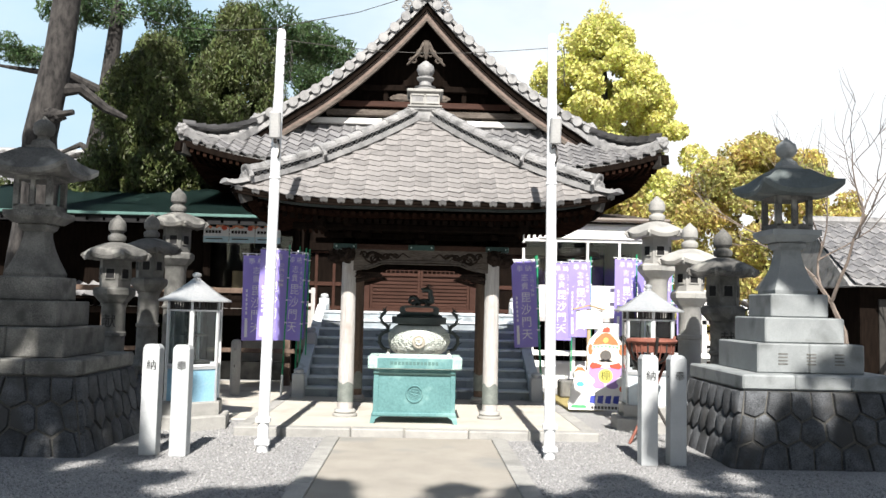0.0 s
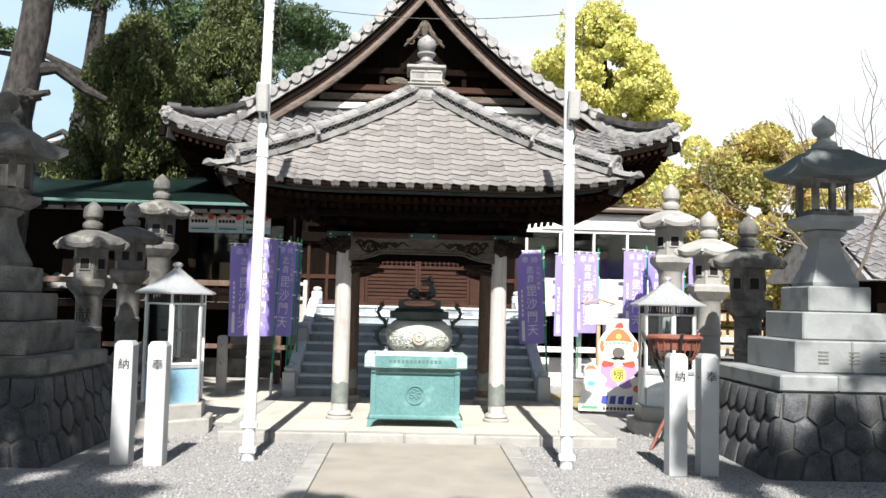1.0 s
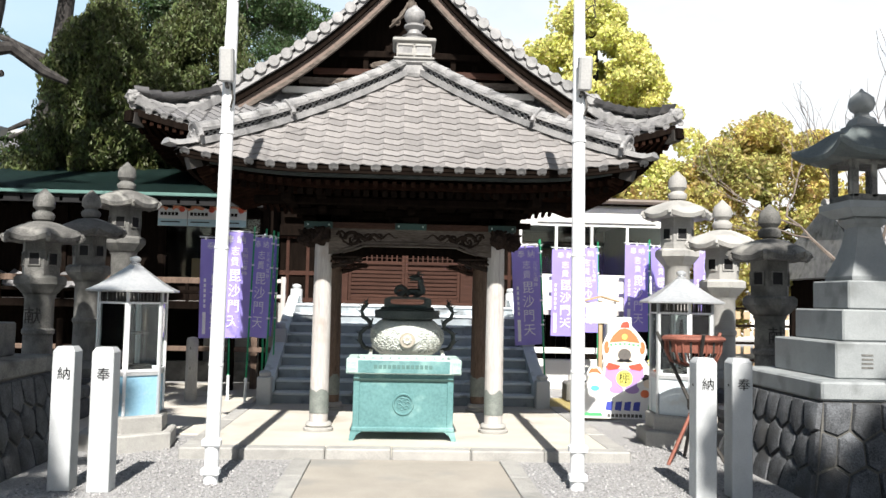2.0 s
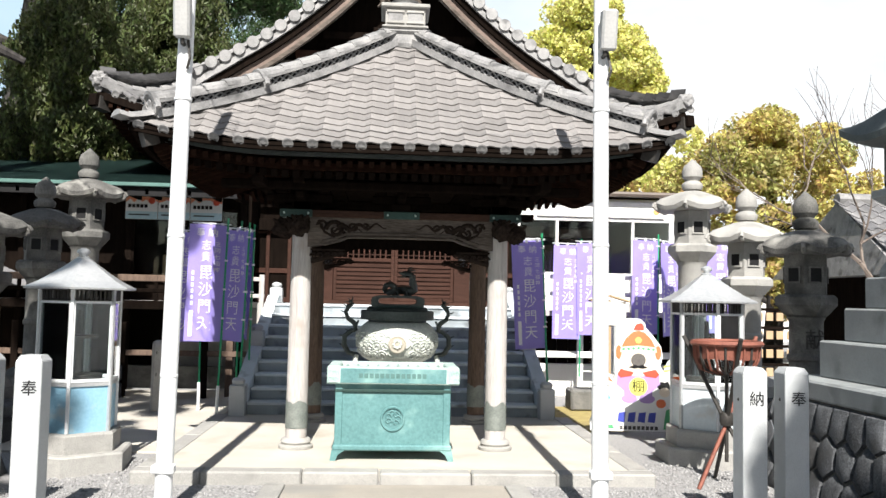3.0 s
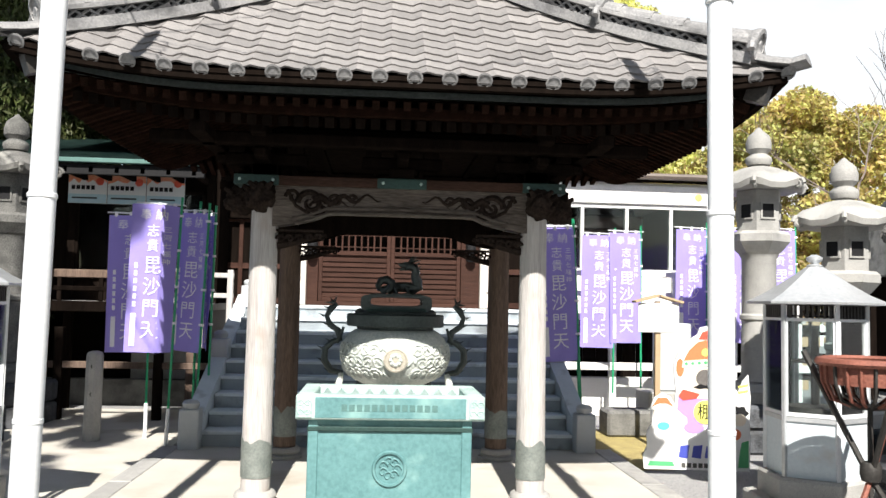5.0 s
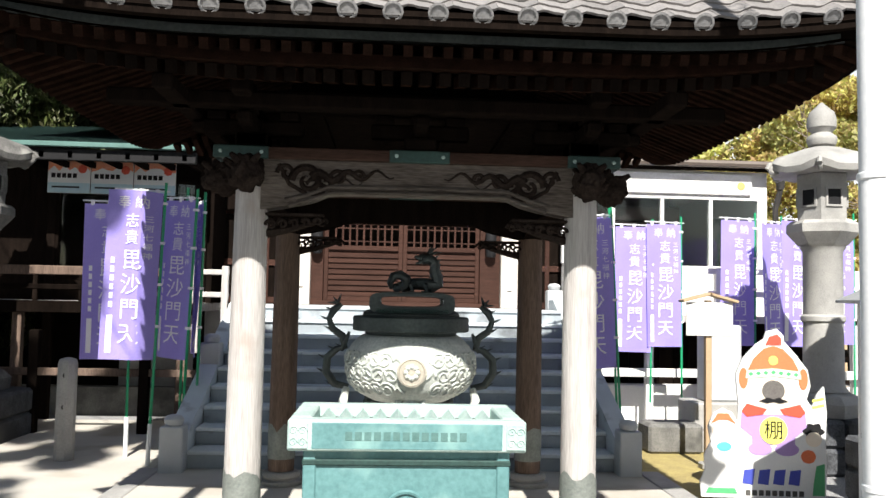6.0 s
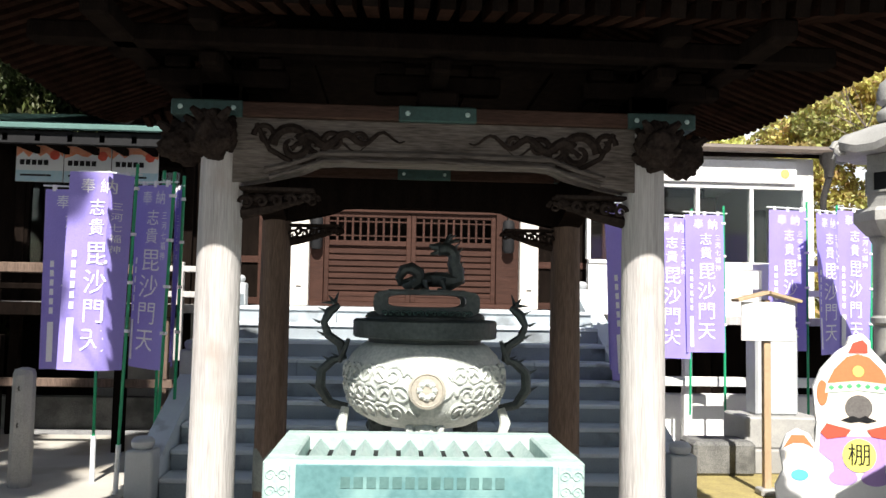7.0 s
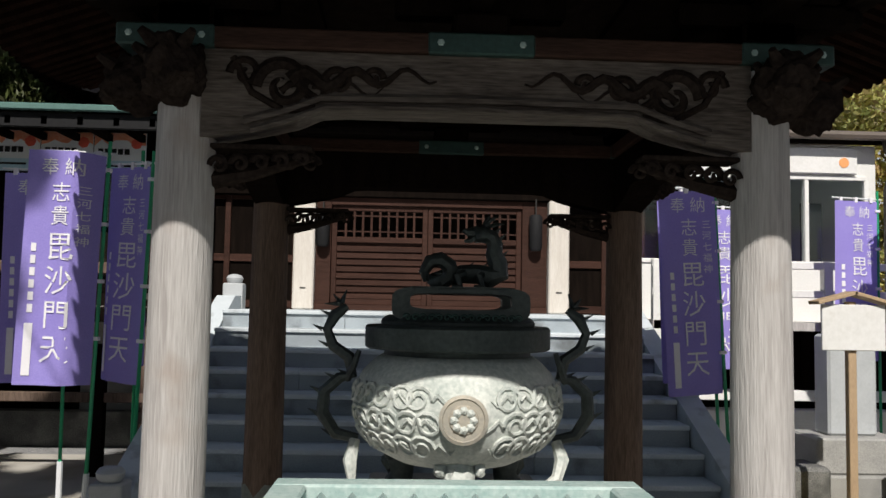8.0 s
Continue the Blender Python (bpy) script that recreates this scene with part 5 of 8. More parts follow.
# ---- offering box ----
def offering_box():
    ob = empty("offering_box", (-0.045, 10.85, 0), "green patinated copper offering box with a spiked top", "offering box")
    ob.matrix_basis = Matrix.LocRotScale((-0.055, 10.85, 0), None, (0.975, 1, 1))
    body = block(-0.5, 0.5, 0.06, 0.62, 0.1, 0.66, 0.008)
    part("body", body, PATINA, ob, "green copper body")
    for x in (-0.515, 0.45):
        for y in (0.045, 0.57):
            part("corner_post", block(x, x + 0.065, y, y + 0.065, 0.09, 0.66, 0.006), PATINA, ob)
    part("base_moulding", block(-0.53, 0.53, 0.03, 0.65, 0.085, 0.135, 0.012), PATINA, ob)
    part("top_moulding", block(-0.52, 0.52, 0.04, 0.64, 0.585, 0.615, 0.006), PATINA_DARK, ob)
    for sx in (-1, 1):
        for y0 in (0.03, 0.6):
            bm = bmesh.new()
            pr = [(0.42, 0.09), (0.535, 0.09), (0.55, 0.0), (0.5, 0.0), (0.475, 0.055)]
            a = [bm.verts.new((sx * x, y0, z)) for x, z in pr]
            b = [bm.verts.new((sx * x, y0 + 0.05, z)) for x, z in pr]
            bm.faces.new(a)
            bm.faces.new(b[::-1])
            for i in range(5):
                bm.faces.new((a[i], b[i], b[(i + 1) % 5], a[(i + 1) % 5]))
            bmesh.ops.recalc_face_normals(bm, faces=bm.faces[:])
            part("foot", bm, PATINA, ob, "flared foot")
    rim = bmesh.new()
    for x0, x1, y0, y1 in ((-0.59, 0.59, 0.0, 0.1), (-0.59, 0.59, 0.59, 0.69), (-0.59, -0.48, 0.1, 0.59), (0.48, 0.59, 0.1, 0.59)):
        block(x0, x1, y0, y1, 0.66, 0.81, 0.008, rim)
    part("rim", rim, PATINA_PALE, ob, "pale worn rim")
    part("front_panel", block(-0.47, 0.47, -0.004, 0.01, 0.672, 0.796, 0.002), PATINA, ob, "green rim panel")
    # solid black block paints the shade between the grate bars
    part("tray", block(-0.48, 0.48, 0.1, 0.59, 0.66, 0.745), BLACK, ob, "black tray filling as shade under the grate")
    for i in range(10):
        x = -0.43 + i * 0.0955
        bm = bmesh.new()
        a = [bm.verts.new(p) for p in ((x - 0.038, 0.105, 0.75), (x + 0.038, 0.105, 0.75), (x + 0.038, 0.585, 0.75), (x - 0.038, 0.585, 0.75))]
        t0, t1 = bm.verts.new((x, 0.15, 0.80)), bm.verts.new((x, 0.54, 0.80))
        bm.faces.new(a[::-1])
        bm.faces.new((a[0], a[1], t0))
        bm.faces.new((a[2], a[3], t1))
        bm.faces.new((a[1], a[2], t1, t0))
        bm.faces.new((a[3], a[0], t0, t1))
        part("grate_bar", bm, PATINA_PALE, ob, "pointed grate bar")
    for sx in (-1, 1):
        orn = bmesh.new()
        block(min(sx * 0.49, sx * 0.585), max(sx * 0.49, sx * 0.585), -0.007, 0.004, 0.672, 0.796, 0.003, orn)
        for k in range(4):
            carved_scroll(orn, sx * (0.515 + 0.045 * (k % 2)), 0.705 + 0.055 * (k // 2), 0.022, -0.008, 1.3, 0.005, 1)
        part("corner_fitting", orn, PATINA_PALE, ob, "embossed corner fitting")
    for i in range(13):
        x = -0.29 + i * 0.047
        part("bar", block(x - 0.017, x + 0.017, -0.007, 0.0, 0.715, 0.755), surface("worn_letter", (0.1, 0.2, 0.19), (0.06, 0.14, 0.13), 9, 0.7, 0), ob)
    crest = bmesh.new()
    ring = [(0.1 * math.cos(a * math.pi / 16), 0.055, 0.36 + 0.1 * math.sin(a * math.pi / 16)) for a in range(33)]
    tube(ring, 0.012, 6, crest)
    for k in range(7):
        a = k * 2 * math.pi / 7
        carved_scroll(crest, 0.045 * math.cos(a), 0.36 + 0.045 * math.sin(a), 0.03, 0.055, 1.1, 0.007, 1)
    part("crest", crest, PATINA, ob, "raised round crest", True)
offering_box()


# ---- incense burner ----
def incense_burner():
    rng = random.Random(21)
    X, Y = -0.015, 12.28
    pl = empty("stone_plinth", (X, Y, 0), "square granite plinth under the incense burner", "plinth")
    part("plinth_base", block(-0.42, 0.42, -0.4, 0.4, 0, 0.16, 0.012), GRANITE, pl)
    part("plinth_block", block(-0.36, 0.36, -0.34, 0.34, 0.16, 0.62, 0.01), GRANITE, pl)
    u = empty("incense_burner", (X, Y, 0.62), "large weathered bronze incense burner with dragon handles", "incense burner")
    # bowl
    R = 0.425
    prof = [(0.12, 0.115), (0.24, 0.125), (0.33, 0.17), (0.39, 0.235), (0.42, 0.31), (R, 0.36), (0.415, 0.42), (0.385, 0.48), (0.34, 0.525), (0.31, 0.545)]
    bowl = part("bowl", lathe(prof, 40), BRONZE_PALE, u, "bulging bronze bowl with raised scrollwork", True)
    # the collar above the sun line takes the dark bronze as painted shade
    neck = part("neck", lathe([(0.31, 0.53), (0.3, 0.545), (0.3, 0.565), (0.37, 0.57), (0.38, 0.578), (0.38, 0.655), (0.37, 0.665), (0.315, 0.668), (0.318, 0.68), (0.3, 0.70), (0.285, 0.705)], 40), BRONZE, u, "bronze collar, darkened for shade", True)
    # scroll relief over the lit belly
    def on_bowl(az, z, out=0.004):
        r = np.interp(z, [p[1] for p in prof], [p[0] for p in prof]) + out
        return (r * math.sin(az), -r * math.cos(az), z)
    rel = bmesh.new()
    for i in range(15):
        az = -1.35 + i * 0.193
        if abs(az) < 0.24:
            continue
        for j, z in enumerate((0.22, 0.31, 0.40)):
            pts, f = [], 1 if (i + j) % 2 else -1
            a0 = az + (0.09 if j % 2 else 0) + rng.uniform(-0.02, 0.02)
            n = 16
            for k in range(n):
                t = k / (n - 1) * 1.45 * 2 * math.pi
                r = 0.052 * (1 - 0.72 * k / (n - 1))
                pts.append(on_bowl(a0 + f * r * math.cos(t) / 0.38, z + r * math.sin(t)))
            tube(pts, [0.009 * (1 - 0.4 * k / n) for k in range(n)], 5, rel)
            tail = [on_bowl(a0 + f * (0.13 + 0.05 * k), z + 0.02 * math.sin(k * 1.6)) for k in range(5)]
            tube(tail, [0.008, 0.009, 0.007, 0.005, 0.003], 4, rel)
    part("scroll_relief", rel, BRONZE_PALE, bowl, "raised arabesque scrollwork", True, "stuff")
    med = bmesh.new()
    c = Vector(on_bowl(0, 0.335, 0.0))
    tilt = Matrix.Translation(c) @ pose(0, 0, 0, 90)
    lathe([(0.088, -0.02), (0.09, 0.008), (0.078, 0.012), (0.074, 0.006), (0.055, 0.006), (0.05, 0.012), (0.01, 0.014)], 28, med)
    for k in range(8):
        a = k * math.pi / 4
        pb = bmesh.new()
        bmesh.ops.create_icosphere(pb, subdivisions=1, radius=0.018, matrix=tilt @ Matrix.Translation((0.035 * math.cos(a), 0.035 * math.sin(a), 0.01)))
        part("petal", pb, BRONZE_PALE, bowl, smooth=True)
    bmesh.ops.transform(med, matrix=tilt, verts=med.verts[:])
    part("medallion", med, surface("gilt_bronze", (0.47, 0.42, 0.34), (0.33, 0.31, 0.27), 9, 0.6, 0.2, metal=0.2), bowl, "round flower medallion, faintly gilt", True)
    # feet with beast faces
    for k in range(3):
        a = -math.pi / 2 + k * 2 * math.pi / 3
        ft = bmesh.new()
        x, y = 0.24 * math.cos(a), 0.24 * math.sin(a)
        tube([(x * 0.95, y * 0.95, 0.17), (x * 1.08, y * 1.08, 0.1), (x * 1.05, y * 1.05, 0.04), (x * 1.12, y * 1.12, 0.0)], [0.06, 0.062, 0.05, 0.06], 10, ft)
        lump(ft, rng, (x * 1.2, y * 1.2, 0.085), (0.055, 0.04, 0.06))
        for f in (-1, 1):
            sx, sy = -math.sin(a), math.cos(a)
            lump(ft, rng, (x * 1.12 + f * 0.075 * sx, y * 1.12 + f * 0.075 * sy, 0.13), (0.025, 0.025, 0.03))
        # front foot pale as if sunlit, rear feet dark as if shaded
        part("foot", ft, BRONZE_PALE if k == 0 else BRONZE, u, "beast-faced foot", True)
    # pierced crown with a long slot, and its band of leaves
    lid = bmesh.new()
    n = 30
    out, inn = [], []
    for k in range(n):
        t = 2 * math.pi * k / n
        ex = lambda v: math.copysign(abs(v) ** 0.45, v)
        out.append((0.272 * ex(math.cos(t)), 0.07 * ex(math.sin(t))))
        inn.append((0.2 * ex(math.cos(t)), 0.032 * ex(math.sin(t))))
    for y0, y1 in ((-0.2, -0.13), (0.13, 0.2)):
        fo = [lid.verts.new((x, y0, 0.75 + z)) for x, z in out]
        fi = [lid.verts.new((x, y0, 0.762 + z)) for x, z in inn]
        bo = [lid.verts.new((x, y1, 0.75 + z)) for x, z in out]
        bi = [lid.verts.new((x, y1, 0.762 + z)) for x, z in inn]
        for k in range(n):
            j = (k + 1) % n
            lid.faces.new((fo[k], fo[j], fi[j], fi[k]))
            lid.faces.new((bo[j], bo[k], bi[k], bi[j]))
            lid.faces.new((fo[j], fo[k], bo[k], bo[j]))
            lid.faces.new((fi[k], fi[j], bi[j], bi[k]))
    block(-0.2, 0.2, -0.2, 0.2, 0.805, 0.82, 0.006, lid)
    bmesh.ops.recalc_face_normals(lid, faces=lid.faces[:])
    crown = part("crown", lid, BRONZE, u, "pierced bronze crown with long slots")
    band = bmesh.new()
    for k in range(15):
        carved_scroll(band, -0.21 + 0.03 * k, 0.70, 0.014, -0.325, 1.1, 0.005, 1 if k % 2 else -1)
    part("leaf_band", band, PATINA_DARK, crown)
    # coiled dragon on top
    dr = bmesh.new()
    body = [(-0.135, -0.02, 0.965), (-0.145, -0.03, 1.0), (-0.12, -0.03, 1.045), (-0.08, -0.02, 1.055), (-0.04, -0.01, 1.03), (-0.035, 0.0, 0.99), (-0.06, 0.01, 0.965), (-0.1, 0.03, 0.97), (-0.05, 0.04, 0.985), (0.02, 0.03, 1.0), (0.08, 0.01, 1.0), (0.13, -0.01, 0.985), (0.165, 0.0, 1.0), (0.16, 0.0, 1.05), (0.145, 0.0, 1.085), (0.15, 0.0, 1.12), (0.135, 0.0, 1.15), (0.1, -0.01, 1.165), (0.06, -0.02, 1.155)]
    tube(body, [0.012, 0.022, 0.03, 0.033, 0.034, 0.034, 0.034, 0.035, 0.038, 0.04, 0.042, 0.047, 0.046, 0.042, 0.036, 0.034, 0.034, 0.037, 0.03], 9, dr)
    tube([(0.075, -0.015, 1.175), (0.035, -0.025, 1.17), (0.012, -0.025, 1.178)], [0.026, 0.018, 0.008], 7, dr)
    tube([(0.07, -0.015, 1.155), (0.04, -0.025, 1.135), (0.02, -0.025, 1.132)], [0.018, 0.012, 0.005], 6, dr)
    for dx, dz in ((0.06, 0.05), (0.09, 0.02), (0.03, 0.055)):
        tube([(0.1, 0.0, 1.19), (0.1 + dx * 0.6, 0.012, 1.195 + dz * 0.7), (0.1 + dx, 0.012, 1.19 + dz)], [0.012, 0.009, 0.002], 5, dr)
    for i in range(8, 17):
        x, y, z = body[i]
        tube([(x + 0.02, y, z + 0.025), (x + 0.045, y, z + 0.05)], [0.01, 0.001], 4, dr)
    for x, y in ((0.02, -0.04), (0.11, -0.05), (0.14, 0.05)):
        tube([(x, y * 0.3, 1.0), (x - 0.03, y, 0.985), (x - 0.015, y * 1.2, 0.945), (x - 0.05, y * 1.3, 0.943)], [0.02, 0.017, 0.014, 0.01], 6, dr)
    bmesh.ops.translate(dr, vec=(0, 0, -0.12), verts=dr.verts[:])
    part("lid_dragon", dr, BRONZE, u, "coiled dark bronze dragon ornament", True)
    # dragon handles at both sides
    for f in (-1, 1):
        hd = bmesh.new()
        p = [(0.40, 0.20), (0.49, 0.22), (0.545, 0.30), (0.54, 0.39), (0.48, 0.445), (0.43, 0.46), (0.445, 0.53), (0.51, 0.575), (0.535, 0.64), (0.505, 0.70), (0.455, 0.735)]
        pts = [(f * x, 0.0, z) for x, z in p]
        tube(pts, [0.02, 0.025, 0.028, 0.027, 0.024, 0.025, 0.026, 0.024, 0.02, 0.026, 0.015], 8, hd)
        for i in range(1, 10):
            x, z = p[i]
            tube([(f * (x + 0.02), 0, z), (f * (x + 0.062), 0, z + 0.02)], [0.012, 0.001], 4, hd)
        for dx, dz in ((0.035, 0.04), (0.07, 0.0), (-0.02, 0.06)):
            tube([(f * 0.48, 0, 0.745), (f * (0.48 + dx), 0.01, 0.745 + dz)], [0.014, 0.002], 5, hd)
        tube([(f * 0.45, 0, 0.44), (f * 0.42, -0.04, 0.50), (f * 0.4, -0.04, 0.56)], [0.018, 0.014, 0.01], 6, hd)
        part("dragon_handle", hd, BRONZE, u, "dragon-shaped handle", True)
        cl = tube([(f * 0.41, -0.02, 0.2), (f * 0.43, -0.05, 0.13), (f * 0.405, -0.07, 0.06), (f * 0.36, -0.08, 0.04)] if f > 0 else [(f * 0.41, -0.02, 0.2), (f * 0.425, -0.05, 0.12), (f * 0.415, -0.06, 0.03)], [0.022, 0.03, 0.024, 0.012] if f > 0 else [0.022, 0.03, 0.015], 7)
        part("dragon_tail", cl, BRONZE_PALE, u, "pale tail tip", True)
incense_burner()


# ---- flag poles with floodlights ----
def flag_pole(x, y, lean, label):
    p = empty("flag_pole", (x, y, G), label, "pole", "flag poles")
    r = 0.056
    part("shaft", lathe([(r * 1.05, 0.0), (r * 1.03, 1.0), (r, 1.9)], 20), WHITE_METAL, p, smooth=True)
    part("shaft", lathe([(r * 0.97, 1.9), (r * 0.95, 3.0), (r * 0.93, 3.75)], 20), WHITE_METAL, p, smooth=True)
    part("shaft", lathe([(r * 0.86, 3.75), (r * 0.84, 4.42), (r * 0.6, 4.45)], 20), WHITE_METAL, p, smooth=True)
    for z in (0.95, 1.9, 2.85):
        part("joint_band", lathe([(r * 1.02, z - 0.012), (r * 1.09, z - 0.008), (r * 1.09, z + 0.008), (r * 1.02, z + 0.012)], 20), WHITE_METAL, p, smooth=True)
    for z in (0.1, 0.33):
        bm = block(-0.075, 0.075, -0.07, 0.02, z - 0.03, z + 0.03, 0.01)
        part("clamp", bm, WHITE_METAL, p, "bolted clamp")
    fl = bmesh.new()
    block(-0.055, 0.055, -0.1, 0.0, -0.16, 0.12, 0.015, fl)
    head = part("floodlight", fl, surface("lamp_grey", (0.55, 0.55, 0.54), (0.42, 0.42, 0.42), 5, 0.45, 0.0, metal=0.3), p, "grey floodlight head")
    head.matrix_basis = pose(0.0 if x < 0 else 0.02, -0.075, 3.42, 12, 0, 0)
    part("lamp_bracket", tube([(0, -0.05, 3.22), (0, -0.1, 3.22), (0, -0.11, 3.3)], 0.016, 6), IRON, p, "black lamp bracket")
    part("lamp_cable", tube([(0.03, -0.06, 3.25), (0.05, -0.08, 3.12), (0.03, -0.06, 3.05)], 0.01, 5), IRON, p)
    for k in range(4):
        z = 3.95 + 0.1 * k
        part("halyard_hook", tube([(0.04, -0.02, z), (0.11, -0.04, z + 0.05), (0.13, -0.03, z - 0.06)], 0.006, 4), IRON, p)
    p.matrix_basis = pose(x, y, G, 0, lean, 0)
    return p
flag_pole(-1.605, 9.37, 0.55, "tall white metal pole with a grey floodlight")
flag_pole(1.352, 9.26, -0.35, "tall white metal pole with a small floodlight")
cable = empty("overhead_cable", (0, 9.3, 4.0), "thin dark cable strung over the forecourt", "cable")
part("wire", tube([(-1.55 + 2.88 * i / 12, 0, 0.22 - 0.1 * math.sin(math.pi * i / 12)) for i in range(13)], 0.004, 4), IRON, cable)
part("wire", tube([(-1.58, 0.0, 0.34), (-2.4, 1.0, 0.62), (-3.4, 2.2, 1.05), (-5, 4.0, 1.9)], 0.006, 4), IRON, cable)
part("wire", tube([(-1.56, 0.0, 0.36), (-0.8, 0.6, 0.75), (0.1, 1.2, 1.3)], 0.005, 4), IRON, cable)


# ---- inscribed pillars ----
def pillar(x, y, ch):
    p = empty("stone_pillar", (x, y, G), "square white granite pillar with one carved black character", "pillar", "inscribed pillars")
    w = 0.083
    bm = bmesh.new()
    block(-w, w, -w, w, 0, 1.06, 0.006, bm)
    bm2 = lathe([(w * 1.38, 1.06), (w * 1.0, 1.095)], 4, bm, phase=math.pi / 4)
    part("shaft", bm2, GRANITE_CLEAN, p)
    glyphs(ch, 0.105, BLACK, p, pose(0.01, -w - 0.003, 0.885, 90), 0.001, "carved_character", label="black painted character")
    b = lathe([(0.012, 0), (0.008, 0.004)], 8)
    o = part("mounting_hole", b, IRON, p)
    o.matrix_basis = pose(-w - 0.001, -0.01, 0.88, 0, -90, 0)
for x, y, ch in ((-2.68, 9.12, "\u7d0d"), (-2.375, 9.09, "\u5949"), (2.305, 9.03, "\u7d0d"), (2.60, 9.05, "\u5949")):
    pillar(x, y, ch)


# ---- big lanterns on stone pedestals ----
def voronoi_stones(rng, x0, x1, z0, z1, size):
    """Polygons of a random stone wall: jittered cells clipped by their neighbours."""
    pts = []
    rows = max(2, round((z1 - z0) / size))
    for r in range(rows):
        n = max(2, round((x1 - x0) / (size * 1.08)))
        for c in range(-1, n + 1):
            pts.append((x0 + (c + 0.5 + 0.5 * (r % 2)) * (x1 - x0) / n + rng.uniform(-0.16, 0.16) * size, z0 + (r + 0.5) * (z1 - z0) / rows + rng.uniform(-0.14, 0.14) * size))
    cells = []
    for i, (px, pz) in enumerate(pts):
        poly = [(x0, z0), (x1, z0), (x1, z1), (x0, z1)]
        for j, (qx, qz) in enumerate(pts):
            if i == j or (qx - px) ** 2 + (qz - pz) ** 2 > (3 * size) ** 2:
                continue
            mx, mz, nx, nz = (px + qx) / 2, (pz + qz) / 2, qx - px, qz - pz
            res = []
            for k in range(len(poly)):
                a, b = poly[k], poly[(k + 1) % len(poly)]
                da, db = (a[0] - mx) * nx + (a[1] - mz) * nz, (b[0] - mx) * nx + (b[1] - mz) * nz
                if da <= 0:
                    res.append(a)
                if da * db < 0:
                    t = da / (da - db)
                    res.append((a[0] + t * (b[0] - a[0]), a[1] + t * (b[1] - a[1])))
            poly = res
            if len(poly) < 3:
                break
        if len(poly) >= 3:
            area = abs(sum(poly[k][0] * poly[(k + 1) % len(poly)][1] - poly[(k + 1) % len(poly)][0] * poly[k][1] for k in range(len(poly)))) / 2
            if area > 0.002:
                cells.append(poly)
    return cells


def stone_face(parent, rng, half_lo, half_hi, z0, z1, turn, size, rough):
    """One battered face of rubble stones, each a bulging piece."""
    rot = pose(0, 0, 0, 0, 0, turn)
    for poly in voronoi_stones(rng, -1, 1, 0, (z1 - z0) / half_lo, size / half_lo):
        cx, cz = sum(p[0] for p in poly) / len(poly), sum(p[1] for p in poly) / len(poly)
        bm = bmesh.new()
        def place(u, v, out):
            z = z0 + v * half_lo
            t = (z - z0) / (z1 - z0)
            h = half_lo + (half_hi - half_lo) * (t ** 0.8)
            return rot @ Vector((u * h, -h - out, z))
        rings = []
        for shrink, out in ((0.955, -0.03), (0.95, 0.0), (0.86, 0.026 + rng.uniform(0, rough)), (0.55, 0.04 + rng.uniform(0, rough))):
            rings.append([bm.verts.new(place(cx + (u - cx) * shrink, cz + (v - cz) * shrink, out)) for u, v in poly])
        n = len(poly)
        for a, b in zip(rings, rings[1:]):
            for k in range(n):
                bm.faces.new((a[k], a[(k + 1) % n], b[(k + 1) % n], b[k]))
        bm.faces.new(rings[-1])
        part("stone", bm, RUBBLE, parent, smooth=True)


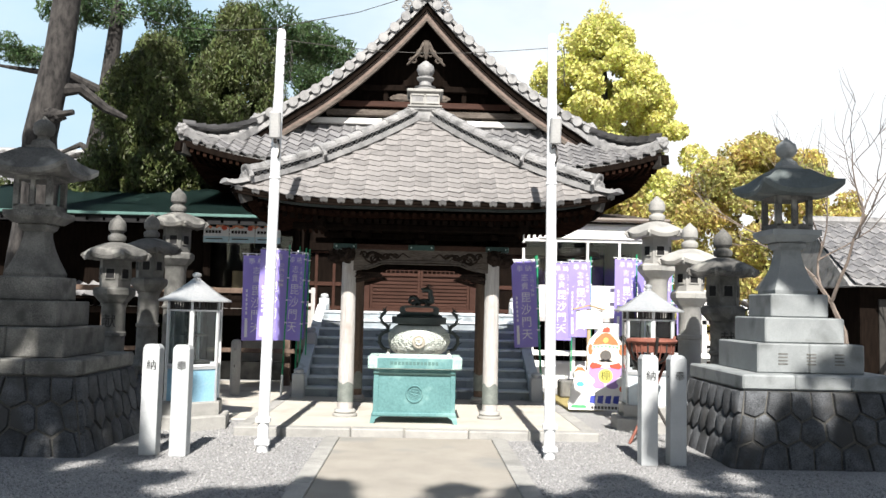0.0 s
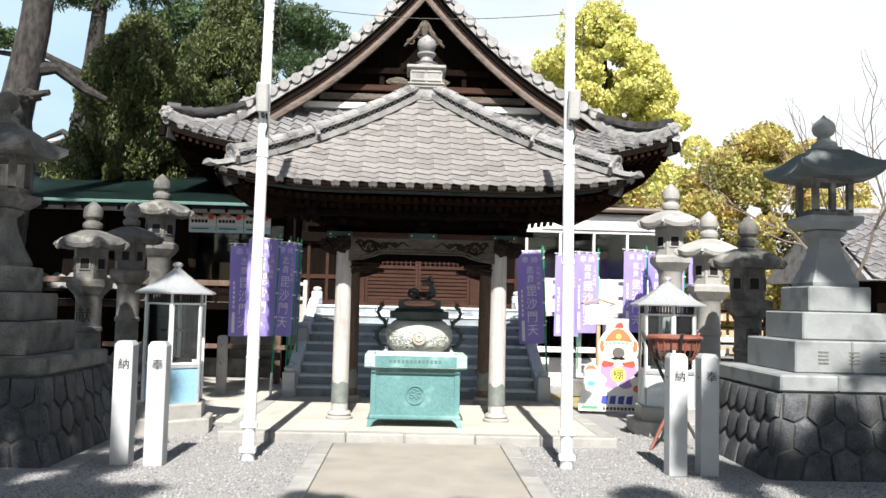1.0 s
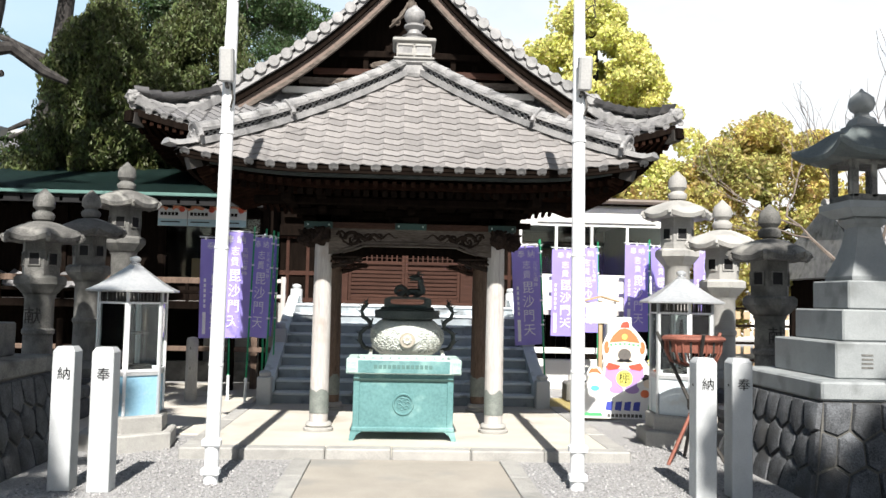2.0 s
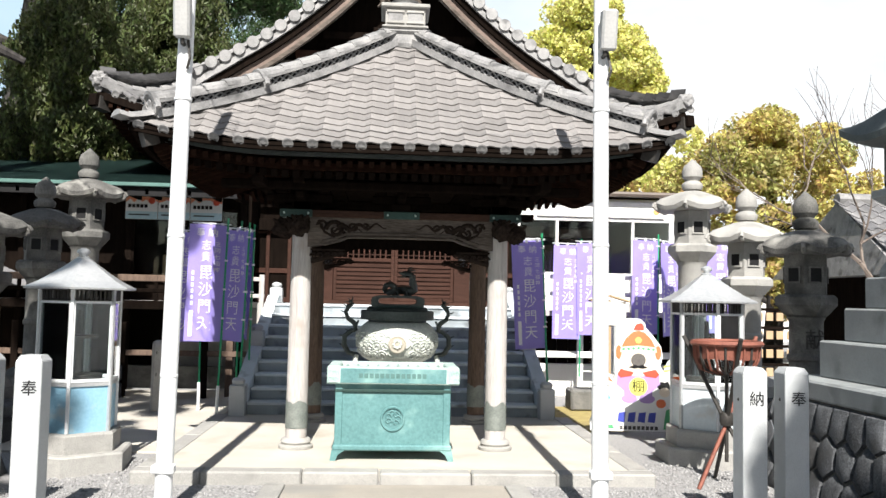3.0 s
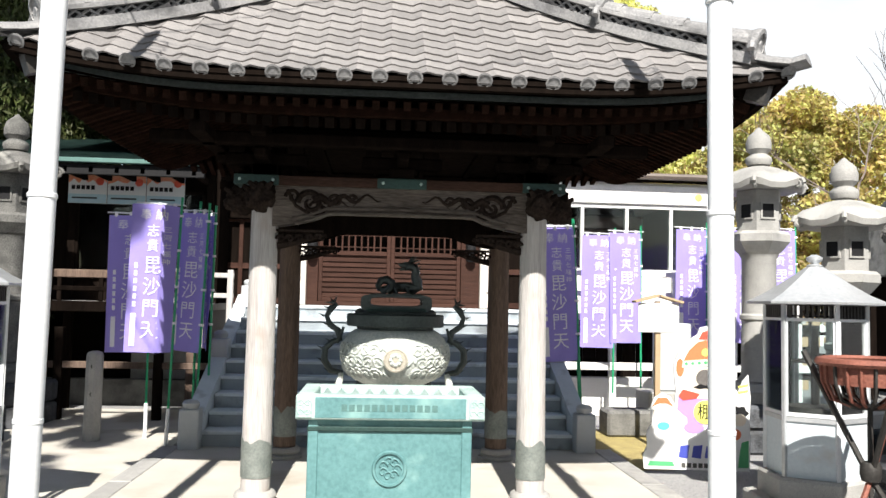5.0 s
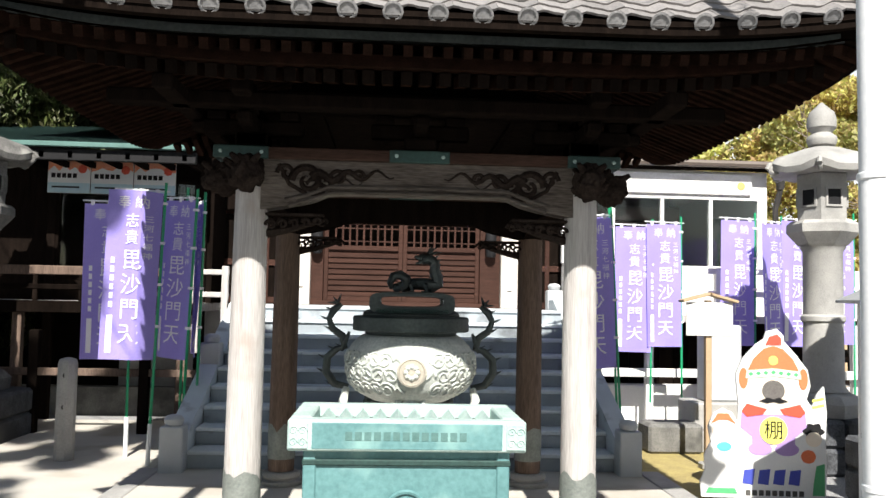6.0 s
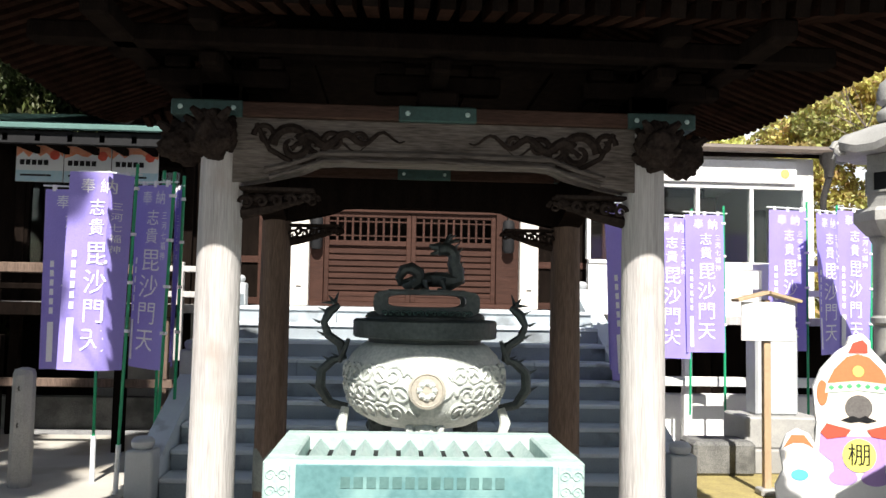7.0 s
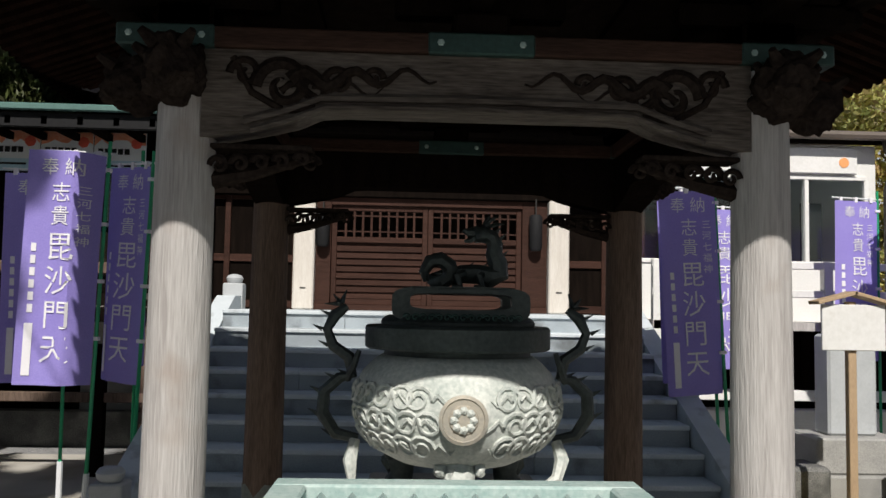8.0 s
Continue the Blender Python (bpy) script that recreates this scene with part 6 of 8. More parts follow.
def big_lantern(x, y, seed, label, with_text, mat, roof_mat):
    rng = random.Random(seed)
    ped = empty("lantern_pedestal", (x, y, 0), "battered rubble stone pedestal with a granite slab on top", "pedestal", "lantern pedestals")
    lo, hi = 0.97, 0.80
    core = bmesh.new()
    lathe([((lo - 0.01) * math.sqrt(2), G), ((hi - 0.0) * math.sqrt(2), 0.66)], 4, core, phase=math.pi / 4)
    part("core", core, MORTAR, ped)
    for turn in (0, 90, 180, 270):
        stone_face(ped, rng, lo, hi, G - 0.02, 0.66, turn, 0.24, 0.015)
    slab = 0.83
    for a, b in ((-slab, -0.28), (-0.28, 0.3), (0.3, slab)):
        part("slab", block(a + 0.002, b - 0.002, -slab, slab, 0.665, 0.82, 0.018), mat, ped, "granite slab")
    lan = empty("stone_lantern", (x, y, 0.82), label, "stone lantern", "large stone lanterns")
    for h, z0, z1 in ((0.57, 0.0, 0.31), (0.43, 0.31, 0.585), (0.315, 0.585, 0.84)):
        tier = bmesh.new()
        if h > 0.5:
            block(-h, -0.02, -h, h, z0, z1 - 0.002, 0.014, tier)
            block(-0.017, h, -h, h, z0, z1 - 0.002, 0.014, tier)
        else:
            block(-h, h, -h, h, z0, z1 - 0.002, 0.014, tier)
        part("tier", tier, mat, lan, "dressed granite tier")
    flare = [(0.31, 0.84), (0.315, 0.88), (0.29, 0.93), (0.235, 1.03), (0.18, 1.16), (0.15, 1.27), (0.145, 1.33), (0.19, 1.36), (0.21, 1.40), (0.19, 1.42)]
    part("stem", lathe([(r * 1.06, z) for r, z in flare], 4, phase=math.pi / 4), mat, lan, "flaring square stem")
    pt = bmesh.new()
    lathe([(0.2 * 1.4, 1.42), (0.275 * 1.4, 1.49), (0.275 * 1.4, 1.55)], 4, pt, phase=math.pi / 4)
    part("platform", pt, mat, lan)
    f = 0.205
    fire_ob = part("fire_box", block(-f, f, -f, f, 1.55, 1.62, 0.006), LICHEN, lan, "open square fire box")
    part("lintel", block(-f, f, -f, f, 1.885, 1.94, 0.006), LICHEN, fire_ob)
    for a in (-1, 1):
        for b in (-1, 1):
            cxx, cyy = a * (f - 0.03), b * (f - 0.03)
            part("corner_post", block(cxx - 0.03, cxx + 0.03, cyy - 0.03, cyy + 0.03, 1.589, 1.901, 0.005), LICHEN, fire_ob)
    for q in (-1, 1):
        part("mullion", block(-0.026, 0.026, q * (f - 0.02) - 0.02, q * (f - 0.02) + 0.02, 1.589, 1.901, 0.004), LICHEN, fire_ob)
    # concave roof with upturned corners
    rf = bmesh.new()
    rows = []
    N = 10
    def ring(half, z, lift):
        out = []
        for side in range(4):
            for i in range(N):
                t = -1 + 2 * i / N
                c = abs(t) ** 3
                k = 1 + 0.1 * c
                px, py = (t * half * k, -half * k)
                zz = z + lift * c
                v = pose(0, 0, 0, 0, 0, 90 * side) @ Vector((px, py, zz))
                out.append(rf.verts.new(v))
        return out
    for half, z, lift in ((0.2, 1.93, 0), (0.34, 1.93, 0.04), (0.405, 1.935, 0.10), (0.41, 1.985, 0.11), (0.35, 2.045, 0.06), (0.28, 2.12, 0.02), (0.21, 2.2, 0), (0.16, 2.24, 0)):
        rows.append(ring(half, z, lift))
    for a, b in zip(rows, rows[1:]):
        for k in range(4 * N):
            rf.faces.new((a[k], a[(k + 1) % (4 * N)], b[(k + 1) % (4 * N)], b[k]))
    rf.faces.new(rows[0][::-1])
    rf.faces.new(rows[-1])
    part("roof", rf, roof_mat, lan, "curved roof with upturned corners", True)
    part("finial_base", lathe([(0.18, 2.23), (0.185, 2.27), (0.14, 2.28), (0.12, 2.33), (0.07, 2.36), (0.065, 2.39)], 4, phase=math.pi / 4), mat, lan)
    part("finial", lathe([(0.06, 2.39), (0.1, 2.42), (0.118, 2.47), (0.105, 2.53), (0.06, 2.57), (0.025, 2.595), (0.01, 2.62)], 20), mat, lan, "onion-shaped jewel", True)
    if with_text:
        for k, bx in enumerate((-0.3, 0.0, 0.3)):
            for i in range(4):
                part("bar", block(bx - 0.05, bx + 0.05, -0.574, -0.569, 0.09 + i * 0.035, 0.105 + i * 0.035), GRANITE_OLD, lan)
big_lantern(4.1, 9.85, 31, "tall grey granite lantern with a curved roof on a rubble pedestal", True, GRANITE_BLUE, ROOF_STONE)
big_lantern(-4.22, 9.85, 32, "tall stained granite lantern with a dark weathered roof", False, GRANITE_OLD, LICHEN)


# ---- round-roofed stone lanterns ----
def kasuga(x, y, top, k, seed, char="", light=False):
    rng = random.Random(seed)
    mat = GRANITE if light else GRANITE_OLD
    lan = empty("stone_lantern", (x, y, G), "weathered stone lantern with a scrolled round roof and jewel top" if not light else "pale granite lantern with a scrolled round roof", "stone lantern", "row of stone lanterns")
    T = top - G
    z = lambda d: T - d * k
    part("jewel", lathe([(r * k, z(d)) for r, d in ((0.055, 0.385), (0.11, 0.37), (0.125, 0.33), (0.12, 0.30), (0.08, 0.265), (0.085, 0.255), (0.118, 0.22), (0.12, 0.15), (0.1, 0.085), (0.05, 0.04), (0.012, 0.0))], 18), mat, lan, "jewel finial", True)
    rf = bmesh.new()
    rings = []
    n = 36
    for r, d in ((0.18, 0.62), (0.33, 0.645), (0.41, 0.635), (0.425, 0.585), (0.375, 0.51), (0.28, 0.455), (0.16, 0.405), (0.06, 0.38)):
        ring = []
        for i in range(n):
            a = 2 * math.pi * i / n
            lobe = 0.06 * math.cos(6 * a) * (r / 0.425) ** 3
            ring.append(rf.verts.new((r * k * (1 + lobe) * math.cos(a), r * k * (1 + lobe) * math.sin(a), z(d) + 0.05 * k * max(0, math.cos(6 * a)) * (r / 0.425) ** 6)))
        rings.append(ring)
    for a, b in zip(rings, rings[1:]):
        for i in range(n):
            rf.faces.new((a[i], a[(i + 1) % n], b[(i + 1) % n], b[i]))
    rf.faces.new(rings[0][::-1])
    rf.faces.new(rings[-1])
    for i in range(6):
        a = i * math.pi / 3
        pts = []
        for q in range(12):
            t = q / 11 * 1.4 * 2 * math.pi
            rr = 0.055 * k * (1 - 0.7 * q / 11)
            rad = 0.425 * k + rr * math.cos(t)
            pts.append((rad * math.cos(a), rad * math.sin(a), z(0.59) + rr * math.sin(t)))
        tube(pts, [0.022 * k] * 12, 6, rf)
    part("roof", rf, LICHEN if not light else GRANITE, lan, "lobed roof with scrolled tips", True)
    fb = bmesh.new()
    f = 0.2 * k
    # hexagonal fire box; black plates stand for the shade inside its square openings
    lathe([(f * 1.08, z(1.02)), (f * 1.1, z(0.63))], 6, fb, phase=0.0)
    box_ob = part("fire_box", fb, mat, lan, "six-sided fire box")
    for i in range(6):
        a = -math.pi / 2 + i * math.pi / 3
        w = part("fire_opening", block(-0.055 * k, 0.055 * k, -0.01, 0.01, -0.065 * k, 0.065 * k), BLACK, box_ob, "black plate for the shade in the opening")
        rr = 1.085 * f * math.cos(math.pi / 6) - 0.004
        w.matrix_basis = pose(rr * math.cos(a), rr * math.sin(a), z(0.83), 0, 0, math.degrees(a) + 90)
        fr = bmesh.new()
        for u0, u1, v0, v1 in ((-0.072, -0.055, -0.08, 0.08), (0.055, 0.072, -0.08, 0.08), (-0.055, 0.055, 0.065, 0.08), (-0.055, 0.055, -0.08, -0.065)):
            block(u0 * k, u1 * k, -0.02, 0.012, v0 * k, v1 * k, 0, fr)
        o = part("opening_rim", fr, mat, box_ob)
        o.matrix_basis = w.matrix_basis
    part("platform", lathe([(r * k, z(d)) for r, d in ((0.17, 1.24), (0.2, 1.22), (0.26, 1.15), (0.285, 1.12), (0.285, 1.05), (0.25, 1.02))], 6, phase=math.pi / 6), mat, lan, "six-sided lotus platform")
    base_z = 0.72 if light or k > 1.05 else 0.62
    mid = (z(1.24) + base_z) / 2
    part("shaft", lathe([(0.2 * k, base_z), (0.165 * k, base_z + 0.06), (0.16 * k, mid - 0.04), (0.178 * k, mid - 0.02), (0.178 * k, mid + 0.02), (0.16 * k, mid + 0.04), (0.16 * k, z(1.28)), (0.185 * k, z(1.24))], 20), mat, lan, "round shaft with a middle band", True)
    if char:
        glyphs(char, 0.2, IRON, lan, pose(0, -0.168 * k, mid + 0.17, 90), 0.004, "carved_character")
    part("lotus_base", lathe([(0.36, base_z - 0.22), (0.37, base_z - 0.1), (0.3, base_z - 0.03), (0.21, base_z)], 6, phase=math.pi / 6), mat, lan)
    # rough footing stones
    z0 = 0.0
    while z0 < base_z - 0.23:
        h = min(0.25, base_z - 0.22 - z0)
        for sx in (-1, 1):
            part("footing_stone", block(-0.5 if sx < 0 else 0.01 + rng.uniform(-0.05, 0.02), -0.02 if sx < 0 else 0.48, -0.46 + rng.uniform(0, 0.04), 0.46, z0, z0 + h - 0.006, 0.03), RUBBLE, lan, "rough footing stone")
        z0 += h
for a in ((3.98, 11.5, 2.55, 1.0, 1, "\u732e", False), (3.98, 12.85, 2.76, 1.0, 2, "", True), (3.96, 14.5, 3.38, 1.13, 3, "", True)):
    kasuga(*a)
for a in ((-4.3, 12.45, 2.62, 1.0, 4, "\u732e", False), (-4.3, 13.95, 2.80, 1.0, 5, "", False), (-4.36, 15.55, 3.44, 1.13, 6, "", False)):
    kasuga(*a)


# ---- glazed candle cases ----
def candle_case(x, y, label, turn, panel):
    c = empty("candle_case", (x, y, G), label, "candle case", "glazed candle cases", turn=turn)
    hexa = dict(n=6, phase=math.pi / 6)
    part("lower_base", lathe([(0.5, 0.0), (0.5, 0.15), (0.485, 0.165)], **hexa), GRANITE, c, "six-sided granite base")
    part("upper_base", lathe([(0.395, 0.165), (0.395, 0.31), (0.38, 0.33)], **hexa), GRANITE, c)
    part("cabinet", lathe([(0.335, 0.33), (0.335, 0.72)], **hexa), panel, c, "pale panelled cabinet")
    part("cabinet_rim", lathe([(0.35, 0.715), (0.35, 0.745), (0.335, 0.75)], **hexa), TIN, c)
    for i in range(6):
        a = math.pi / 6 + i * math.pi / 3
        px, py = 0.34 * math.cos(a), 0.34 * math.sin(a)
        o = part("corner_post", block(-0.014, 0.014, -0.014, 0.014, 0.33, 1.53, 0.003), TIN if i % 2 else WHITE_METAL, c, "pale metal corner post")
        o.matrix_basis = pose(px, py, 0, 0, 0, math.degrees(a))
        b = a + math.pi / 6
        r = 0.34 * math.cos(math.pi / 6)
        g = part("pane", block(-0.15, 0.15, -0.003, 0.003, 0.75, 1.42), PANE, c, "clear glass pane")
        g.matrix_basis = pose(r * math.cos(b), r * math.sin(b), 0, 0, 0, math.degrees(b) + 90)
        g.visible_shadow = False
        fr = bmesh.new()
        for u0, u1, v0, v1 in ((-0.155, 0.155, 0.75, 0.775), (-0.155, 0.155, 1.41, 1.43), (-0.155, -0.145, 0.775, 1.41), (0.145, 0.155, 0.775, 1.41)):
            block(u0, u1, -0.01, 0.01, v0, v1, 0, fr)
        f = part("pane_frame", fr, WHITE_METAL, c)
        f.matrix_basis = g.matrix_basis
        grid = bmesh.new()
        for k in range(8):
            u = -0.13 + k * 0.037
            block(u - 0.008, u + 0.008, -0.006, 0.006, 1.43, 1.53, 0, grid)
        block(-0.155, 0.155, -0.008, 0.008, 1.52, 1.54, 0, grid)
        v = part("vent_grille", grid, IRON, c, "dark slotted vent")
        v.matrix_basis = g.matrix_basis
    part("smoke_board", lathe([(0.3, 1.44), (0.3, 1.45)], **hexa), BLACK, c)
    part("candle_rack", lathe([(0.2, 0.75), (0.2, 0.8), (0.03, 0.81), (0.03, 1.1), (0.16, 1.11), (0.16, 1.13), (0.03, 1.14), (0.02, 1.35)], 12), IRON, c, "tiered iron candle rack", True)
    part("roof", lathe([(0.4, 1.525), (0.475, 1.53), (0.478, 1.545), (0.36, 1.60), (0.24, 1.675), (0.13, 1.75), (0.075, 1.79), (0.06, 1.80)], **hexa), TIN, c, "flared sheet metal roof")
    part("knob", lathe([(0.05, 1.795), (0.055, 1.81), (0.03, 1.825), (0.055, 1.85), (0.055, 1.87), (0.02, 1.89)], 12), TIN, c, "round knob", True)
    lab = part("label_plate", block(-0.05, 0.05, -0.006, 0.002, 0.62, 0.70), surface("plate_brown", (0.36, 0.16, 0.09), (0.3, 0.13, 0.08), 8, 0.6, 0), c)
    b = -math.pi / 2 + math.pi / 3
    r = 0.335 * math.cos(math.pi / 6) + 0.006
    lab.matrix_basis = pose(r * math.cos(b), r * math.sin(b), 0, 0, 0, math.degrees(b) + 90)
candle_case(-2.79, 11.05, "six-sided glazed candle case with a blue cabinet and white metal roof", 8, BLUE_PANEL)
candle_case(3.0, 11.55, "six-sided glazed candle case with a pale cabinet beside the fire basket", -4, surface("pale_panel", (0.66, 0.72, 0.75), (0.56, 0.63, 0.67), 2, 0.5, 0.05, fine=40, stain=(0.5, 0.5, 0.48), stain_scale=4, stain_at=0.68))


# ---- fire basket ----
def fire_basket():
    b = empty("fire_basket", (2.74, 10.45, G), "rusty iron fire basket on a tripod", "fire basket")
    top, bot = 1.19, 0.93
    part("hoop", tube([(0.275 * math.cos(k * math.pi / 16), 0.275 * math.sin(k * math.pi / 16), top) for k in range(33)], 0.022, 6, flat=1.3), RUST, b, "rusty top hoop", True)
    part("lining", lathe([(0.255, top - 0.13), (0.262, top - 0.02), (0.255, top - 0.02), (0.248, top - 0.13)], 28), RUST, b, "", True)
    for k in range(22):
        a = 2 * math.pi * k / 22
        ca, sa = math.cos(a), math.sin(a)
        part("bar", tube([(0.268 * ca, 0.268 * sa, top), (0.26 * ca, 0.26 * sa, top - 0.12), (0.215 * ca, 0.215 * sa, top - 0.22), (0.1 * ca, 0.1 * sa, bot)], 0.011, 5), RUST if k % 3 else IRON, b, "bent iron bar", True)
    part("bottom_plate", lathe([(0.12, bot - 0.012), (0.12, bot + 0.006)], 16), IRON, b)
    for k in range(3):
        a = math.radians(205 + 120 * k)
        ca, sa = math.cos(a), math.sin(a)
        part("leg", tube([(-0.36 * ca, -0.36 * sa, top + 0.05), (-0.02 * ca, -0.02 * sa, 0.55), (0.32 * ca, 0.32 * sa, 0.0)], 0.018, 6), RUST if k == 0 else IRON, b, "crossed iron leg", True)
    part("collar", lathe([(0.05, 0.5), (0.06, 0.53), (0.06, 0.58), (0.05, 0.61)], 10), IRON, b, "", True)
    part("stem", tube([(0, 0, 0.2), (0, 0, 0.93)], 0.016, 6), IRON, b)
fire_basket()


# ---- banners ----
def banner(x, y, top, length, turn, lean, seed, label, curl=0.0, wide=0.42, text=True):
    rng = random.Random(seed)
    b = empty("banner", (x, y, G), label, "banner", "votive banners")
    b.matrix_basis = pose(x, y, G, 0, lean, turn)
    T = top - G
    ph = rng.uniform(0, 6)
    def bend(u, v):
        """u across from the pole 0..1, v down 0..1"""
        fold = -curl * min(u, 0.3)
        return 0.018 * math.sin(5 * u + ph + 2 * v) * (0.4 + v) + 0.012 * math.sin(9 * u - 3 * v + ph) * v + fold
    def spot(u, v, out=0.0):
        return (-wide * u * (1 - 0.10 * curl * v) - 0.01, -0.012 + bend(u, v) - out, T - 0.02 - length * v)
    part("pole", tube([(0.0, 0.0, 0.35), (0.0, 0.0, T + 0.08)], 0.0125, 8), GREEN_POLE, b, "green plastic pole", True)
    part("pole_foot", tube([(0.0, 0.0, 0.0), (0.0, 0.0, 0.38)], 0.02, 8), WHITE_METAL, b, "pale metal foot", True)
    part("cross_arm", tube([(0.04, 0, T), (-wide - 0.03, 0, T + 0.01)], 0.007, 6), WHITE_METAL, b, "white cross arm", True)
    nu, nv = 14, 26
    vs, fs = [], []
    for j in range(nv + 1):
        for i in range(nu + 1):
            vs.append(spot(i / nu, j / nv))
    for j in range(nv):
        for i in range(nu):
            a = j * (nu + 1) + i
            fs.append((a, a + 1, a + nu + 2, a + nu + 1))
    cloth = quick("cloth", vs, fs, PURPLE, b, "purple dyed cloth", True)
    for v in (0.06, 0.3, 0.55, 0.8):
        part("loop", block(-0.03, 0.02, -0.018, 0.018, T - 0.02 - length * v - 0.012, T - 0.02 - length * v + 0.012, 0.003), CLOTH_WHITE, b, "white loop")
    for u in (0.15, 0.5, 0.85):
        part("loop", block(-wide * u - 0.02, -wide * u + 0.01, -0.014, 0.014, T - 0.035, T + 0.016, 0.003), CLOTH_WHITE, b)
    if not text:
        return b
    def write(ch, u, v, size):
        o = glyphs(ch, size, CLOTH_WHITE, cloth, Matrix.Identity(4), 0.0, "lettering")
        for w in o.data.vertices:
            uu = u - w.co.x / wide
            vv = v - w.co.y / length
            p = spot(uu, vv, 0.006)
            w.co = p
    write("\u5949", 0.66, 0.075, 0.115)
    write("\u7d0d", 0.30, 0.075, 0.115)
    for k, ch in enumerate("\u5fd7\u8cb4"):
        write(ch, 0.47, 0.185 + 0.1 * k, 0.13)
    for k, ch in enumerate("\u6bd8\u6c99\u9580\u5929"):
        write(ch, 0.45, 0.42 + 0.145 * k, 0.19)
    for k, ch in enumerate("\u4e09\u6cb3\u4e03\u798f\u795e"):
        write(ch, 0.17, 0.17 + 0.055 * k, 0.065)
    def patch(u0, u1, v0, v1):
        quick("bar", [spot(u, v, 0.006) for u, v in ((u1, v0), (u0, v0), (u0, v1), (u1, v1))], [(0, 1, 2, 3)], CLOTH_WHITE, cloth)
    for k in range(6):
        patch(0.80, 0.87, 0.40 + 0.052 * k, 0.435 + 0.052 * k)
    patch(0.78, 0.89, 0.74, 0.96)
    return b
PURPLE_LABEL = "purple votive banner with white characters on a green pole"
for i, a in enumerate(((-2.52, 14.62, 2.24, 1.42, 4, -0.5, 41), (-2.21, 14.22, 2.30, 1.45, -4, 1.5, 42, "purple votive banner folded along its green pole", 0.55), (-1.97, 14.35, 2.26, 1.42, -38, 2.5, 43), (-1.88, 14.5, 2.25, 1.4, -68, 2.0, 44), (-2.05, 14.62, 2.3, 1.4, -78, 3.0, 45), (2.06, 14.6, 2.24, 1.42, 6, -3.2, 46), (2.12, 14.95, 2.28, 1.4, 14, -3.0, 51), (2.86, 16.3, 2.32, 1.45, -4, 0.4, 47), (3.24, 16.32, 2.36, 1.42, 6, -0.4, 48), (4.08, 16.25, 2.42, 1.45, 5, 0, 49), (4.42, 16.2, 2.38, 1.42, 35, -2, 50), (4.72, 16.22, 2.42, 1.45, 10, 1, 52), (5.3, 16.3, 2.45, 1.45, -5, 0, 53))):
    banner(*a[:7], *(a[7:] or (PURPLE_LABEL,)))


# ---- notice board, monument, bollards, cut-out board ----
def notice_board():
    n = empty("notice_board", (2.80, 14.4, G), "small roofed white notice board on a brown post", "notice board")
    part("post", block(-0.028, 0.028, -0.028, 0.028, 0.0, 1.55, 0.004), PALE_WOOD, n, "brown timber post")
    part("foot", block(-0.07, 0.07, -0.07, 0.07, 0.0, 0.06, 0.012), GRANITE, n)
    part("board", block(-0.22, 0.22, -0.05, -0.03, 1.22, 1.53, 0.004), WHITE_PAINT, n, "blank white board")
    for s in (-1, 1):
        bm = block(-0.14, 0.14, -0.09, 0.06, -0.012, 0.012, 0.003)
        o = part("roof_board", bm, PALE_WOOD, n, "sloping roof board")
        o.matrix_basis = pose(s * 0.125, 0, 1.575, 0, s * 15, 0)
notice_board()


def monument():
    m = empty("stone_monument", (3.35, 15.5, G), "white stone monument on a stepped base", "monument")
    part("base", block(-0.5, 0.5, -0.3, 0.3, 0, 0.22, 0.015), GRANITE, m)
    part("base", block(-0.36, 0.36, -0.25, 0.25, 0.22, 0.5, 0.015), GRANITE, m)
    part("slab", block(-0.2, 0.2, -0.12, 0.12, 0.5, 1.3, 0.02), GRANITE_CLEAN, m)
    s = empty("stone_block", (2.75, 15.3, G), "low rough stone block beside the monument", "stone block")
    part("block_top", block(-0.28, 0.28, -0.2, 0.2, 0.0, 0.3, 0.03), GRANITE_OLD, s)
monument()


def bollard(x, y, h, label):
    b = empty("stone_bollard", (x, y, G), label, "bollard", "stone bollards")
    bm = lathe([(0.085, 0), (0.082, h - 0.05), (0.07, h - 0.015), (0.03, h)], 8, phase=math.pi / 8)
    part("shaft", bm, GRANITE, b, smooth=False)
    for z in (h * 0.55, h * 0.85):
        part("ring_bolt", tube([(0.0, -0.085, z), (0.0, -0.1, z - 0.012), (0.0, -0.085, z - 0.03)], 0.006, 5), IRON, b)
bollard(-3.0, 14.45, 0.92, "octagonal weathered stone bollard on the gravel")
bollard(3.25, 14.15, 0.9, "octagonal pale stone bollard by the notice board")


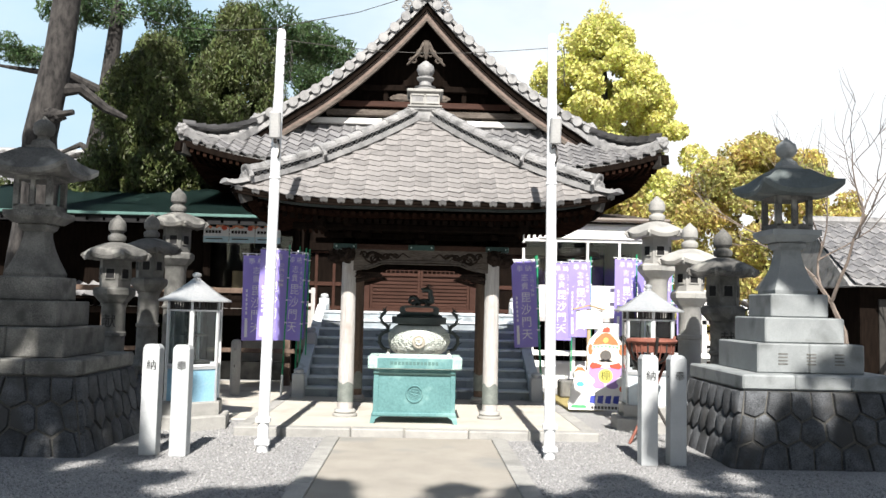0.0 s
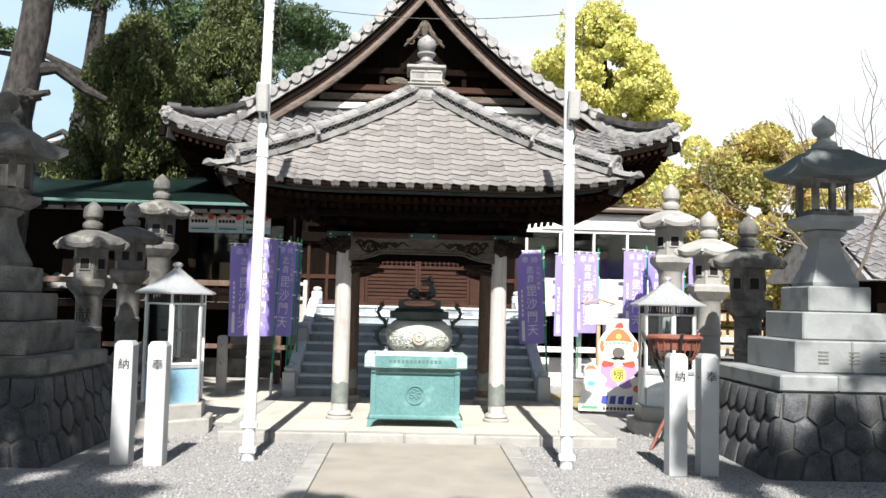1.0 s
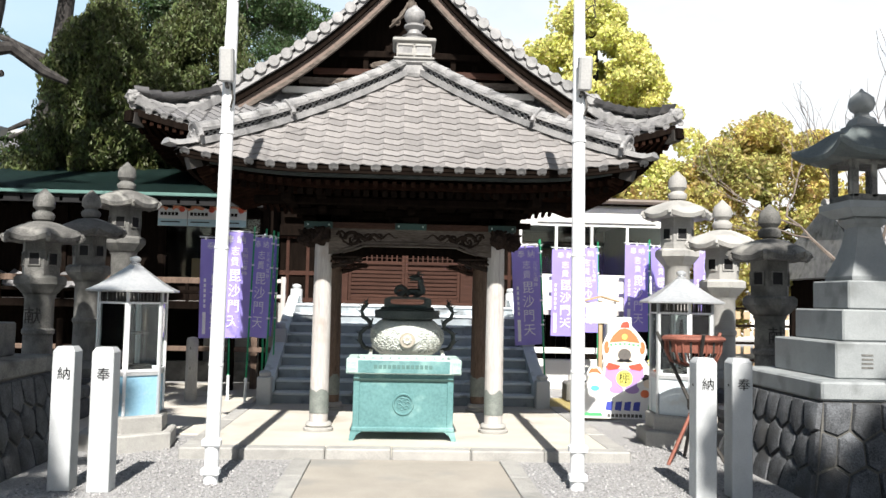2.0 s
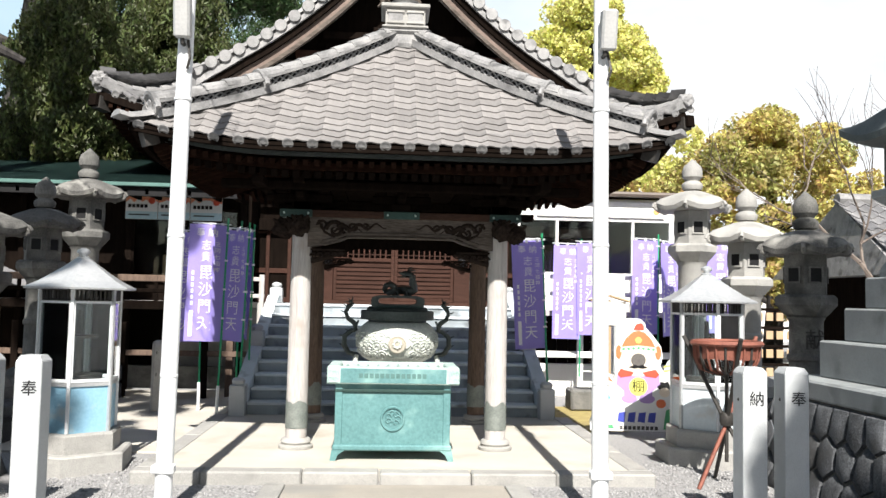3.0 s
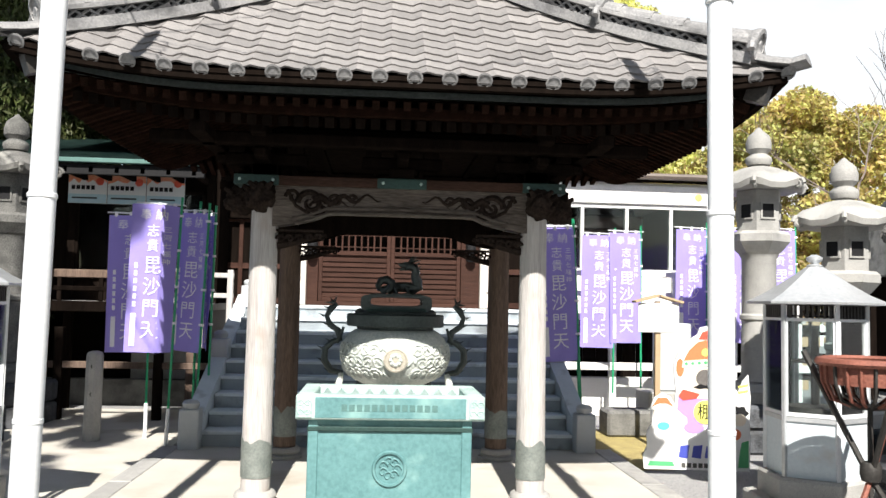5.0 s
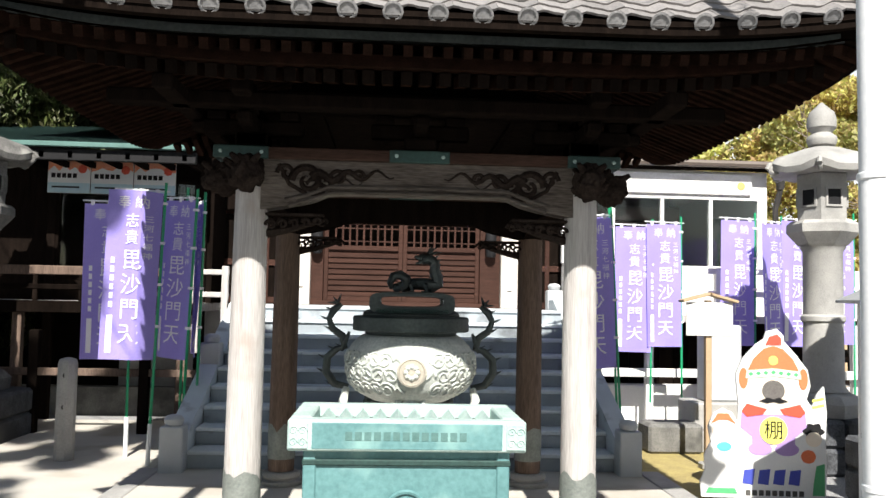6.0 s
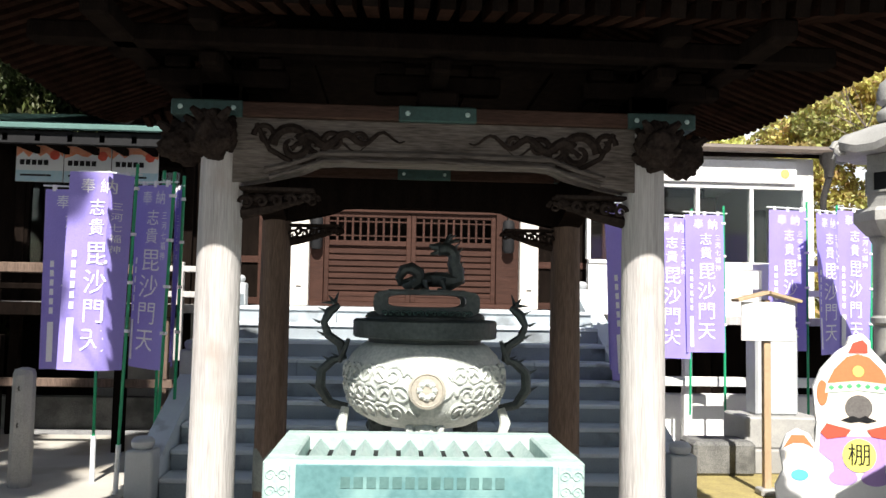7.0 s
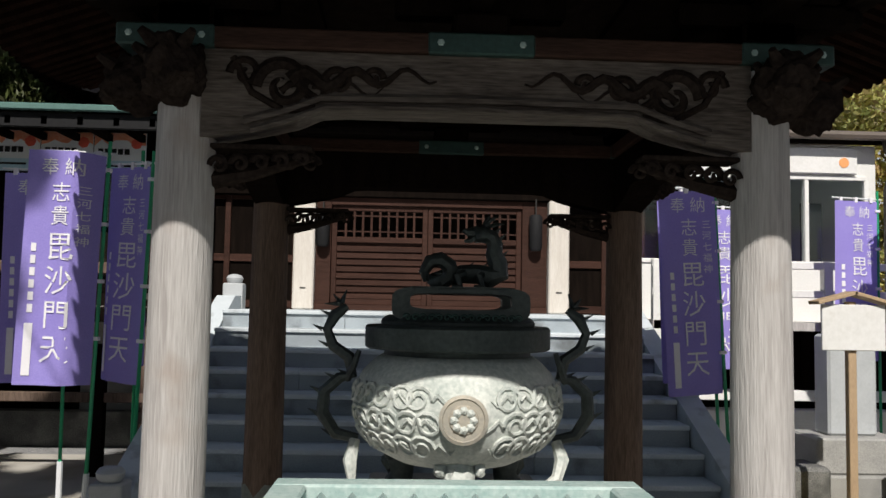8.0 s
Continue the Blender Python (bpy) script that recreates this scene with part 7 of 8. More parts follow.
def cutout_board():
    """A flat painted board with a scalloped outline and plain coloured shapes."""
    c = empty("painted_board", (2.71, 13.05, G), "white cut-out painted board with plain coloured shapes", "board", turn=-6)
    def flat(name, pts, y0, y1, mat, parent, label=""):
        bm = bmesh.new()
        a = [bm.verts.new((x, y0, z)) for x, z in pts]
        b = [bm.verts.new((x, y1, z)) for x, z in pts]
        bm.faces.new(a)
        bm.faces.new(b[::-1])
        n = len(pts)
        for i in range(n):
            bm.faces.new((a[i], b[i], b[(i + 1) % n], a[(i + 1) % n]))
        bmesh.ops.recalc_face_normals(bm, faces=bm.faces[:])
        return part(name, bm, mat, parent, label)
    def disc(cx, cz, rx, rz, n=24, bump=0.0):
        return [(cx + rx * (1 + bump * math.cos(6 * t)) * math.cos(t), cz + rz * (1 + bump * math.cos(6 * t)) * math.sin(t)) for t in (2 * math.pi * i / n for i in range(n))]
    out = [(-0.47, 0.05), (-0.48, 0.16), (-0.44, 0.26), (-0.45, 0.36), (-0.4, 0.46), (-0.42, 0.58), (-0.38, 0.68), (-0.31, 0.72), (-0.24, 0.69), (-0.2, 0.62), (-0.19, 0.76), (-0.2, 0.84), (-0.21, 0.98), (-0.16, 1.1), (-0.06, 1.21), (0.0, 1.25), (0.02, 1.31), (0.1, 1.33), (0.15, 1.28), (0.15, 1.24), (0.24, 1.14), (0.33, 1.02), (0.35, 0.9), (0.32, 0.8), (0.36, 0.74), (0.4, 0.84), (0.45, 0.9), (0.47, 0.7), (0.46, 0.5), (0.47, 0.3), (0.46, 0.05)]
    board = flat("board", out, -0.012, 0.012, surface("board_white", (0.82, 0.82, 0.8), (0.76, 0.76, 0.75), 3, 0.5, 0.0), c, "white outline board")
    red = surface("paint_red", (0.7, 0.09, 0.05), (0.62, 0.08, 0.05), 4, 0.5, 0)
    violet = surface("paint_violet", (0.42, 0.28, 0.58), (0.38, 0.25, 0.54), 4, 0.5, 0)
    yellow = surface("paint_yellow", (0.75, 0.72, 0.16), (0.7, 0.66, 0.14), 4, 0.5, 0)
    navy = surface("paint_blue", (0.06, 0.08, 0.42), (0.05, 0.07, 0.36), 4, 0.5, 0)
    skin = surface("paint_cream", (0.85, 0.75, 0.62), (0.8, 0.7, 0.58), 4, 0.5, 0)
    green = surface("paint_green", (0.1, 0.42, 0.18), (0.08, 0.36, 0.15), 4, 0.5, 0)
    orange = surface("paint_orange", (0.78, 0.2, 0.08), (0.7, 0.17, 0.07), 4, 0.5, 0)
    pale_green = surface("paint_mint", (0.6, 0.74, 0.58), (0.55, 0.68, 0.53), 4, 0.5, 0)
    y = -0.0165
    cx = 0.07
    flat("orange_patch", [(cx - 0.2, 1.0), (cx - 0.15, 1.1), (cx - 0.07, 1.18), (cx, 1.2), (cx + 0.07, 1.18), (cx + 0.15, 1.1), (cx + 0.2, 1.0)], y, -0.0125, orange, board, "plain orange shape")
    flat("orange_tuft", [(cx - 0.06, 1.205), (cx - 0.03, 1.27), (cx + 0.03, 1.29), (cx + 0.06, 1.26), (cx + 0.06, 1.205)], y, -0.0125, red, board)
    flat("yellow_spot", disc(cx, 1.09, 0.035, 0.035), y - 0.002, -0.0125, yellow, board)
    for f in (-1, 1):
        flat("orange_flap", disc(cx + f * 0.225, 0.95, 0.035, 0.08), y, -0.0125, orange, board)
        flat("red_wing", [(cx + f * 0.05, 0.72), (cx + f * 0.2, 0.76), (cx + f * 0.24, 0.7), (cx + f * 0.2, 0.66), (cx + f * 0.08, 0.68)], y - 0.003, -0.0125, red, board)
        flat("violet_side", [(cx + f * 0.12, 0.67), (cx + f * 0.24, 0.69), (cx + f * 0.25, 0.58), (cx + f * 0.15, 0.5)], y + 0.001, -0.0125, violet, board)
        flat("violet_base", disc(cx + f * 0.1, 0.42, 0.09, 0.05), y + 0.001, -0.0125, violet, board)
    flat("white_band", [(cx - 0.21, 0.95), (cx - 0.2, 1.01), (cx, 1.03), (cx + 0.2, 1.01), (cx + 0.21, 0.95), (cx, 0.97)], y - 0.002, -0.0125, pale_green, board)
    for q in range(7):
        flat("green_lozenge", disc(cx - 0.17 + 0.0567 * q, 0.985 + 0.015 * (1 - abs(q - 3) / 3), 0.02, 0.016, 4), y - 0.004, -0.0145, green, board)
    flat("cream_patch", disc(cx, 0.84, 0.2, 0.12), y + 0.002, -0.0125, skin, board)
    flat("face_hole", disc(cx, 0.86, 0.085, 0.08), y - 0.002, -0.0125, surface("hole_grey", (0.16, 0.15, 0.14), (0.1, 0.09, 0.085), 6, 0.9, 0), board, "dark round hole")
    flat("black_patch", [(cx - 0.11, 0.78), (cx - 0.04, 0.81), (cx, 0.795), (cx + 0.04, 0.81), (cx + 0.11, 0.78), (cx + 0.05, 0.765), (cx, 0.775), (cx - 0.05, 0.765)], y - 0.004, -0.0125, BLACK, board)
    flat("violet_patch", [(cx - 0.17, 0.68), (cx + 0.17, 0.68), (cx + 0.16, 0.45), (cx - 0.16, 0.45)], y + 0.0025, -0.0125, violet, board, "plain violet shape")
    flat("yellow_disc", disc(cx, 0.56, 0.105, 0.105), y - 0.002, -0.0125, yellow, board, "plain yellow disc")
    glyphs("\u68da", 0.15, BLACK, board, pose(cx, y - 0.003, 0.555, 90), 0.0008, "lettering")
    # small plain shapes at both sides
    flat("orange_arc", [(-0.4, 0.6), (-0.35, 0.68), (-0.27, 0.68), (-0.21, 0.6), (-0.27, 0.63), (-0.34, 0.63)], y, -0.0125, orange, board)
    flat("cream_spot", disc(-0.3, 0.55, 0.09, 0.07), y + 0.001, -0.0125, skin, board)
    flat("blue_spot", disc(-0.3, 0.43, 0.055, 0.035), y, -0.0125, surface("paint_sky", (0.12, 0.45, 0.7), (0.1, 0.4, 0.62), 4, 0.5, 0), board)
    flat("green_strip", [(-0.44, 0.08), (-0.2, 0.08), (-0.22, 0.12), (-0.42, 0.12)], y, -0.0125, green, board)
    flat("black_spot", disc(0.37, 0.56, 0.075, 0.06, bump=0.15), y, -0.0125, BLACK, board)
    flat("white_spot", disc(0.37, 0.5, 0.06, 0.055), y - 0.002, -0.0125, skin, board)
    flat("orange_spot", disc(0.33, 0.37, 0.055, 0.05), y, -0.0125, orange, board)
    flat("green_patch", [(0.36, 0.08), (0.45, 0.08), (0.45, 0.32), (0.39, 0.3), (0.37, 0.18)], y, -0.0125, green, board)
    for q in range(2):
        flat("yellow_stripe", [(0.36, 0.73 + 0.05 * q), (0.45, 0.75 + 0.05 * q), (0.45, 0.77 + 0.05 * q), (0.36, 0.75 + 0.05 * q)], y, -0.0125, yellow, board)
    # rows of plain bars in place of the lettering
    for q in range(4):
        x = -0.12 + 0.115 * q
        flat("bar", [(x - 0.045, 0.16), (x + 0.035, 0.15), (x + 0.05, 0.27), (x - 0.03, 0.26)], y, -0.0125, navy, board)
    for q in range(9):
        flat("bar", [(-0.14 + 0.05 * q, 0.07), (-0.105 + 0.05 * q, 0.07), (-0.105 + 0.05 * q, 0.11), (-0.14 + 0.05 * q, 0.11)], y, -0.0125, MORTAR, board)
cutout_board()
bed = bmesh.new()
bed.faces.new([bed.verts.new((x, y, G + 0.004)) for x, y in ((2.16, 13.2), (2.7, 13.3), (3.3, 13.6), (3.6, 14.4), (3.3, 15.2), (2.5, 15.6), (2.02, 15.6), (2.02, 13.9))])
tagged(part("moss_bed", bed, MOSS), "yellowed mossy bed beside the steps", "ground", kind="structure")


# ---- trees ----
def leaf_cloud(name, centres, radii, count, size, material, parent, seed, up=0.0, flat=0.6, label=""):
    """Many small leaves scattered in clumps: bent quads with random turns."""
    rs = np.random.RandomState(seed)
    centres, radii = np.array(centres), np.array(radii)
    share = radii[:, 0] * radii[:, 1]
    pick = rs.choice(len(centres), count, p=share / share.sum())
    d = rs.normal(size=(count, 3))
    d /= np.linalg.norm(d, axis=1)[:, None]
    r = rs.uniform(0.25, 1.0, count) ** 0.45
    p = centres[pick] + d * r[:, None] * radii[pick]
    ax = rs.normal(size=(count, 3))
    ax[:, 2] += up
    ax /= np.linalg.norm(ax, axis=1)[:, None]
    bx = np.cross(ax, rs.normal(size=(count, 3)))
    bx /= np.linalg.norm(bx, axis=1)[:, None]
    s = size * rs.uniform(0.6, 1.3, count)[:, None]
    q = np.stack([p - ax * s * 0.5, p + bx * s * 0.5 * flat, p + ax * s * 0.5, p - bx * s * 0.5 * flat], 1).reshape(-1, 3)
    me = bpy.data.meshes.new(name)
    me.vertices.add(4 * count)
    me.vertices.foreach_set("co", q.ravel())
    me.loops.add(4 * count)
    me.loops.foreach_set("vertex_index", np.arange(4 * count))
    me.polygons.add(count)
    me.polygons.foreach_set("loop_start", np.arange(0, 4 * count, 4))
    me.update()
    me.validate()
    me.materials.append(material)
    ob = new(name, me)
    ob.parent = parent
    return tagged(ob, label, kind="stuff")


def limbs(parent, rng, start, tops, r0, mat=BARK):
    for t in tops:
        a, b = Vector(start), Vector(t)
        mid = (a + b) / 2 + Vector((rng.uniform(-0.3, 0.3), rng.uniform(-0.3, 0.3), rng.uniform(-0.1, 0.4)))
        part("limb", tube([a, (a + mid) / 2, mid, (mid + b) / 2, b], [r0, r0 * 0.8, r0 * 0.6, r0 * 0.4, r0 * 0.15], 7), mat, parent, smooth=True)


def tree(name, x, y, label, trunk, r, clumps, count, size, leaf, seed, up=0.0, flat=0.6, bark=BARK, n_limbs=5):
    rng = random.Random(seed)
    t = empty(name, (x, y, G), label, "tree")
    radii = [r * (1 - 0.55 * i / (len(trunk) - 1)) for i in range(len(trunk))]
    part("trunk", tube(trunk, radii, 12), bark, t, "rough bark trunk", True)
    idx = rng.sample(range(len(clumps)), min(n_limbs, len(clumps)))
    zmax = trunk[-1][2]
    for i in idx:
        c = clumps[i][0]
        zz = min(zmax * 0.95, max(trunk[1][2], c[2] * 0.88))
        k = max(range(len(trunk)), key=lambda j: -abs(trunk[j][2] - zz))
        limbs(t, rng, trunk[k], [c], r * 0.35, bark)
    leaf_cloud("crown", [c for c, _ in clumps], [q for _, q in clumps], count, size, leaf, t, seed, up, flat)
    return t


def egg_clumps(rng, n, cx, cy, z0, z1, rad, cr, shape=lambda t: math.sin(math.pi * (0.12 + 0.8 * t)) ** 0.7, tall=1.0):
    out = []
    for _ in range(n):
        t = rng.random()
        a = rng.uniform(0, 2 * math.pi)
        rr = rad * shape(t) * rng.uniform(0.45, 1.0)
        k = cr * rng.uniform(0.6, 1.25)
        out.append(((cx + rr * math.cos(a), cy + rr * math.sin(a), z0 + (z1 - z0) * t), (k, k, k * tall * rng.uniform(0.6, 1.1))))
    return out


rng = random.Random(77)
# dense dark evergreen behind the hall
tree("evergreen_tree", -6.7, 21.0, "dense dark evergreen tree behind the side building", [(0, 0, 0), (0.05, 0, 2.5), (0, 0.1, 5), (0, 0, 7)], 0.25, egg_clumps(rng, 330, 0, 0, 0.8, 7.7, 2.5, 0.36, lambda t: (1 - t) ** 0.5 * min(1, 0.75 + t), 1.9), 190000, 0.13, LEAF_DARK, 5, 1.6, 0.3)
tree("evergreen_tree", -4.9, 22.3, "dark evergreen tree beside the hall roof", [(0, 0, 0), (0, 0, 3), (0, 0, 6.5)], 0.22, egg_clumps(rng, 240, 0, 0, 1.2, 9.0, 2.2, 0.34, lambda t: (1 - t) ** 0.5 * min(1, 0.7 + t), 1.9), 140000, 0.13, LEAF_DARK, 6, 1.6, 0.3)
tree("evergreen_tree", -10.0, 22.0, "dark evergreen tree at the edge of the precinct", [(0, 0, 0), (0, 0, 2), (0, 0, 4)], 0.2, egg_clumps(rng, 30, 0, 0, 0.8, 4.6, 1.9, 0.6), 30000, 0.12, LEAF_DARK, 7, 1.2, 0.35)
# pines
def pine(x, y, label, trunk, r, pads, count, seed):
    rng = random.Random(seed)
    clumps = []
    for (px, py, pz, s) in pads:
        for _ in range(7):
            clumps.append(((px + rng.uniform(-s, s), py + rng.uniform(-s, s), pz + rng.uniform(-0.25, 0.25) * s), (0.5 * s, 0.5 * s, 0.28 * s)))
    return tree("pine_tree", x, y, label, trunk, r, clumps, count, 0.2, LEAF_PINE, seed, 0.8, 0.07 / 0.2 * 0.6, BARK, 12)
big = pine(-6.9, 15.6, "tall pine with a thick scaly trunk", [(-0.3, 0, 0), (-0.1, 0, 2.0), (0.05, 0, 3.6), (0.0, 0, 4.4), (0.22, 0.1, 6), (0.4, 0.1, 8.0), (0.5, 0.1, 10.5)], 0.40, [(-1.2, 0.5, 8.3, 0.9), (1.8, 1.5, 9.5, 1.2), (0.5, 0, 10.8, 1.5), (-2.2, 0, 9.3, 1.0)], 16000, 15)
part("limb", tube([(0.32, 0.1, 5.3), (0.6, 0.2, 5.35), (1.0, 0.4, 5.05), (1.35, 0.5, 4.9)], [0.13, 0.11, 0.09, 0.05], 8), BARK, big, smooth=True)
knot = bmesh.new()
lump(knot, random.Random(4), (0.35, -0.25, 4.75), (0.2, 0.14, 0.14))
tube([(0.4, -0.3, 4.75), (0.72, -0.35, 4.8)], [0.07, 0.05], 7, knot)
part("knot", knot, BARK, big, "gnarled knot with a cut branch", True)
pine(-9.3, 24.0, "tall pine with bare lower limbs and high crown", [(0, 0, 0), (0.0, 0, 3), (0.1, 0, 5.5), (0.35, 0, 7.3), (0.5, 0.2, 10)], 0.4, [(3.5, 0, 9.0, 1.7), (5.0, 0.5, 9.2, 1.5), (2.2, 0, 8.0, 0.9), (-0.8, 0, 4.9, 0.55), (-1.2, 0, 5.5, 0.5), (0.9, 0, 9.6, 1.6), (6.3, 0, 8.8, 1.2), (-2.4, 0, 8.3, 0.9)], 26000, 16)
pine(-4.6, 33.0, "rounded bright green pine in the distance", [(0, 0, 0), (0, 0, 5), (0, 0, 9.5)], 0.25, [(0, 0, 10.6, 1.3), (-0.9, 0, 9.8, 1.0), (0.9, 0, 10.0, 1.0), (0, 0, 8.8, 1.2), (-1.7, 0, 8.9, 0.8)], 14000, 17)
# autumn trees
tree("ginkgo_tree", 7.5, 35.0, "tall yellow-green ginkgo tree in autumn leaf", [(0, 0, 0), (0, 0, 4), (0.1, 0, 8), (0, 0, 12.5)], 0.35, egg_clumps(rng, 230, 0, 0, 3.0, 13.7, 4.3, 0.6, lambda t: min(1.0, 0.8 + t) * (1 - t ** 2.2) ** 0.75) + [((a, b, 12.2 + c), (0.35, 0.35, 1.3)) for a, b, c in ((-1.6, 0, 0.2), (-0.5, 0.3, 1.0), (0.6, -0.4, 0.7), (1.8, 0, -0.9), (-2.6, 0, -1.4), (2.7, 0.3, -2.2), (0.1, 0, 1.3))], 120000, 0.17, LEAF_GINKGO, 8, 0.6, 0.7)
tree("autumn_tree", 10.3, 25.5, "broad golden autumn tree behind the lanterns", [(0, 0, 0), (0.1, 0, 1.6), (0, 0, 3.5), (0, 0, 5.2)], 0.28, egg_clumps(rng, 190, 0, 0, 0.9, 6.5, 4.2, 0.5, lambda t: (1 - t ** 2.2) ** 0.6 * min(1, 0.8 + t)), 95000, 0.13, LEAF_GOLD, 9, 0.0, 0.55)
tree("autumn_tree", 5.6, 27.0, "yellow-green tree behind the side building", [(0, 0, 0), (0, 0, 2), (0, 0, 4)], 0.2, egg_clumps(rng, 40, 0, 0, 0.8, 5.6, 2.2, 0.7), 18000, 0.19, LEAF_GOLD, 10, 0.0, 0.55)


def bare_tree(x, y, h, seed):
    rng = random.Random(seed)
    t = empty("bare_tree", (x, y, G), "leafless tree with thin grey twigs", "tree")
    bm = bmesh.new()
    def grow(p, d, r, depth):
        pts, q, dd = [p], p.copy(), d.copy()
        for _ in range(4):
            dd = (dd + Vector((rng.uniform(-0.25, 0.25), rng.uniform(-0.25, 0.25), rng.uniform(-0.05, 0.16)))).normalized()
            q = q + dd * (0.16 + 0.05 * h) * (0.75 ** (4 - depth)) * 1.5
            pts.append(q.copy())
        tube(pts, [r * (1 - 0.13 * i) for i in range(5)], 5 if depth > 1 else 3, bm)
        if depth:
            for _ in range(3 if depth > 1 else 4):
                k = rng.choice((2, 3, 4))
                nd = (dd + Vector((rng.uniform(-0.9, 0.9), rng.uniform(-0.9, 0.9), rng.uniform(-0.3, 0.6)))).normalized()
                grow(pts[k], nd, r * 0.55, depth - 1)
    grow(Vector((0, 0, 0)), Vector((0, 0, 1)), 0.075, 4)
    part("crown", bm, LIMB, t, smooth=True, kind="stuff")
bare_tree(8.6, 17.0, 5.0, 3)
bare_tree(9.6, 17.4, 4.0, 9)
bare_tree(-10.5, 20, 3.5, 12)


# ---- buildings at the edge of the precinct ----
def plain_house(x0, x1, y0, y1, eave, ridge, wall_mat, roof_mat, label, windows=()):
    h = empty("house", ((x0 + x1) / 2, (y0 + y1) / 2, G), label, "house")
    a, b = (x1 - x0) / 2, (y1 - y0) / 2
    part("wall", block(-a, a, -b, b, 0, eave), wall_mat, h)
    bm = bmesh.new()
    o = 0.45
    e = [bm.verts.new(p) for p in ((-a - o, -b - o, eave), (a + o, -b - o, eave), (a + o, b + o, eave), (-a - o, b + o, eave))]
    r = [bm.verts.new((-a - o * 0.5, 0, ridge)), bm.verts.new((a + o * 0.5, 0, ridge))]
    for f in ((e[0], e[1], r[1], r[0]), (e[2], e[3], r[0], r[1]), (e[1], e[2], r[1]), (e[3], e[0], r[0]), (e[3], e[2], e[1], e[0])):
        bm.faces.new(f)
    part("roof", bm, roof_mat, h)
    rows = int(math.hypot(b + o, ridge - eave) / 0.26)
    surf = lambda t, s: (t, (-b - o) * (1 - s), eave + (ridge - eave) * s + 0.03)
    joined_tiles("roof_tiles", lay_tiles(surf, lambda s: a + o, rows, 0.28, 0.26), tile_mesh(0.28, 0.3, 0.03, 0.028), TILE_DARK, h)
    part("ridge", tube([(-a - o * 0.5, 0, ridge + 0.05), (a + o * 0.5, 0, ridge + 0.05)], 0.13, 8), TILE_RIDGE, h, smooth=True)
    for wx, wz, ww, wh in windows:
        w = part("window", block(wx - ww / 2, wx + ww / 2, -b - 0.03, -b + 0.05, wz, wz + wh, 0.01), IRON, h, "dark window")
        part("window_frame", block(wx - ww / 2 - 0.05, wx + ww / 2 + 0.05, -b - 0.045, -b - 0.031, wz - 0.05, wz, 0.004), WHITE_PAINT, w)
    return h
BEIGE = surface("beige_render", (0.5, 0.45, 0.38), (0.42, 0.38, 0.32), 2, 0.9, 0.1)
plain_house(-14.5, -8.6, 26, 32, 4.6, 6.4, BEIGE, TILE_RIDGE, "beige rendered house with a tiled roof", ((1.2, 2.9, 1.0, 1.1), (-1.5, 2.9, 1.0, 1.1)))
plain_house(-9.5, -5.7, 17.0, 18.6, 1.55, 2.35, DARK_WOOD, TILE_RIDGE, "low dark shrine hut with a grey tiled roof")
plain_house(9.3, 14.5, 18.0, 22, 2.15, 3.7, DARK_WOOD, TILE_RIDGE, "dark timber hall with a low tiled roof", ((-1.6, 0.3, 1.2, 1.6),))
rack = empty("tablet_rack", (6.6, 18.2, G), "timber rack hung with small wooden prayer tablets", "rack")
for x in (-0.9, 0.9):
    part("post", block(x - 0.05, x + 0.05, -0.05, 0.05, 0, 1.7, 0.006), DARK_WOOD, rack)
for k in range(4):
    part("rail", block(-0.95, 0.95, -0.02, 0.02, 0.45 + k * 0.33, 0.5 + k * 0.33), DARK_WOOD, rack)
    for i in range(9):
        part("tablet", block(-0.85 + i * 0.19, -0.72 + i * 0.19, -0.05, -0.03, 0.27 + k * 0.33, 0.42 + k * 0.33, 0.004), PALE_WOOD, rack)
fence = empty("boundary_wall", (0, 40, G), "low pale boundary wall behind the precinct", "wall", kind="structure")
part("wall_panel", block(-40, 40, 0, 0.2, 0, 1.8), PLASTER, fence)


# ---- pines behind the forecourt, which dapple it with shade ----
def shade_pine(x, y, label, pads, seed, count):
    rng = random.Random(seed)
    clumps = []
    for (px, py, pz, s) in pads:
        for _ in range(22):
            a, d = rng.uniform(0, 2 * math.pi), s * 1.5 * rng.random() ** 0.7
            k = rng.uniform(0.1, 0.3)
            clumps.append(((px - x + d * math.cos(a), py - y + d * math.sin(a), pz + rng.uniform(-0.3, 0.3)), (k, k * rng.uniform(0.5, 1.6), 0.2)))
    tree("pine_tree", x, y, label, [(0, 0, 0), (0.1, 0, 4), (0, 0.2, 8), (0, 0, 11)], 0.35, clumps, count, 0.2, LEAF_PINE, seed, 0.5, 0.4, BARK, 14)
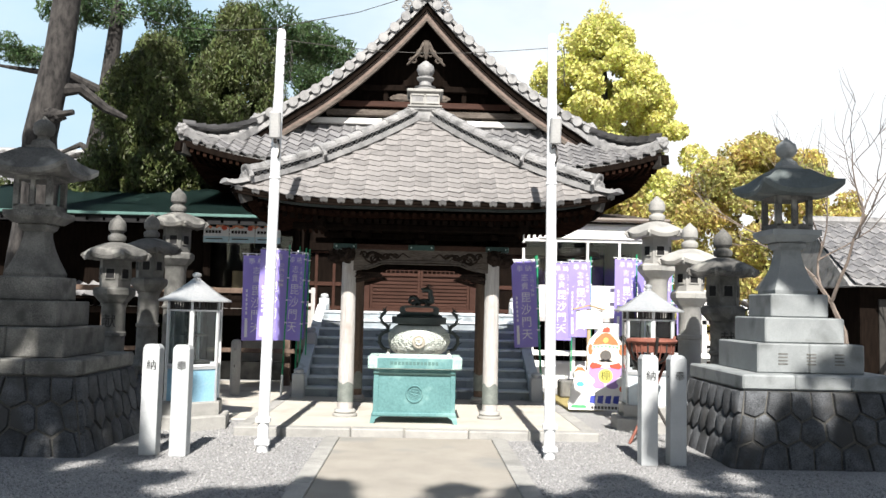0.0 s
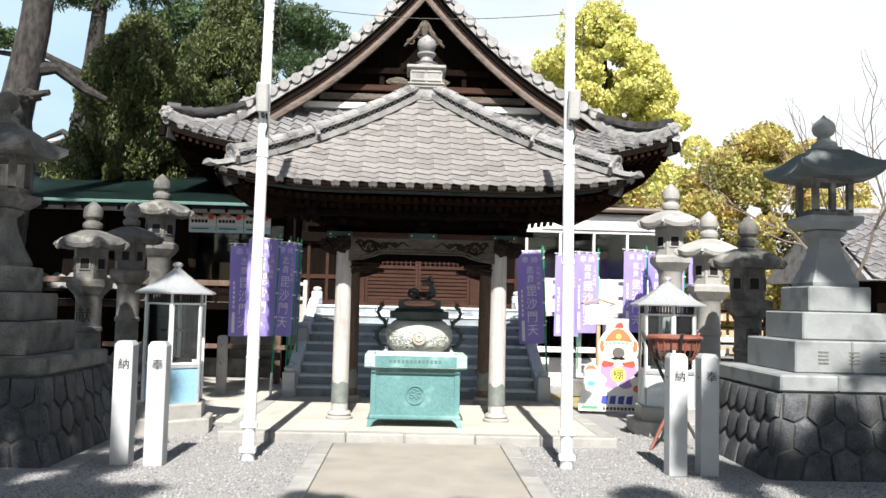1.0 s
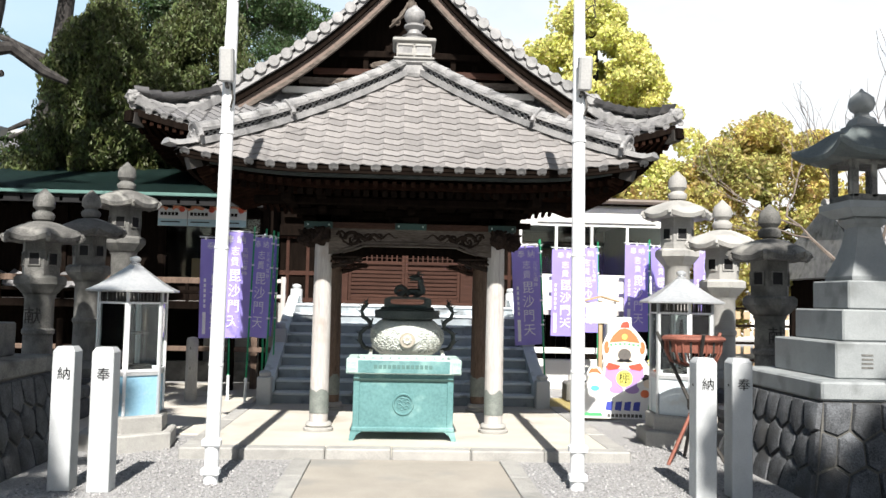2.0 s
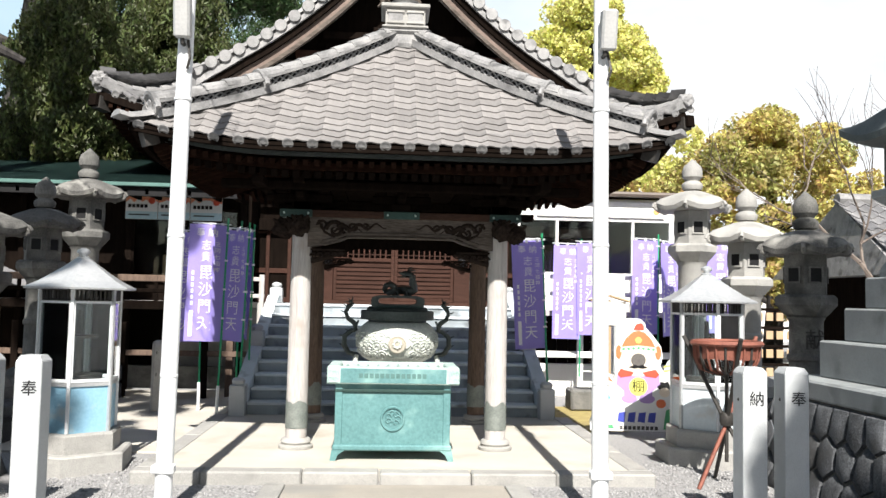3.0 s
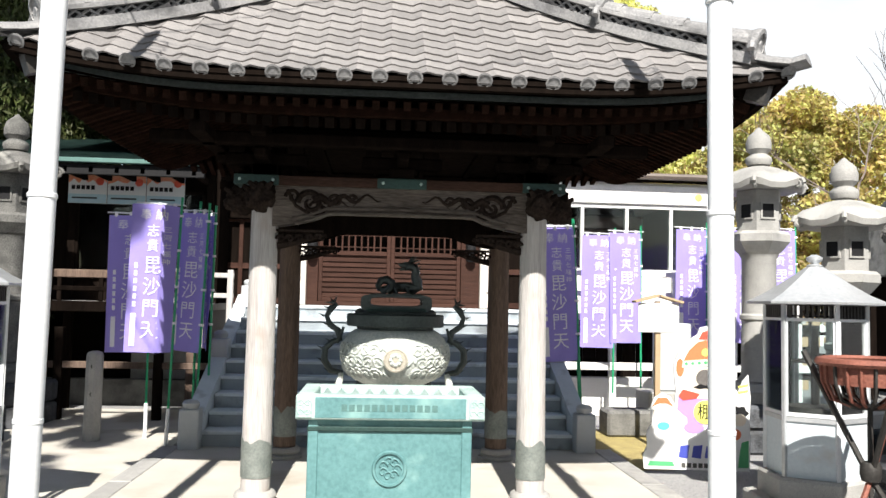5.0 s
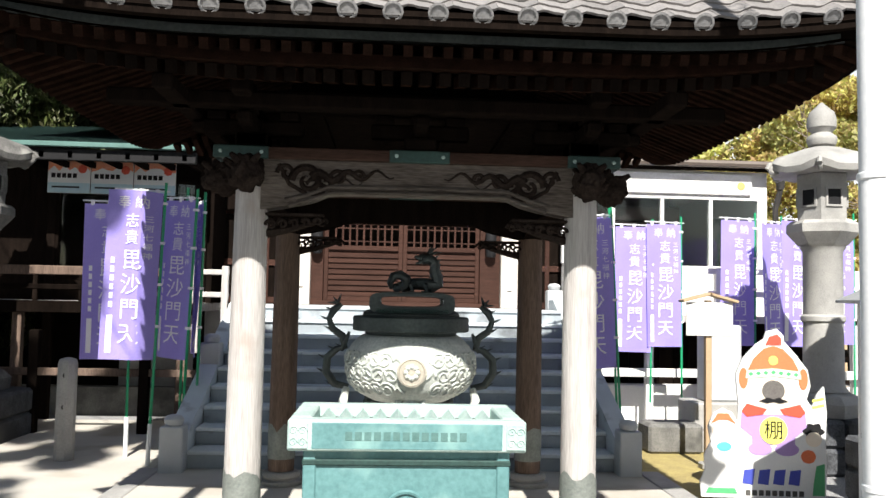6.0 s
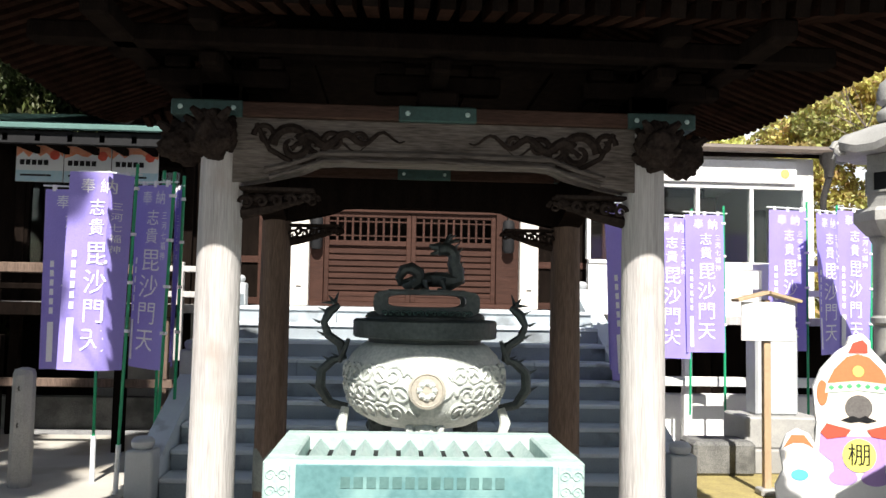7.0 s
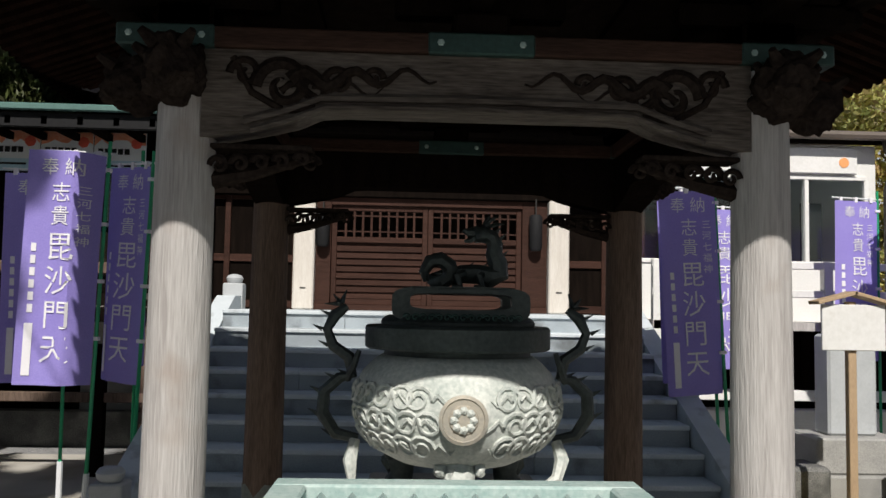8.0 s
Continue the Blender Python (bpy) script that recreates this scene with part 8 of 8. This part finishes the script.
# Unseen crowns: pads added where shade is wanted, one just for a banner
shade_pine(-7.0, -3.0, "tall pine at the forecourt's edge, casting dappled shade", [(-4.6, 1.6, 9.3, 1.1), (-4.6, 0.2, 9.0, 0.8), (-4.4, -0.6, 9.4, 1.1), (-5.2, 2.8, 9.8, 1.0), (-4.2, 2.9, 9.6, 0.9), (-3.9, 3.8, 9.4, 0.7), (-2.6, -2.0, 9.0, 0.6), (-1.4, -2.2, 9.2, 0.7), (-3.2, -2.4, 9.0, 0.9), (-4.3, 1.0, 9.9, 1.1), (-4.1, 1.8, 9.7, 0.7), (-5.0, 0.6, 9.5, 1.0), (-3.6, -1.2, 9.4, 0.9), (-3.9, -0.4, 9.2, 0.7), (-2.0, -2.8, 9.3, 0.6), (-3.0, -3.3, 9.1, 0.8), (-1.0, -3.1, 9.3, 0.5), (-3.4, 5.6, 9.6, 0.5), (-4.6, 6.4, 9.8, 0.5), (-2.9, 6.9, 9.5, 0.22), (-6.0, 1.0, 11.0, 1.4), (-6.5, 4.0, 11.0, 1.4), (-5.8, -1.5, 11.0, 1.3), (-7.0, 7.0, 11.0, 1.4), (-4.8, 3.4, 9.3, 0.8)], 61, 66000)
shade_pine(7.2, -3.0, "tall pine beside the forecourt, casting dappled shade", [(4.7, 0.6, 9.2, 0.55), (4.0, -0.8, 9.0, 0.6), (5.2, 2.0, 9.6, 0.7), (2.65, 0.0, 9.3, 0.22), (4.2, 3.0, 9.6, 0.7), (5.4, 0.4, 9.3, 0.7), (0.7, -2.1, 9.2, 0.5), (2.4, -1.8, 9.0, 0.8), (3.4, -2.4, 9.2, 0.9), (5.0, -1.8, 9.2, 0.9), (5.4, 2.0, 9.5, 0.9), (1.6, -2.6, 9.2, 0.7), (3.5, -0.6, 9.2, 0.45), (4.3, -0.3, 9.3, 0.6), (5.0, 0.3, 9.2, 0.6), (3.0, -1.7, 9.1, 0.6), (4.2, -1.9, 9.3, 0.8), (1.5, -3.2, 9.2, 0.6), (0.3, -3.0, 9.3, 0.5), (2.8, -3.3, 9.1, 0.8), (6.2, 1.0, 11.0, 1.3), (6.4, 4.0, 11.0, 1.3), (5.9, -2.0, 11.0, 1.2)], 62, 60000)


# ---- loose gravel chips over the forecourt ----
def gravel_chips(count, seed):
    rs = np.random.RandomState(seed)
    x, y = rs.uniform(-4.2, 4.2, count), 5.4 + 6.0 * rs.uniform(0, 1, count) ** 1.3
    ok = ~((x > -1.09) & (x < 1.04)) & ~((np.abs(x) < 2.16) & (y > 10.3)) & ~((np.abs(x) > 3.0) & (y > 8.7))
    x, y = x[ok], y[ok]
    n = len(x)
    unit = np.array([(1, 0, 0), (0, 1, 0), (-1, 0, 0), (0, -1, 0), (0, 0, 0.75), (0, 0, -0.75)], float)
    faces = np.array([(0, 1, 4), (1, 2, 4), (2, 3, 4), (3, 0, 4), (1, 0, 5), (2, 1, 5), (3, 2, 5), (0, 3, 5)])
    size = rs.uniform(0.006, 0.015, n)
    v = unit[None] * rs.uniform(0.6, 1.3, (n, 6, 1)) * size[:, None, None]
    a = rs.uniform(0, 6.28, n)
    c, s2 = np.cos(a)[:, None], np.sin(a)[:, None]
    v = np.stack([v[..., 0] * c - v[..., 1] * s2, v[..., 0] * s2 + v[..., 1] * c, v[..., 2]], -1)
    v += np.stack([x, y, G + size * 0.35], -1)[:, None]
    f = (faces[None] + 6 * np.arange(n)[:, None, None]).reshape(-1)
    me = bpy.data.meshes.new("gravel_chips")
    me.vertices.add(6 * n)
    me.vertices.foreach_set("co", v.ravel())
    me.loops.add(24 * n)
    me.loops.foreach_set("vertex_index", f)
    me.polygons.add(8 * n)
    me.polygons.foreach_set("loop_start", np.arange(0, 24 * n, 3))
    me.update()
    me.validate()
    me.materials.append(CHIPS)
    tagged(new("gravel_chips", me), "loose grey and white gravel chips", "gravel", kind="stuff")
gravel_chips(46000, 4)
